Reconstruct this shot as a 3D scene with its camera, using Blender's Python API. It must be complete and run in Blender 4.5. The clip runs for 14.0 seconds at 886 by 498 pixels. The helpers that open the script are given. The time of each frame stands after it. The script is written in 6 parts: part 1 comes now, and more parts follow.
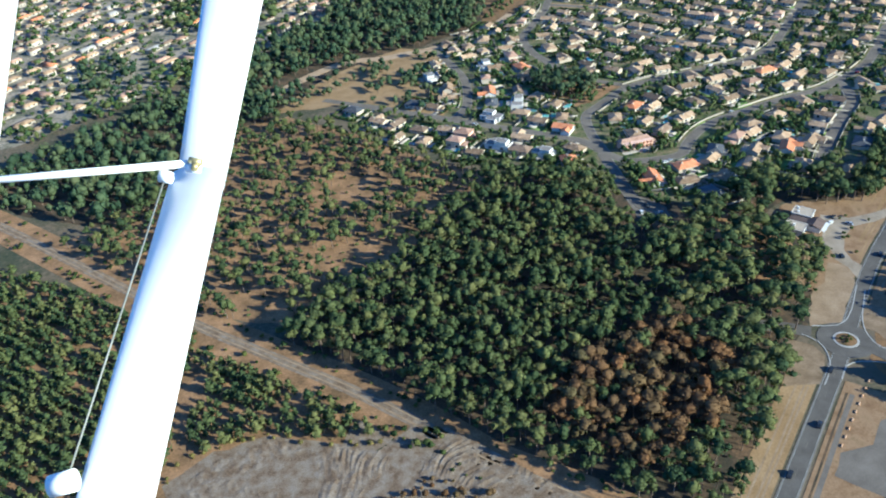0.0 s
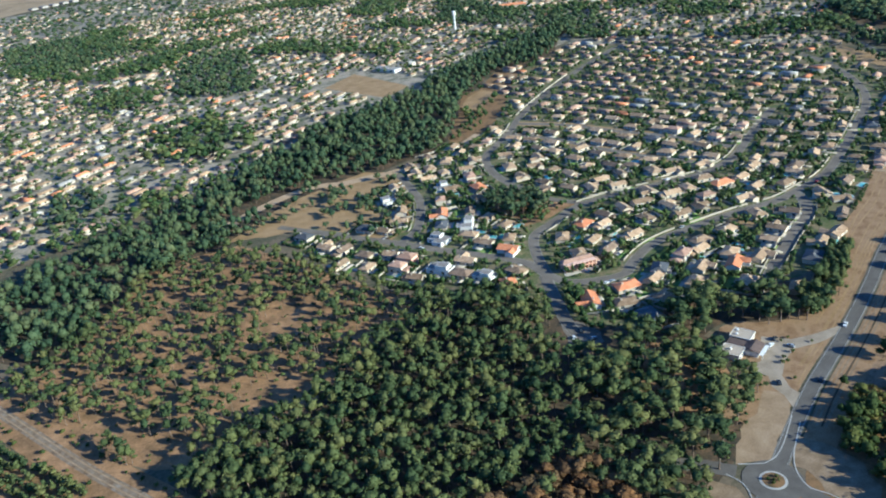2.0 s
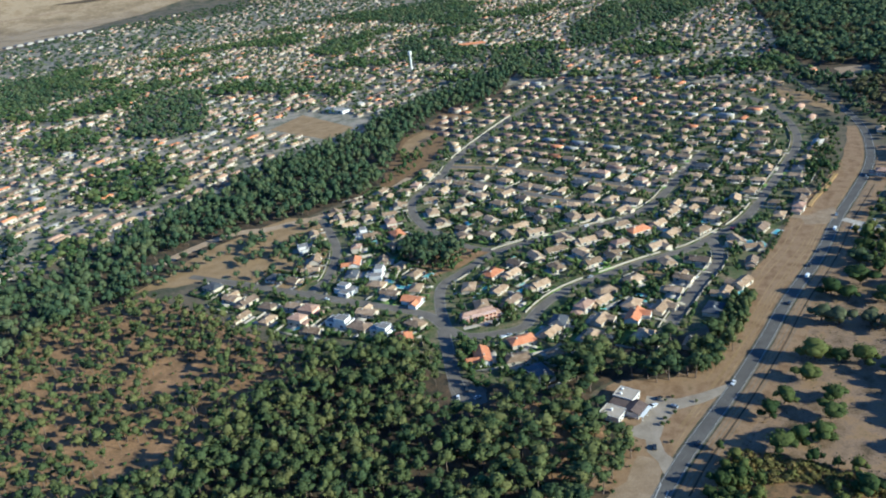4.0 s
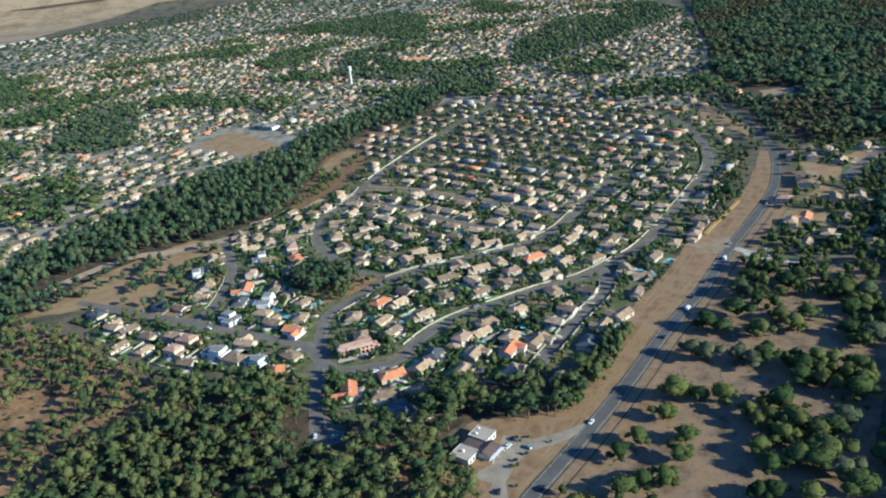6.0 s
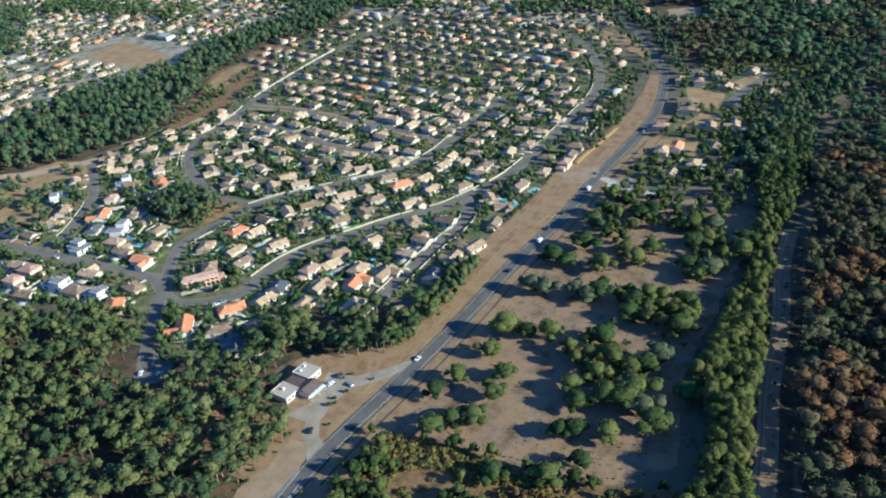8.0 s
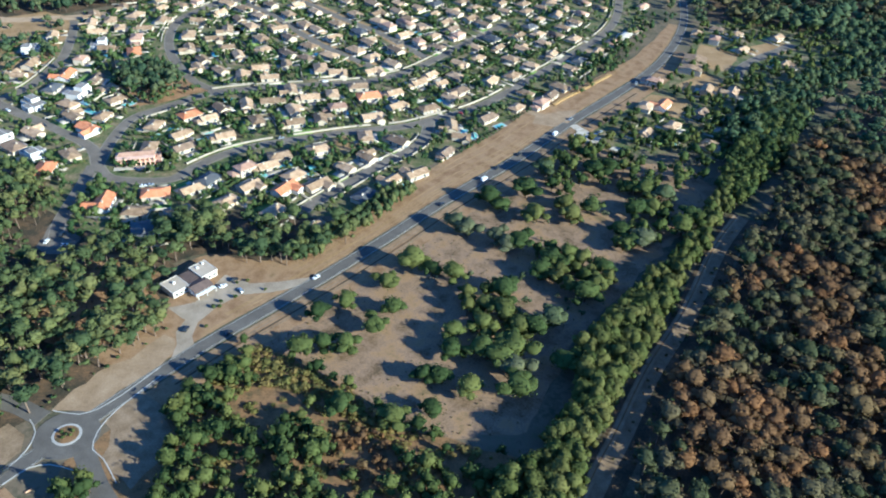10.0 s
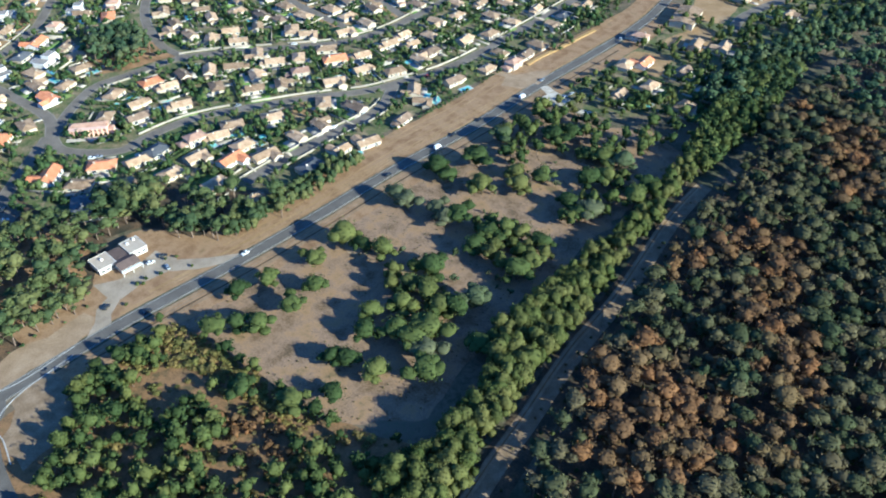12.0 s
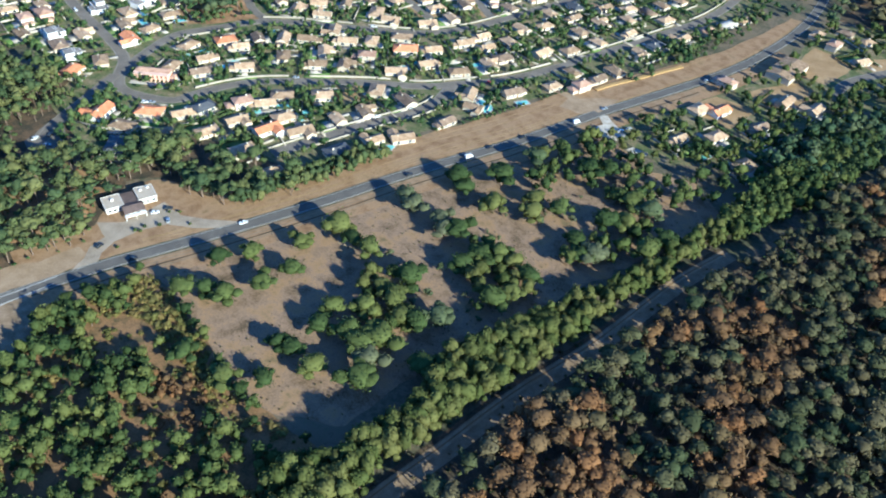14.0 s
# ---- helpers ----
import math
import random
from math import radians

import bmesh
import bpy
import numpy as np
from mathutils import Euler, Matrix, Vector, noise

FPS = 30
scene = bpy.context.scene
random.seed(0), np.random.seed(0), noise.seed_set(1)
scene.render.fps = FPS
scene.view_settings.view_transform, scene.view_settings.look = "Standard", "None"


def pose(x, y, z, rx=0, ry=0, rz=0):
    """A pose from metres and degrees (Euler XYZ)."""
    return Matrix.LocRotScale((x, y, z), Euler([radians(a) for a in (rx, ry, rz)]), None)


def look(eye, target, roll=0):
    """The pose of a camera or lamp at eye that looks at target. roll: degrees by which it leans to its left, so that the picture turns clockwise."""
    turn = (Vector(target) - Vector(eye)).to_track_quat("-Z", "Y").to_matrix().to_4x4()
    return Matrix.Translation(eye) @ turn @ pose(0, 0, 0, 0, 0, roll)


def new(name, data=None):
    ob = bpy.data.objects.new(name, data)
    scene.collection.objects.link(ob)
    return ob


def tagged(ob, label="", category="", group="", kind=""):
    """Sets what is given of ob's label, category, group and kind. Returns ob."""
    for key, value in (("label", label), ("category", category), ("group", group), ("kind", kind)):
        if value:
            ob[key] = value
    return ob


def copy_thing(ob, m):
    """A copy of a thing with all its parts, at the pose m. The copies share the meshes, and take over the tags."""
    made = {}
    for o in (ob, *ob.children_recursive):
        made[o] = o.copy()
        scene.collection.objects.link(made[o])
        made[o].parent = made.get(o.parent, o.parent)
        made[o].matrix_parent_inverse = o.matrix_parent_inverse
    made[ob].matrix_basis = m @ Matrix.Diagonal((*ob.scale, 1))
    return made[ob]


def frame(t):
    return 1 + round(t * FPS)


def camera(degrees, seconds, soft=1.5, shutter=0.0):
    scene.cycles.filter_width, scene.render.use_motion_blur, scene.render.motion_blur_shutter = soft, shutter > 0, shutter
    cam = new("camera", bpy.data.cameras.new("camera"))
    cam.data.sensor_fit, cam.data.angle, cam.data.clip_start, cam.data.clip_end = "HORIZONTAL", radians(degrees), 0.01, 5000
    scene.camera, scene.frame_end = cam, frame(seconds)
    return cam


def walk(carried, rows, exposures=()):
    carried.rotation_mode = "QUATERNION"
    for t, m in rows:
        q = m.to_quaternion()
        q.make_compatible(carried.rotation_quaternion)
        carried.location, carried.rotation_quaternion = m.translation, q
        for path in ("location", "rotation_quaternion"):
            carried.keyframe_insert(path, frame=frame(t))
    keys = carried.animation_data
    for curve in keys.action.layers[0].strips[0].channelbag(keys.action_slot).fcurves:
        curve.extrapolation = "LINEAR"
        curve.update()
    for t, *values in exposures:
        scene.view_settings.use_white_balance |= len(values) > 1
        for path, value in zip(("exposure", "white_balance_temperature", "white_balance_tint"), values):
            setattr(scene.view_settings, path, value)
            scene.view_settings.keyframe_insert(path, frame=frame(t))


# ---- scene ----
cam = camera(58.73, 14.0, soft=2.0)


def aim(x, y, z, heading, dip, roll):
    """A pose from the eye, the heading (degrees clockwise from +y), the dip below the horizon and the roll."""
    a, b = radians(heading), radians(dip)
    ahead = Vector((math.sin(a) * math.cos(b), math.cos(a) * math.cos(b), -math.sin(b)))
    return look(Vector((x, y, z)), Vector((x, y, z)) + 100 * ahead, roll)


FLIGHT = [
    (0, 0.3, 0.2, 248.2, 9.14, 33.28, -4.88), (0.5, 17.5, 1.9, 247.4, 9.31, 29.78, -2.46),
    (1, 34.5, 3.6, 246.6, 8.72, 27.81, -2.79), (1.5, 51.4, 5.2, 245.7, 7.86, 26.15, -5.03),
    (2, 68.1, 6.8, 245.0, 7.13, 25.17, -7.51), (2.5, 84.6, 8.4, 244.3, 6.44, 24.66, -8.78),
    (3, 101.2, 10.0, 243.7, 6.51, 24.12, -8.64), (3.2, 107.8, 10.6, 243.6, 6.82, 24.03, -8.49),
    (5.3, 174.9, 14.0, 245.0, 9.30, 21.10, -6.35), (5.5, 181.5, 14.0, 245.3, 9.53, 21.20, -6.40),
    (6, 198.1, 13.9, 245.9, 10.03, 22.50, -6.39), (6.5, 214.6, 13.7, 246.5, 10.69, 23.97, -5.86),
    (7, 231.1, 13.4, 247.1, 11.11, 25.66, -5.72), (7.5, 247.6, 12.9, 247.7, 12.38, 26.59, -5.02),
    (8, 264.0, 12.5, 248.4, 13.26, 29.35, -4.56), (8.5, 280.4, 12.1, 249.1, 13.55, 32.83, -4.22),
    (8.7, 286.9, 12.0, 249.4, 13.67, 33.13, -3.19), (10.8, 356.8, 16.9, 253.8, 8.79, 38.19, 5.86),
    (11, 363.5, 18.0, 254.5, 8.42, 38.79, 4.92), (11.5, 380.2, 21.0, 256.3, 7.51, 39.87, 3.77),
    (12, 397.0, 24.4, 258.2, 4.66, 39.86, 0.54), (12.5, 413.8, 28.2, 260.2, 3.67, 38.80, 1.13),
    (13, 430.5, 32.3, 262.2, 1.91, 39.49, 0.97), (13.5, 447.3, 36.7, 264.1, 0.20, 39.58, 0.93),
    (14, 464.1, 41.1, 266.1, -7.14, 41.18, 5.33),
]
walk(cam, [(row[0], aim(*row[1:])) for row in FLIGHT], exposures=[(0, 1.22, 4560, 4), (3, 0.99, 4560, 4), (6, 0.90, 4540, 4), (8.5, 1.16, 4520, 4), (11, 1.42, 4480, 4), (14, 1.42, 4480, 4)])

# ---- light: a low afternoon sun and a clear sky ----
SUN_HEIGHT, SUN_BEARING = 21.5, 124.5
world = bpy.data.worlds.new("world")
scene.world = world
world.use_nodes = True
wt = world.node_tree
sky = wt.nodes.new("ShaderNodeTexSky")
sky.sky_type, sky.sun_disc = "NISHITA", False
sky.ozone_density, sky.dust_density = 6.0, 0.2
sky.sun_elevation, sky.sun_rotation = radians(SUN_HEIGHT), radians(SUN_BEARING)
wt.links.new(sky.outputs[0], wt.nodes["Background"].inputs[0])
wt.nodes["Background"].inputs[1].default_value = 0.08
sun = new("sun", bpy.data.lights.new("sun", "SUN"))
sun.data.energy, sun.data.angle, sun.data.color = 5.15, radians(0.53), (1.0, 0.82, 0.49)
sb, sh = radians(SUN_BEARING), radians(SUN_HEIGHT)
to_sun = Vector((math.sin(sb) * math.cos(sh), math.cos(sb) * math.cos(sh), math.sin(sh)))
sun.matrix_world = look(to_sun * 3000, (0, 0, 0))

# ---- materials ----


def nodes_of(name):
    m = bpy.data.materials.new(name)
    m.use_nodes = True
    t = m.node_tree
    return m, t, t.nodes["Principled BSDF"]


def node(t, kind, **inputs):
    n = t.nodes.new(kind)
    for k, v in inputs.items():
        n.inputs[k].default_value = v
    return n


def ramp(t, stops, fac):
    r = t.nodes.new("ShaderNodeValToRGB")
    e = r.color_ramp.elements
    while len(e) < len(stops):
        e.new(0.5)
    for i, (p, c) in enumerate(stops):
        e[i].position, e[i].color = p, (*c, 1)
    t.links.new(fac, r.inputs[0])
    return r.outputs[0]


def math_node(t, op, a, b):
    n = t.nodes.new("ShaderNodeMath")
    n.operation = op
    for i, v in enumerate((a, b)):
        if hasattr(v, "links"):
            t.links.new(v, n.inputs[i])
        else:
            n.inputs[i].default_value = v
    return n.outputs[0]


def scaled(t, colour, factor):
    n = t.nodes.new("ShaderNodeVectorMath")
    n.operation = "SCALE"
    t.links.new(colour, n.inputs[0])
    t.links.new(factor, n.inputs["Scale"])
    return n.outputs[0]


def surface(name, stops, size=8.0, fine=0.6, contrast=0.5, rough=0.9, bump=0.0, spec=0.2, vary=0.0, metal=0.0):
    """A weathered surface: stops of colour over patches of a size in metres, a finer grain, and a shade per object."""
    m, t, bsdf = nodes_of(name)
    place = t.nodes.new("ShaderNodeNewGeometry").outputs["Position"]
    big = node(t, "ShaderNodeTexNoise", Scale=1 / size, Detail=5.0, Roughness=0.6)
    small = node(t, "ShaderNodeTexNoise", Scale=1 / fine, Detail=3.0, Roughness=0.6)
    t.links.new(place, big.inputs["Vector"])
    t.links.new(place, small.inputs["Vector"])
    mixed = math_node(t, "ADD", math_node(t, "MULTIPLY", big.outputs[0], 0.75), math_node(t, "MULTIPLY", small.outputs[0], 0.25))
    n = len(stops)
    colour = ramp(t, [(0.34 + 0.32 * i / max(n - 1, 1), c) for i, c in enumerate(stops)], mixed)
    factor = math_node(t, "ADD", math_node(t, "MULTIPLY", small.outputs[0], contrast), 1 - contrast / 2)
    if vary:
        tone = t.nodes.new("ShaderNodeObjectInfo").outputs["Random"]
        tint = t.nodes.new("ShaderNodeAttribute")
        tint.attribute_name = "tint"
        tone = math_node(t, "FRACT", math_node(t, "ADD", tone, tint.outputs["Fac"]), 0.0)
        factor = math_node(t, "MULTIPLY", factor, math_node(t, "ADD", math_node(t, "MULTIPLY", tone, vary), 1 - vary / 2))
    t.links.new(scaled(t, colour, factor), bsdf.inputs["Base Color"])
    bsdf.inputs["Roughness"].default_value, bsdf.inputs["Metallic"].default_value = rough, metal
    bsdf.inputs["Specular IOR Level"].default_value = spec
    if bump:
        b = node(t, "ShaderNodeBump", Strength=min(bump, 1.0), Distance=0.3)
        t.links.new(small.outputs[0], b.inputs["Height"])
        t.links.new(b.outputs[0], bsdf.inputs["Normal"])
    return m


def foliage(name, stops, speckle=0.3, thin=0.2):
    """Leaves: a hue for each tree, a shade for each spray of leaves, and a little light let through."""
    m, t, bsdf = nodes_of(name)
    info = t.nodes.new("ShaderNodeObjectInfo")
    geo = t.nodes.new("ShaderNodeNewGeometry")
    tint = t.nodes.new("ShaderNodeAttribute")
    tint.attribute_name = "tint"
    hue = math_node(t, "FRACT", math_node(t, "ADD", info.outputs["Random"], tint.outputs["Fac"]), 0.0)
    n = len(stops)
    colour = ramp(t, [(i / (n - 1), c) for i, c in enumerate(stops)], hue)
    factor = math_node(t, "ADD", math_node(t, "MULTIPLY", geo.outputs["Random Per Island"], speckle), 1 - speckle / 2)
    colour = scaled(t, colour, factor)
    t.links.new(colour, bsdf.inputs["Base Color"])
    bsdf.inputs["Roughness"].default_value = 0.75
    bsdf.inputs["Specular IOR Level"].default_value = 0.05
    glow = t.nodes.new("ShaderNodeBsdfTranslucent")
    t.links.new(colour, glow.inputs[0])
    mix = node(t, "ShaderNodeMixShader", Fac=thin)
    t.links.new(bsdf.outputs[0], mix.inputs[1])
    t.links.new(glow.outputs[0], mix.inputs[2])
    t.links.new(mix.outputs[0], t.nodes["Material Output"].inputs[0])
    return m


def tiled(name, stops, vary=0.4):
    """Clay roof tiles: courses about a third of a metre apart, with lichen patches."""
    m = surface(name, stops, size=3.0, fine=0.35, contrast=0.5, rough=0.85, bump=0.5, vary=vary)
    return m


M = {
    "ground": surface("dry_ground", [(0.040, 0.050, 0.026), (0.075, 0.072, 0.042), (0.15, 0.115, 0.075), (0.10, 0.09, 0.05)], 42, 2.5, 0.5),
    "pine_floor": surface("pine_floor", [(0.125, 0.08, 0.038), (0.25, 0.148, 0.072), (0.38, 0.225, 0.112)], 14, 1.2, 0.5),
    # brown floor with tree shade mixed into the tone; also used for ditches and far scrub
    "shade_floor": surface("shade_tinted_floor", [(0.03, 0.032, 0.022), (0.055, 0.045, 0.029), (0.10, 0.068, 0.04), (0.17, 0.104, 0.055)], 10, 1.0, 0.5),
    "dry_grass": surface("dry_grass", [(0.215, 0.137, 0.06), (0.285, 0.187, 0.09), (0.345, 0.238, 0.125)], 16, 1.0, 0.35),
    "airfield_grass": surface("airfield_grass", [(0.17, 0.125, 0.07), (0.25, 0.18, 0.10), (0.34, 0.255, 0.155), (0.24, 0.165, 0.085)], 150, 14, 0.3),
    "verge": surface("verge_grass", [(0.16, 0.094, 0.046), (0.225, 0.138, 0.070), (0.285, 0.186, 0.102), (0.18, 0.118, 0.056)], 9, 0.8, 0.35),
    "heath": surface("heath", [(0.095, 0.066, 0.036), (0.17, 0.114, 0.066), (0.235, 0.160, 0.102), (0.275, 0.175, 0.090), (0.150, 0.112, 0.056)], 13, 1.0, 0.55),
    "bracken_floor": surface("bracken_floor", [(0.085, 0.068, 0.032), (0.155, 0.098, 0.046), (0.225, 0.130, 0.060), (0.16, 0.112, 0.05)], 5, 0.9, 0.6),
    "bank": surface("ochre_earth", [(0.30, 0.19, 0.07), (0.38, 0.25, 0.10), (0.34, 0.20, 0.08)], 5, 0.6, 0.4),
    "sand_earth": surface("dry_sandy_earth", [(0.155, 0.108, 0.062), (0.222, 0.158, 0.096), (0.285, 0.21, 0.135)], 5, 0.7, 0.35),
    "sand": surface("sand", [(0.215, 0.148, 0.085), (0.285, 0.202, 0.122), (0.345, 0.255, 0.162)], 7, 0.7, 0.35),
    "pale_sand": surface("pale_sand", [(0.30, 0.205, 0.12), (0.385, 0.275, 0.17), (0.45, 0.335, 0.22)], 6, 0.7, 0.35),
    "limestone": surface("limestone_gravel", [(0.27, 0.215, 0.15), (0.38, 0.325, 0.25), (0.47, 0.42, 0.345), (0.55, 0.50, 0.43)], 5, 0.5, 0.6),
    "dirt": surface("dirt", [(0.115, 0.076, 0.045), (0.175, 0.124, 0.080), (0.225, 0.178, 0.13), (0.26, 0.215, 0.168)], 5, 0.6, 0.6, bump=0.8),
    "asphalt": surface("asphalt", [(0.098, 0.088, 0.078), (0.122, 0.110, 0.097), (0.146, 0.132, 0.116)], 9, 0.5, 0.25, 0.95, spec=0.03),
    "shoulder": surface("paved_shoulder", [(0.17, 0.148, 0.12), (0.23, 0.204, 0.17)], 6, 0.5, 0.3),
    "street": surface("street_asphalt", [(0.130, 0.111, 0.092), (0.165, 0.142, 0.117), (0.20, 0.173, 0.145)], 10, 0.5, 0.25, 0.95, spec=0.03),
    "kerb": surface("pale_concrete", [(0.34, 0.325, 0.30), (0.42, 0.40, 0.37)], 5, 0.4, 0.25),
    "pavement": surface("worn_pavement", [(0.16, 0.135, 0.10), (0.22, 0.19, 0.15), (0.27, 0.24, 0.195)], 9, 0.6, 0.4),
    "paint": surface("road_paint", [(0.30, 0.30, 0.28), (0.46, 0.46, 0.43)], 2, 0.3, 0.3),
    "barrier": surface("barrier_paint", [(0.50, 0.26, 0.12), (0.60, 0.44, 0.30)], 1.5, 0.3, 0.3),
    "yard": surface("gravel_yard", [(0.23, 0.182, 0.128), (0.295, 0.24, 0.175), (0.36, 0.295, 0.222)], 8, 0.5, 0.3),
    "gardens": surface("gardens", [(0.052, 0.078, 0.024), (0.092, 0.106, 0.040), (0.165, 0.138, 0.074), (0.28, 0.21, 0.135)], 11, 1.6, 0.5),
    "town": surface("town_ground", [(0.07, 0.085, 0.045), (0.17, 0.155, 0.105), (0.33, 0.275, 0.205), (0.23, 0.21, 0.18)], 22, 3.0, 0.5),
    "lawn": surface("lawn", [(0.075, 0.14, 0.03), (0.12, 0.18, 0.045), (0.21, 0.21, 0.085)], 5, 0.6, 0.4, vary=0.5),
    "patio": surface("patio_paving", [(0.36, 0.31, 0.25), (0.46, 0.41, 0.34)], 4, 0.5, 0.3, vary=0.4),
    "render_wall": surface("cream_render", [(0.45, 0.38, 0.285), (0.57, 0.495, 0.39)], 3, 0.4, 0.15, vary=0.3),
    "town_wall": surface("weathered_render", [(0.36, 0.31, 0.245), (0.52, 0.465, 0.395)], 3, 0.4, 0.15, vary=0.4),
    "white_wall": surface("white_render", [(0.60, 0.575, 0.53), (0.70, 0.68, 0.64)], 3, 0.4, 0.12, vary=0.1),
    "club_wall": surface("grey_white_render", [(0.52, 0.475, 0.41), (0.62, 0.575, 0.51)], 3, 0.4, 0.15, vary=0.1),
    "pink_wall": surface("pink_render", [(0.66, 0.42, 0.30), (0.74, 0.50, 0.38)], 3, 0.4, 0.15),
    "garden_wall": surface("wall_render", [(0.30, 0.262, 0.21), (0.40, 0.355, 0.29)], 6, 0.5, 0.25, vary=0.3),
    "roof_tan": tiled("tan_roof_tiles", [(0.225, 0.145, 0.083), (0.335, 0.228, 0.137), (0.44, 0.315, 0.205)], 0.7),
    "roof_orange": tiled("orange_roof_tiles", [(0.46, 0.17, 0.075), (0.56, 0.22, 0.10), (0.60, 0.28, 0.14)], 0.3),
    "roof_pink": tiled("pink_roof_tiles", [(0.285, 0.165, 0.11), (0.365, 0.225, 0.155), (0.43, 0.285, 0.205)], 0.45),
    "roof_dark": tiled("dark_roof_tiles", [(0.07, 0.075, 0.085), (0.11, 0.11, 0.12)], 0.3),
    "roof_brown": tiled("brown_roof_tiles", [(0.09, 0.065, 0.055), (0.14, 0.10, 0.085)], 0.2),
    "roof_umber": tiled("umber_roof_tiles", [(0.13, 0.09, 0.062), (0.19, 0.132, 0.09), (0.25, 0.18, 0.125)], 0.4),
    "roof_flat": surface("flat_roof", [(0.20, 0.175, 0.155), (0.27, 0.24, 0.215)], 5, 0.6, 0.25, vary=0.2),
    "roof_pale": surface("pale_gravel_roof", [(0.40, 0.325, 0.245), (0.50, 0.42, 0.33)], 4, 0.5, 0.25, vary=0.2),
    "roof_grey": surface("grey_roof", [(0.30, 0.28, 0.26), (0.40, 0.37, 0.34)], 4, 0.5, 0.25),
    "glass": surface("window_glass", [(0.02, 0.025, 0.03), (0.05, 0.06, 0.07)], 2, 0.5, 0.2, 0.08, spec=0.6),
    "frame": surface("white_frame", [(0.70, 0.69, 0.66), (0.78, 0.77, 0.75)], 2, 0.3, 0.1, 0.5),
    "door": surface("wood_door", [(0.16, 0.09, 0.05), (0.24, 0.14, 0.08)], 1, 0.2, 0.3, 0.6, vary=0.5),
    "water": surface("pool_water", [(0.19, 0.47, 0.44), (0.27, 0.57, 0.52)], 3, 0.6, 0.2, 0.06, spec=0.5),
    "bark": surface("bark", [(0.09, 0.065, 0.045), (0.16, 0.115, 0.085), (0.22, 0.17, 0.13)], 1.2, 0.2, 0.6),
    "tyre": surface("tyre_rubber", [(0.018, 0.018, 0.02), (0.03, 0.03, 0.03)], 1, 0.2, 0.2, 0.8),
    "car_dark": surface("dark_car_paint", [(0.02, 0.022, 0.026), (0.035, 0.037, 0.042)], 1, 0.2, 0.1, 0.25, spec=0.5),
    "car_white": surface("white_car_paint", [(0.72, 0.72, 0.72), (0.80, 0.80, 0.80)], 1, 0.2, 0.05, 0.25, spec=0.5),
    "car_silver": surface("silver_car_paint", [(0.38, 0.40, 0.42), (0.46, 0.48, 0.50)], 1, 0.2, 0.05, 0.3, spec=0.5, metal=0.4),
    "car_red": surface("red_car_paint", [(0.32, 0.03, 0.025), (0.40, 0.05, 0.04)], 1, 0.2, 0.05, 0.25, spec=0.5),
    "strut": surface("white_strut_paint", [(0.86, 0.86, 0.85), (0.90, 0.90, 0.89)], 0.6, 0.05, 0.05, 0.45, spec=0.5),
    "brass": surface("yellow_fitting", [(0.42, 0.33, 0.12), (0.62, 0.54, 0.30)], 0.05, 0.01, 0.4, 0.4, metal=0.6),
    "cable": surface("grey_cable", [(0.20, 0.20, 0.17), (0.30, 0.30, 0.26)], 0.1, 0.02, 0.3, 0.5),
    "pine": foliage("pine_needles", [(0.046, 0.068, 0.031), (0.072, 0.094, 0.037), (0.108, 0.126, 0.045), (0.142, 0.143, 0.051), (0.058, 0.085, 0.037)]),
    "pine_far": foliage("belt_needles", [(0.040, 0.066, 0.038), (0.060, 0.090, 0.046), (0.085, 0.112, 0.052), (0.110, 0.126, 0.060)]),
    "pine_brown": foliage("scorched_needles", [(0.088, 0.055, 0.029), (0.138, 0.077, 0.035), (0.108, 0.074, 0.037), (0.165, 0.084, 0.035), (0.088, 0.076, 0.036)], 0.35, 0.12),
    "pine_dull": foliage("dull_needles", [(0.040, 0.052, 0.024), (0.064, 0.070, 0.032), (0.090, 0.080, 0.040), (0.104, 0.086, 0.046), (0.054, 0.066, 0.030)], 0.4, 0.15),
    "oak": foliage("oak_leaves", [(0.032, 0.050, 0.018), (0.052, 0.073, 0.024), (0.082, 0.100, 0.030), (0.112, 0.120, 0.035)]),
    "bright": foliage("bright_leaves", [(0.060, 0.078, 0.022), (0.088, 0.100, 0.029), (0.122, 0.120, 0.038), (0.072, 0.084, 0.025)]),
    "olive": foliage("grey_green_leaves", [(0.058, 0.078, 0.036), (0.084, 0.10, 0.05), (0.108, 0.112, 0.06)]),
    "garden": foliage("garden_leaves", [(0.036, 0.064, 0.026), (0.060, 0.092, 0.034), (0.090, 0.118, 0.042), (0.130, 0.142, 0.052)]),
    "bracken": foliage("bracken_fronds", [(0.120, 0.118, 0.034), (0.165, 0.150, 0.044), (0.205, 0.152, 0.052), (0.105, 0.108, 0.036)], 0.4, 0.2),
}

# ---- plan helpers ----


def part(name, bm, material, parent=None, label=""):
    me = bpy.data.meshes.new(name)
    bm.to_mesh(me)
    bm.free()
    me.materials.append(material)
    ob = new(name, me)
    if parent is not None:
        ob.parent = parent
    return tagged(ob, label)


def empty(name, m=None):
    ob = new(name)
    ob.empty_display_size = 1.0
    if m is not None:
        ob.matrix_world = m
    return ob


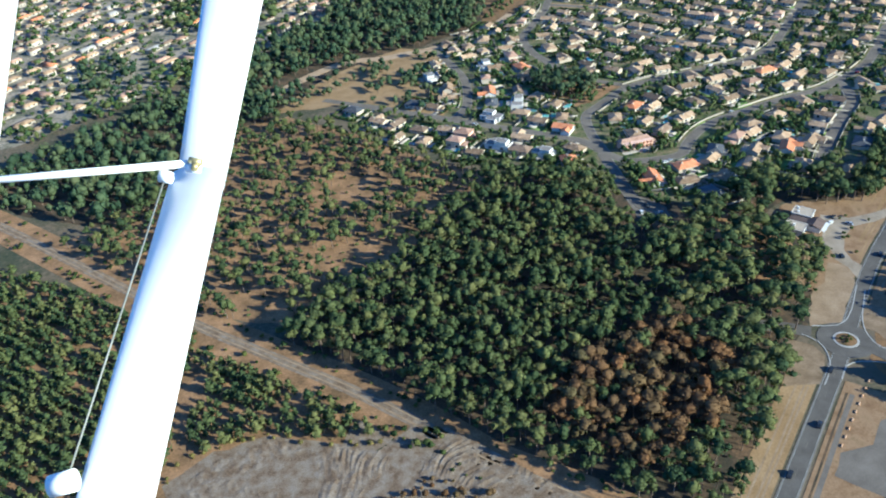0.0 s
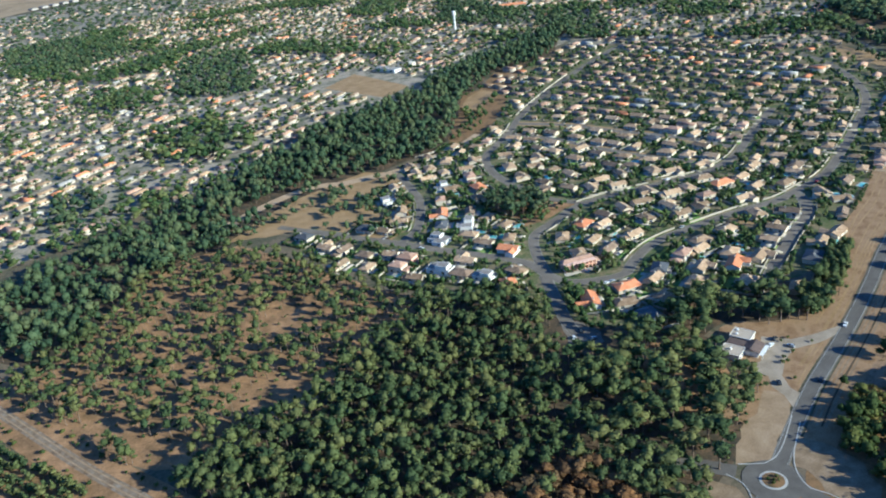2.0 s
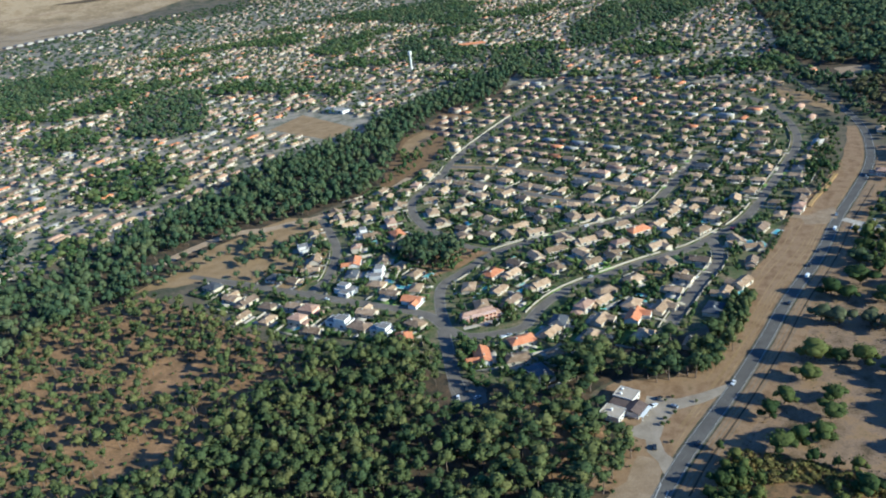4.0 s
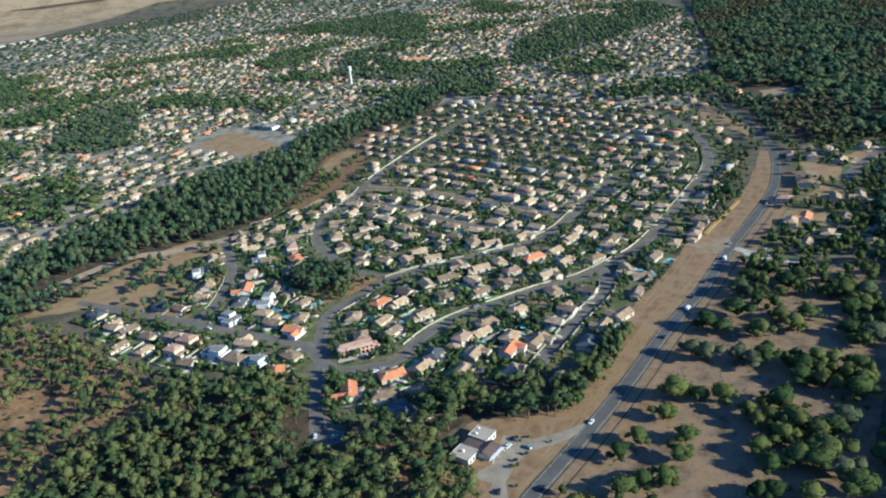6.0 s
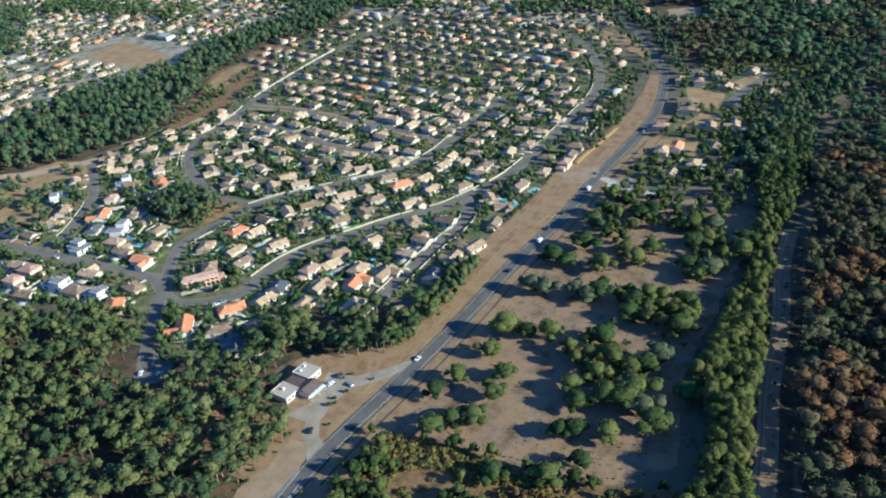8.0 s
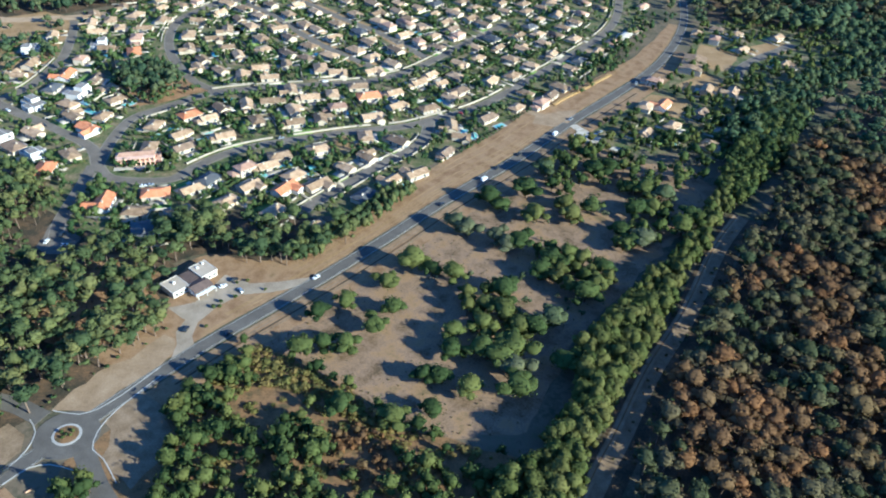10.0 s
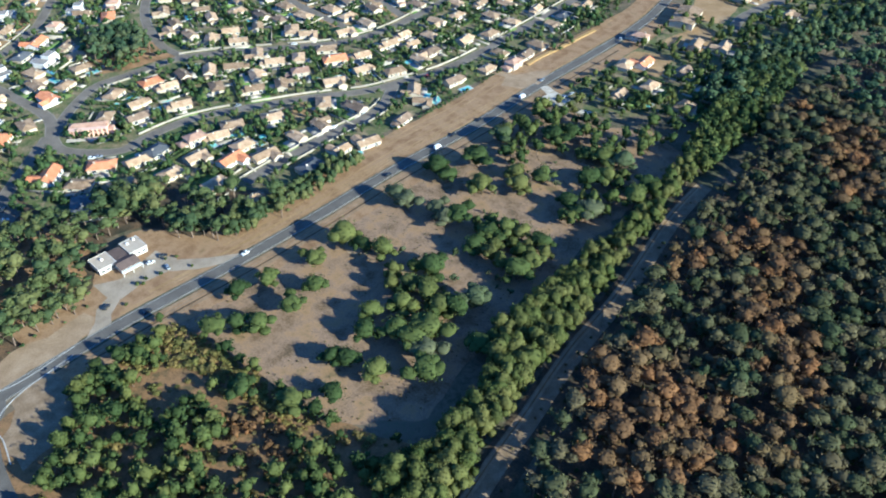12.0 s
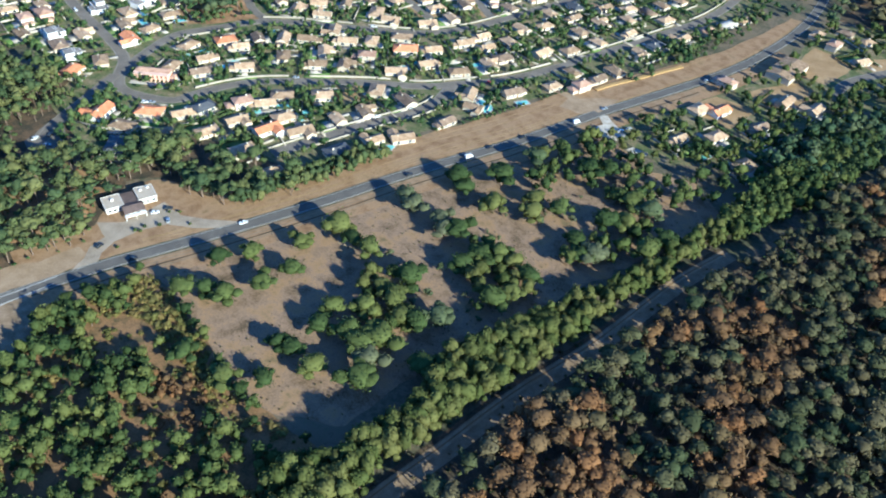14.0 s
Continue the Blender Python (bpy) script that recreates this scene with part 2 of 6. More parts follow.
def box(bm, x0, x1, y0, y1, z0, z1, m=None):
    v = [bm.verts.new(p) for p in ((x0, y0, z0), (x1, y0, z0), (x1, y1, z0), (x0, y1, z0), (x0, y0, z1), (x1, y0, z1), (x1, y1, z1), (x0, y1, z1))]
    for f in ((3, 2, 1, 0), (4, 5, 6, 7), (0, 1, 5, 4), (1, 2, 6, 5), (2, 3, 7, 6), (3, 0, 4, 7)):
        bm.faces.new([v[i] for i in f])
    if m is not None:
        bmesh.ops.transform(bm, matrix=m, verts=v)
    return v


def prism(bm, outline, y0, y1):
    """An outline in x and z drawn along y."""
    a = [bm.verts.new((x, y0, z)) for x, z in outline]
    b = [bm.verts.new((x, y1, z)) for x, z in outline]
    n = len(outline)
    bm.faces.new(a)
    bm.faces.new(b[::-1])
    for i in range(n):
        bm.faces.new((a[i], b[i], b[(i + 1) % n], a[(i + 1) % n]))


def arrays(name, V, F, mats, tint=None, index=None):
    """A mesh from arrays of corners and triangles."""
    me = bpy.data.meshes.new(name)
    me.vertices.add(len(V))
    me.vertices.foreach_set("co", np.ascontiguousarray(V, np.float32).ravel())
    me.loops.add(3 * len(F))
    me.loops.foreach_set("vertex_index", np.ascontiguousarray(F, np.int32).ravel())
    me.polygons.add(len(F))
    me.polygons.foreach_set("loop_start", np.arange(len(F), dtype=np.int32) * 3)
    for m in mats:
        me.materials.append(m)
    if index is not None:
        me.polygons.foreach_set("material_index", np.ascontiguousarray(index, np.int32))
    me.update(calc_edges=True)
    if tint is not None:
        me.attributes.new("tint", "FLOAT", "POINT").data.foreach_set("value", np.ascontiguousarray(tint, np.float32))
    return me


def inside(poly, P):
    p, P = np.array(poly, float), np.atleast_2d(P)
    x, y, res = P[:, 0], P[:, 1], np.zeros(len(P), bool)
    for (x0, y0), (x1, y1) in zip(p, np.roll(p, -1, 0)):
        hit = (y0 > y) != (y1 > y)
        res ^= hit & (x < (x1 - x0) * (y - y0) / (y1 - y0 + 1e-9) + x0)
    return res


def smooth_line(pts, step=4.0):
    """A smooth line through plan points, in even steps."""
    p = np.array(pts, float)
    q = np.vstack([2 * p[0] - p[1], p, 2 * p[-1] - p[-2]])
    out = []
    for i in range(1, len(q) - 2):
        n = max(int(np.linalg.norm(q[i + 1] - q[i]) / step), 1)
        for s in np.arange(n) / n:
            a, b, c, d = q[i - 1], q[i], q[i + 1], q[i + 2]
            out.append(0.5 * (2 * b + (c - a) * s + (2 * a - 5 * b + 4 * c - d) * s ** 2 + (3 * b - a - 3 * c + d) * s ** 3))
    return np.vstack(out + [p[-1]])


def sides(line):
    d = np.gradient(line, axis=0)
    d /= np.linalg.norm(d, axis=1)[:, None] + 1e-9
    return np.stack([-d[:, 1], d[:, 0]], 1)


def away(P, line):
    """The distance of plan points from a line."""
    P, best = np.atleast_2d(P), None
    for a, b in zip(line[:-1], line[1:]):
        ab = b - a
        s = np.clip(((P - a) @ ab) / (ab @ ab + 1e-9), 0, 1)
        d = np.linalg.norm(P - a - s[:, None] * ab, axis=1)
        best = d if best is None else np.minimum(best, d)
    return best


def swept(bm, line, left, right, z0, z1):
    """A strip along a line between two offsets, with depth."""
    n = sides(line)
    rows = []
    for p, s in zip(line, n):
        a, b = p + s * left, p + s * right
        rows.append([bm.verts.new((*a, z1)), bm.verts.new((*b, z1)), bm.verts.new((*b, z0)), bm.verts.new((*a, z0))])
    for r, t in zip(rows[:-1], rows[1:]):
        for i in range(4):
            bm.faces.new((r[i], r[(i + 1) % 4], t[(i + 1) % 4], t[i]))
    bm.faces.new(rows[0])
    bm.faces.new(rows[-1][::-1])


def region(name, outline, material, z, label, category="ground", ragged=1.5):
    """A patch of ground with an uneven edge."""
    p, out = np.array(outline, float), []
    for a, b in zip(p, np.roll(p, -1, 0)):
        n = max(int(np.linalg.norm(b - a) / 6), 1)
        for i in range(n):
            q = a + (b - a) * i / n
            w = noise.noise_vector((q[0] * 0.11, q[1] * 0.11, z * 50))
            out.append((q[0] + ragged * 2 * w[0], q[1] + ragged * 2 * w[1], z + 0.012 * w[2]))
    bm = bmesh.new()
    f = bm.faces.new([bm.verts.new(v) for v in out])
    if f.normal.z < 0 or sum(a[0] * b[1] - b[0] * a[1] for a, b in zip(out, out[1:] + out[:1])) < 0:
        f.normal_flip()
    bmesh.ops.triangulate(bm, faces=[f])
    return tagged(part(name, bm, material), label, category, kind="structure")


def strip(name, line, width, material, z, label, category="road", left=None, right=None):
    bm = bmesh.new()
    swept(bm, line, width / 2 if left is None else left, -width / 2 if right is None else right, z - 0.4, z)
    bmesh.ops.recalc_face_normals(bm, faces=bm.faces)
    return tagged(part(name, bm, material), label, category, kind="structure")


# ---- the ground, to the horizon ----
bm = bmesh.new()
rings = [0, 200, 400, 700, 1000, 1500, 2000, 2600, 3200, 3800, 3900, 4000, 4100, 4200, 4300, 4450, 4600, 4730, 4860]
SECTORS = 288


def rise(r, a):
    """The height of the far hills, along one bearing of the ground's own mesh."""
    at = [250 * max(0, (q - 3800) / 1060) ** 1.5 * (1 + 0.12 * math.sin(5 * a) + 0.08 * math.sin(11 * a)) for q in rings]
    return float(np.interp(r, rings, at))


grid = []
for r in rings:
    grid.append([bm.verts.new((230 + r * math.cos(a), 20 + r * math.sin(a), rise(r, a)))
                 for a in np.linspace(0, 2 * math.pi, SECTORS, endpoint=False)] if r else [bm.verts.new((230, 20, 0))] * SECTORS)
for a, b in zip(grid[:-1], grid[1:]):
    for i in range(SECTORS):
        j = (i + 1) % SECTORS
        bm.faces.new((a[i], b[i], b[j], a[j]) if a[i] is not a[j] else (a[i], b[i], b[j]))
tagged(part("ground", bm, M["ground"]), "mottled dry grass and scrub land reaching the horizon", "ground", kind="structure")

# main roads and streets, as plan lines
MAIN = smooth_line([(60, 85), (105, 126), (150, 169), (180, 198), (206, 223), (223, 240), (240, 258), (260, 278), (278, 295), (320, 331), (358, 366),
                    (398, 405), (453, 454), (502, 504), (546, 545), (590, 588), (623, 629), (661, 690), (690, 760), (715, 850), (740, 960)])
STREETS = {}
STREETS["wall_street"] = smooth_line([(191, 455), (200, 441), (216, 436), (237, 437), (248, 450), (265, 466), (285, 477), (318, 487), (348, 495), (382, 501),
                                (408, 513), (436, 528), (463, 551), (499, 588), (544, 635), (582, 678), (609, 725), (630, 784), (642, 844), (640, 900)])
STREETS["middle_street"] = smooth_line([(191, 455), (193, 487), (200, 517), (216, 532), (237, 549), (255, 560), (290, 567), (326, 571), (359, 576), (380, 585), (404, 602),
                                  (434, 635), (464, 668), (500, 705)])
STREETS["west_street"] = smooth_line([(191, 455), (183, 477), (160, 500), (124, 529), (84, 564), (40, 600), (12, 623)])
STREETS["loop_street"] = smooth_line([(105, 547), (120, 568), (129, 605), (131, 631), (126, 677), (121, 703)])
STREETS["curved_street"] = smooth_line([(252, 560), (232, 580), (212, 625), (204, 668), (208, 708), (224, 734), (251, 777), (270, 815), (311, 875), (379, 962), (479, 1071)])
STREETS["row_street"] = smooth_line([(248, 762), (282, 724), (303, 688), (331, 645), (367, 604)])
STREETS["back_street"] = smooth_line([(259, 798), (305, 763), (346, 713), (381, 673), (412, 622)])
STREETS["stub_street"] = smooth_line([(315, 399), (326, 411), (357, 443), (391, 476), (402, 508)])
STREETS["close_street"] = smooth_line([(664, 578), (680, 602), (706, 622), (730, 637), (752, 652)])
STREETS["south_street"] = smooth_line([(189, 455), (186, 420), (184, 392), (187, 368)])
TRACK = smooth_line([(-260, 540), (-211, 490), (-166, 441), (-120, 390), (-77, 343), (-34, 301), (-4, 272), (24, 241), (46, 213), (74, 188), (110, 150), (150, 100)])
RAIL = smooth_line([(400, 160), (430, 202), (447, 224), (473, 259), (506, 297), (544, 348), (573, 380)])
ROADS = [MAIN, *STREETS.values()]

PLANS = {}
PLANS["estate"] = [(30, 560), (90, 490), (140, 455), (178, 400), (178, 362), (205, 375), (240, 372), (262, 405), (300, 392), (332, 392), (372, 424), (440, 492), (520, 570), (575, 625),
               (625, 700), (665, 800), (690, 900), (560, 1060), (430, 1100), (350, 1050), (305, 975), (265, 860), (214, 762), (180, 748), (118, 706), (112, 640), (100, 590), (60, 590), (20, 625)]
PLANS["dense"] = [(-39, 316), (-16, 332), (31, 360), (58, 401), (113, 452), (165, 445), (168, 377), (184, 355), (230, 372),
              (250, 352), (250, 336), (249, 322), (256, 300), (243, 287), (230, 275), (218, 261), (206, 253), (198, 242), (187, 227), (158, 198), (130, 168), (92, 178), (56, 220), (28, 252), (-3, 290)]
PLANS["club_wood"] = [(230, 373), (258, 402), (290, 402), (318, 390), (338, 384), (341, 367), (328, 355), (313, 346), (290, 349), (277, 354), (266, 362), (250, 354)]
PLANS["scorched"] = [(87, 246), (126, 271), (154, 269), (166, 237), (136, 200), (100, 190), (72, 225)]
PLANS["sparse"] = [(-78, 352), (-120, 398), (-168, 450), (-130, 475), (-85, 575), (-59, 592), (-20, 600), (32, 545), (73, 487), (113, 452), (58, 395), (31, 360), (-16, 326), (-45, 335)]
PLANS["belt"] = [(-260, 560), (-190, 602), (-125, 668), (-50, 742), (4, 824), (78, 918), (134, 950), (180, 990), (220, 1062), (280, 1129), (387, 1222), (470, 1310), (498, 1278), (440, 1200),
             (400, 1100), (344, 1050), (293, 1040), (262, 976), (232, 942), (214, 868), (190, 797), (166, 744), (138, 738), (93, 708), (45, 676), (5, 640), (-30, 600), (-80, 570), (-125, 455), (-200, 500)]
PLANS["meadow"] = [(-30, 610), (19, 677), (92, 726), (123, 705), (124, 625), (118, 590), (100, 556), (40, 606)]
PLANS["plantation"] = [(-260, 500), (-196, 432), (-124, 376), (-79, 328), (-35, 284), (-6, 256), (12, 238), (-12, 243), (-41, 254), (-65, 251), (-85, 237), (-105, 180), (-230, 210), (-330, 360)]
PLANS["pit"] = [(-85, 238), (-65, 250), (-41, 253), (-10, 240), (14, 226), (50, 190), (70, 150), (30, 130), (-80, 150)]
PLANS["orchard"] = [(295, 290), (316, 275), (358, 236), (377, 224), (409, 226), (440, 275), (515, 349), (576, 404), (560, 440), (531, 445), (506, 478), (466, 444), (410, 398), (356, 350), (322, 316)]
PLANS["scrub"] = [(225, 225), (240, 120), (330, 90), (400, 150), (420, 205), (396, 215), (377, 224), (359, 233), (337, 255), (307, 282), (292, 286), (262, 262)]
PLANS["right_wood"] = [(425, 150), (450, 205), (492, 262), (540, 322), (590, 378), (640, 440), (700, 500), (800, 590), (920, 700), (1000, 700), (900, 400), (800, 200), (700, 60), (560, 40)]
PLANS["rail_hedge"] = [(392, 178), (412, 184), (426, 204), (438, 220), (450, 235), (462, 251), (478, 271), (501, 303), (522, 330), (548, 360), (580, 390), (640, 448), (690, 508), (668, 520), (614, 468), (560, 392), (529, 352), (512, 334), (486, 311), (461, 286), (443, 270), (435, 244), (409, 209), (392, 200)]
PLANS["road_side"] = [(507, 485), (540, 452), (600, 470), (690, 520), (780, 600), (790, 680), (720, 705), (682, 700), (650, 640), (610, 585), (560, 535)]
PLANS["far_wood"] = [(695, 714), (735, 690), (800, 682), (920, 690), (1100, 720), (1700, 900), (2100, 1700), (1700, 2300), (1350, 2100), (1120, 1700), (905, 1240), (812, 1075), (792, 1000), (798, 950), (845, 938), (852, 905), (805, 855), (763, 860)]
SCRAPED = [(-82, 232), (-62, 246), (-40, 250), (-12, 238), (2, 232), (20, 243), (34, 238), (52, 217), (76, 186), (60, 150), (20, 150), (-60, 160)]
YARD = [(252, 316), (259, 308), (266, 304), (274, 316), (287, 325), (288, 334), (277, 340), (270, 331), (264, 321)]
region("garden_ground", PLANS["estate"], M["gardens"], 0.05, "patchwork of dry lawns and green gardens")
region("garden_ground", [(214, 762), (182, 758), (196, 860), (212, 935), (260, 962), (295, 1036), (345, 1046), (400, 1090), (432, 1098), (350, 1050), (305, 975), (265, 860)], M["bracken_floor"], 0.045, "patchwork of gardens beside the wooded belt")
region("dry_field", [(219, 885), (238, 935), (262, 960), (272, 935), (250, 893), (234, 868)], M["dry_grass"], 0.10, "dry tan field beside the wooded belt")
region("town_ground", [(-230, 620), (-150, 720), (-60, 800), (70, 960), (176, 1030), (260, 1205), (420, 1340), (440, 1110), (560, 1065), (690, 905), (815, 1085), (905, 1240), (1120, 1700), (1200, 2500),
                       (600, 3500), (-500, 3000), (-1300, 2700), (-1500, 1300), (-700, 700)], M["town"], 0.03, "built-up land of a low town with gardens", ragged=4)
region("pine_wood_floor", PLANS["sparse"], M["pine_floor"], 0.06, "orange-tan needle floor under open pines")
# dense wood, belt and forest floors have the shade of their trees in the colour
region("dense_wood_floor", PLANS["dense"], M["shade_floor"], 0.07, "dark needle floor of the pine wood, tree shade in its colour")
region("dense_wood_floor", PLANS["club_wood"], M["shade_floor"], 0.075, "dark needle floor of the pine wood, tree shade in its colour")
region("needle_floor", [(196, 300), (222, 290), (246, 312), (243, 345), (222, 362), (192, 345), (180, 318)], M["pine_floor"], 0.085, "brown needle floor between pines", ragged=4)
region("belt_floor", PLANS["belt"], M["shade_floor"], 0.06, "dark floor of the wooded belt, tree shade in its colour")
region("right_wood_floor", PLANS["right_wood"], M["shade_floor"], 0.06, "dark scorched floor of the pine forest, tree shade in its colour")
region("far_wood_floor", PLANS["far_wood"], M["shade_floor"], 0.06, "dark floor of the far forest, tree shade in its colour", ragged=4)
region("meadow", PLANS["meadow"], M["dry_grass"], 0.09, "dry tan meadow beside the houses")
region("heath", PLANS["orchard"], M["heath"], 0.06, "dry purple-brown heath with scattered trees")
region("scrub_floor", PLANS["scrub"], M["bracken_floor"], 0.07, "rusty bracken and brown scrub ground")
region("plantation_floor", PLANS["plantation"], M["pine_floor"], 0.05, "brown ground between rows of young pines")
region("dirt_pit", PLANS["pit"], M["dirt"], 0.08, "scraped grey-brown earth with tyre ruts")
GAP = [(2, 232), (20, 243), (34, 238), (26, 248), (8, 256), (-6, 250), (-12, 240)]
region("scraped_edge", GAP, M["dirt"], 0.085, "scraped earth beside the dirt track")


def rutted_earth(name, outline, material, z, label, step=0.7):
    """Bare earth pushed into low fanned ridges by a bulldozer."""
    p = np.array(outline, float)
    xs, ys = np.arange(p[:, 0].min(), p[:, 0].max(), step), np.arange(p[:, 1].min(), p[:, 1].max(), step)
    X, Y = np.meshgrid(xs, ys)
    G = np.stack([X.ravel(), Y.ravel()], 1)
    turn = np.arctan2(G[:, 0] + 22, G[:, 1] - 170)
    broad = np.array([noise.noise((x * 0.05, y * 0.05, 7.0)) for x, y in G])
    fine = np.array([noise.noise((x * 0.35, y * 0.35, 2.0)) for x, y in G])
    reach = np.hypot(G[:, 0] + 22, G[:, 1] - 170)
    ridge = np.array([1 - min(1.0, 3.2 * abs(noise.noise((t * 34 + 3 * w, r * 0.035, 4.0)))) for t, r, w in zip(turn, reach, broad)])
    ridge *= np.clip(0.45 + 1.6 * broad, 0, 1)
    H = z + 0.42 * ridge + 0.20 * fine + 0.20 * broad
    ok = inside(outline, G).reshape(X.shape)
    idx = np.arange(G.shape[0]).reshape(X.shape)
    cell = ok[:-1, :-1] & ok[1:, :-1] & ok[:-1, 1:] & ok[1:, 1:]
    a, b, c, d = (q[cell] for q in (idx[:-1, :-1], idx[:-1, 1:], idx[1:, 1:], idx[1:, :-1]))
    F = np.vstack([np.stack([a, b, c], 1), np.stack([a, c, d], 1)])
    tagged(new(name, arrays(name, np.column_stack([G, np.maximum(H, z - 0.02)]), F, [material])), label, "ground", kind="structure")


rutted_earth("scraped_earth", SCRAPED, M["dirt"], 0.14, "pale scraped earth with bulldozer ruts")
region("road_side_gardens", PLANS["road_side"], M["gardens"], 0.08, "gardens and yards by the main road")
region("playing_field", [(70, 1105), (117, 1168), (181, 1040), (144, 998)], M["dry_grass"], 0.12, "bare tan playing field", ragged=0.5)


def far_field(name, material, edge, label, outer=4855, lift=1.2):
    """Open land on the far slope, beyond an edge given as bearings (degrees) and distances."""
    bm = bmesh.new()
    step = 360 / SECTORS
    last = None
    for k in range(int(math.ceil(edge[0][0] / step)), int(edge[-1][0] / step) + 1):
        a = radians(k * step)
        r0 = float(np.interp(k * step, [e[0] for e in edge], [e[1] for e in edge]))
        row = [bm.verts.new((230 + r * math.cos(a), 20 + r * math.sin(a), rise(r, a) + lift)) for r in np.linspace(r0, outer, 26)]
        if last:
            for i in range(25):
                bm.faces.new((last[i], last[i + 1], row[i + 1], row[i]))
        last = row
    tagged(part(name, bm, material), label, "ground", kind="structure")


far_field("airfield", M["airfield_grass"], [(97.5, 4060), (100, 3900), (105, 3440), (108, 3190), (112, 3040), (126, 2800)], "wide tan airfield on the far edge of town")
far_field("far_field", M["airfield_grass"], [(87.5, 4110), (93, 4030), (97.5, 4058)], "dry olive-tan field beyond the town")
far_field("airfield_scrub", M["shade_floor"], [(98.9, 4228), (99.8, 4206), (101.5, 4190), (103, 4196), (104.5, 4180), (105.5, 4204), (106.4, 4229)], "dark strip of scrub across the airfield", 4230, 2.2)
far_field("runway", M["sand"], [(98, 4105), (110, 4085)], "pale runway strip across the airfield", 4112, 2.2)
region("clearing", [(802, 935), (845, 925), (805, 868), (777, 883)], M["sand"], 0.12, "pale sandy clearing in the forest")
region("far_clearing", [(1034, 989), (1178, 1037), (1005, 836), (964, 865)], M["sand"], 0.13, "pale sandy clearing in the forest")
region("sandy_strip", [(696, 903), (712, 790), (676, 750), (672, 848)], M["dry_grass"], 0.12, "tan strip of bare ground beside houses")
region("club_verge", [(250, 328), (257, 352), (268, 360), (290, 353), (313, 349), (319, 334), (290, 318), (264, 300), (254, 300)], M["verge"], 0.095, "dry tan grass round the clubhouse")
region("club_yard", YARD, M["yard"], 0.13, "pale gravel car park by the clubhouse", ragged=0.8)
region("bare_earth", [(236, 247), (247, 262), (258, 254), (263, 240), (262, 224), (253, 211), (240, 229)], M["sand_earth"], 0.112, "bare brown earth beside the scrub")
region("sandy_ground", [(215, 255), (229, 253), (245, 267), (255, 278), (258, 286), (258, 295), (254, 297), (245, 289), (233, 278), (220, 264)], M["sand"], 0.118, "bare pale sandy ground beside the road")
region("sandy_ground", [(199, 248), (209, 242), (208, 233), (197, 217), (179, 221), (190, 235)], M["sand_earth"], 0.118, "dry sandy ground beside the roundabout")
region("club_drive", [(261, 308), (267, 305), (265, 296), (268, 287), (256, 272), (258, 280), (259, 290), (258, 299)], M["yard"], 0.127, "pale gravel drive down to the road", ragged=0.5)
region("club_drive", [(287, 333), (286, 324), (300, 325), (318, 331), (321, 336), (303, 333)], M["yard"], 0.128, "pale gravel drive out to the road", ragged=0.5)
region("gravel_drive", [(500, 499), (507, 502), (512, 491), (518, 481), (517, 472), (512, 473), (509, 481), (500, 476), (496, 482), (503, 488)], M["limestone"], 0.14, "white limestone gravel drive entrance", ragged=1.0)
region("gravel_drive", [(519, 464), (523, 468), (527, 465), (532, 464), (531, 460), (528, 458), (525, 461)], M["limestone"], 0.14, "white limestone gravel beside a house", ragged=1.2)
region("pale_patch", [(371, 345), (377, 338), (384, 330), (379, 326), (372, 336)], M["sand"], 0.11, "pale sand patch in the heath", ragged=1)
region("road_apron", [(474, 502), (480, 516), (492, 520), (512, 524), (506, 509), (489, 498)], M["sand"], 0.125, "dry tan apron at the junction", ragged=1)
region("car_park", [(172, 172), (181, 182), (190, 177), (206, 192), (222, 195), (238, 212), (254, 199), (236, 178), (212, 156), (190, 150)], M["street"], 0.127, "grey asphalt car park beside the roundabout", ragged=0.6)
YARDS = [[(556, 526), (580, 550), (606, 538), (586, 508)], [(600, 562), (640, 588), (656, 572), (622, 540)], [(634, 604), (664, 652), (692, 632), (662, 592)], [(690, 640), (740, 660), (752, 640), (705, 618)]]
for yard in YARDS:
    region("house_yard", yard, M["dry_grass"], 0.10, "dry tan yard beside the roadside houses", ragged=1)
region("street_end", [(178, 372), (184, 364), (196, 366), (198, 378), (190, 392), (179, 392)], M["street"], 0.13, "worn asphalt turning place", ragged=0.8)
region("copse_floor", [(196, 535), (180, 560), (178, 590), (205, 600), (225, 585), (250, 562), (236, 555), (214, 540)], M["pine_floor"], 0.11, "bare brown ground under a copse", ragged=1)
region("vacant_plot", [(326, 482), (345, 490), (352, 474), (335, 466)], M["dry_grass"], 0.12, "bare brown vacant plot", ragged=0.5)

n = MAIN.shape[0]
near = MAIN[(MAIN[:, 1] > 262) & (MAIN[:, 1] < 700)]
bm = bmesh.new()
rows = []
for q, d in zip(near, sides(near)):
    wide = float(np.interp(q[1], [262, 330, 520, 560, 640, 700], [31, 31, 31, 27, 20, 13])) + 1.6 * noise.noise((q[0] * 0.05, q[1] * 0.05, 3.0))
    rows.append([bm.verts.new((*(q + d * k), z)) for k, z in ((wide, 0.10), (5, 0.10), (5, -0.3), (wide, -0.3))])
for r, t in zip(rows[:-1], rows[1:]):
    for i in range(4):
        bm.faces.new((r[i], r[(i + 1) % 4], t[(i + 1) % 4], t[i]))
bmesh.ops.recalc_face_normals(bm, faces=bm.faces)
tagged(part("road_verge", bm, M["verge"]), "dry tan verge beside the main road", "verge", kind="structure")
bank_line = smooth_line([(497, 532), (508, 543), (526, 558), (545, 575), (558, 586)])
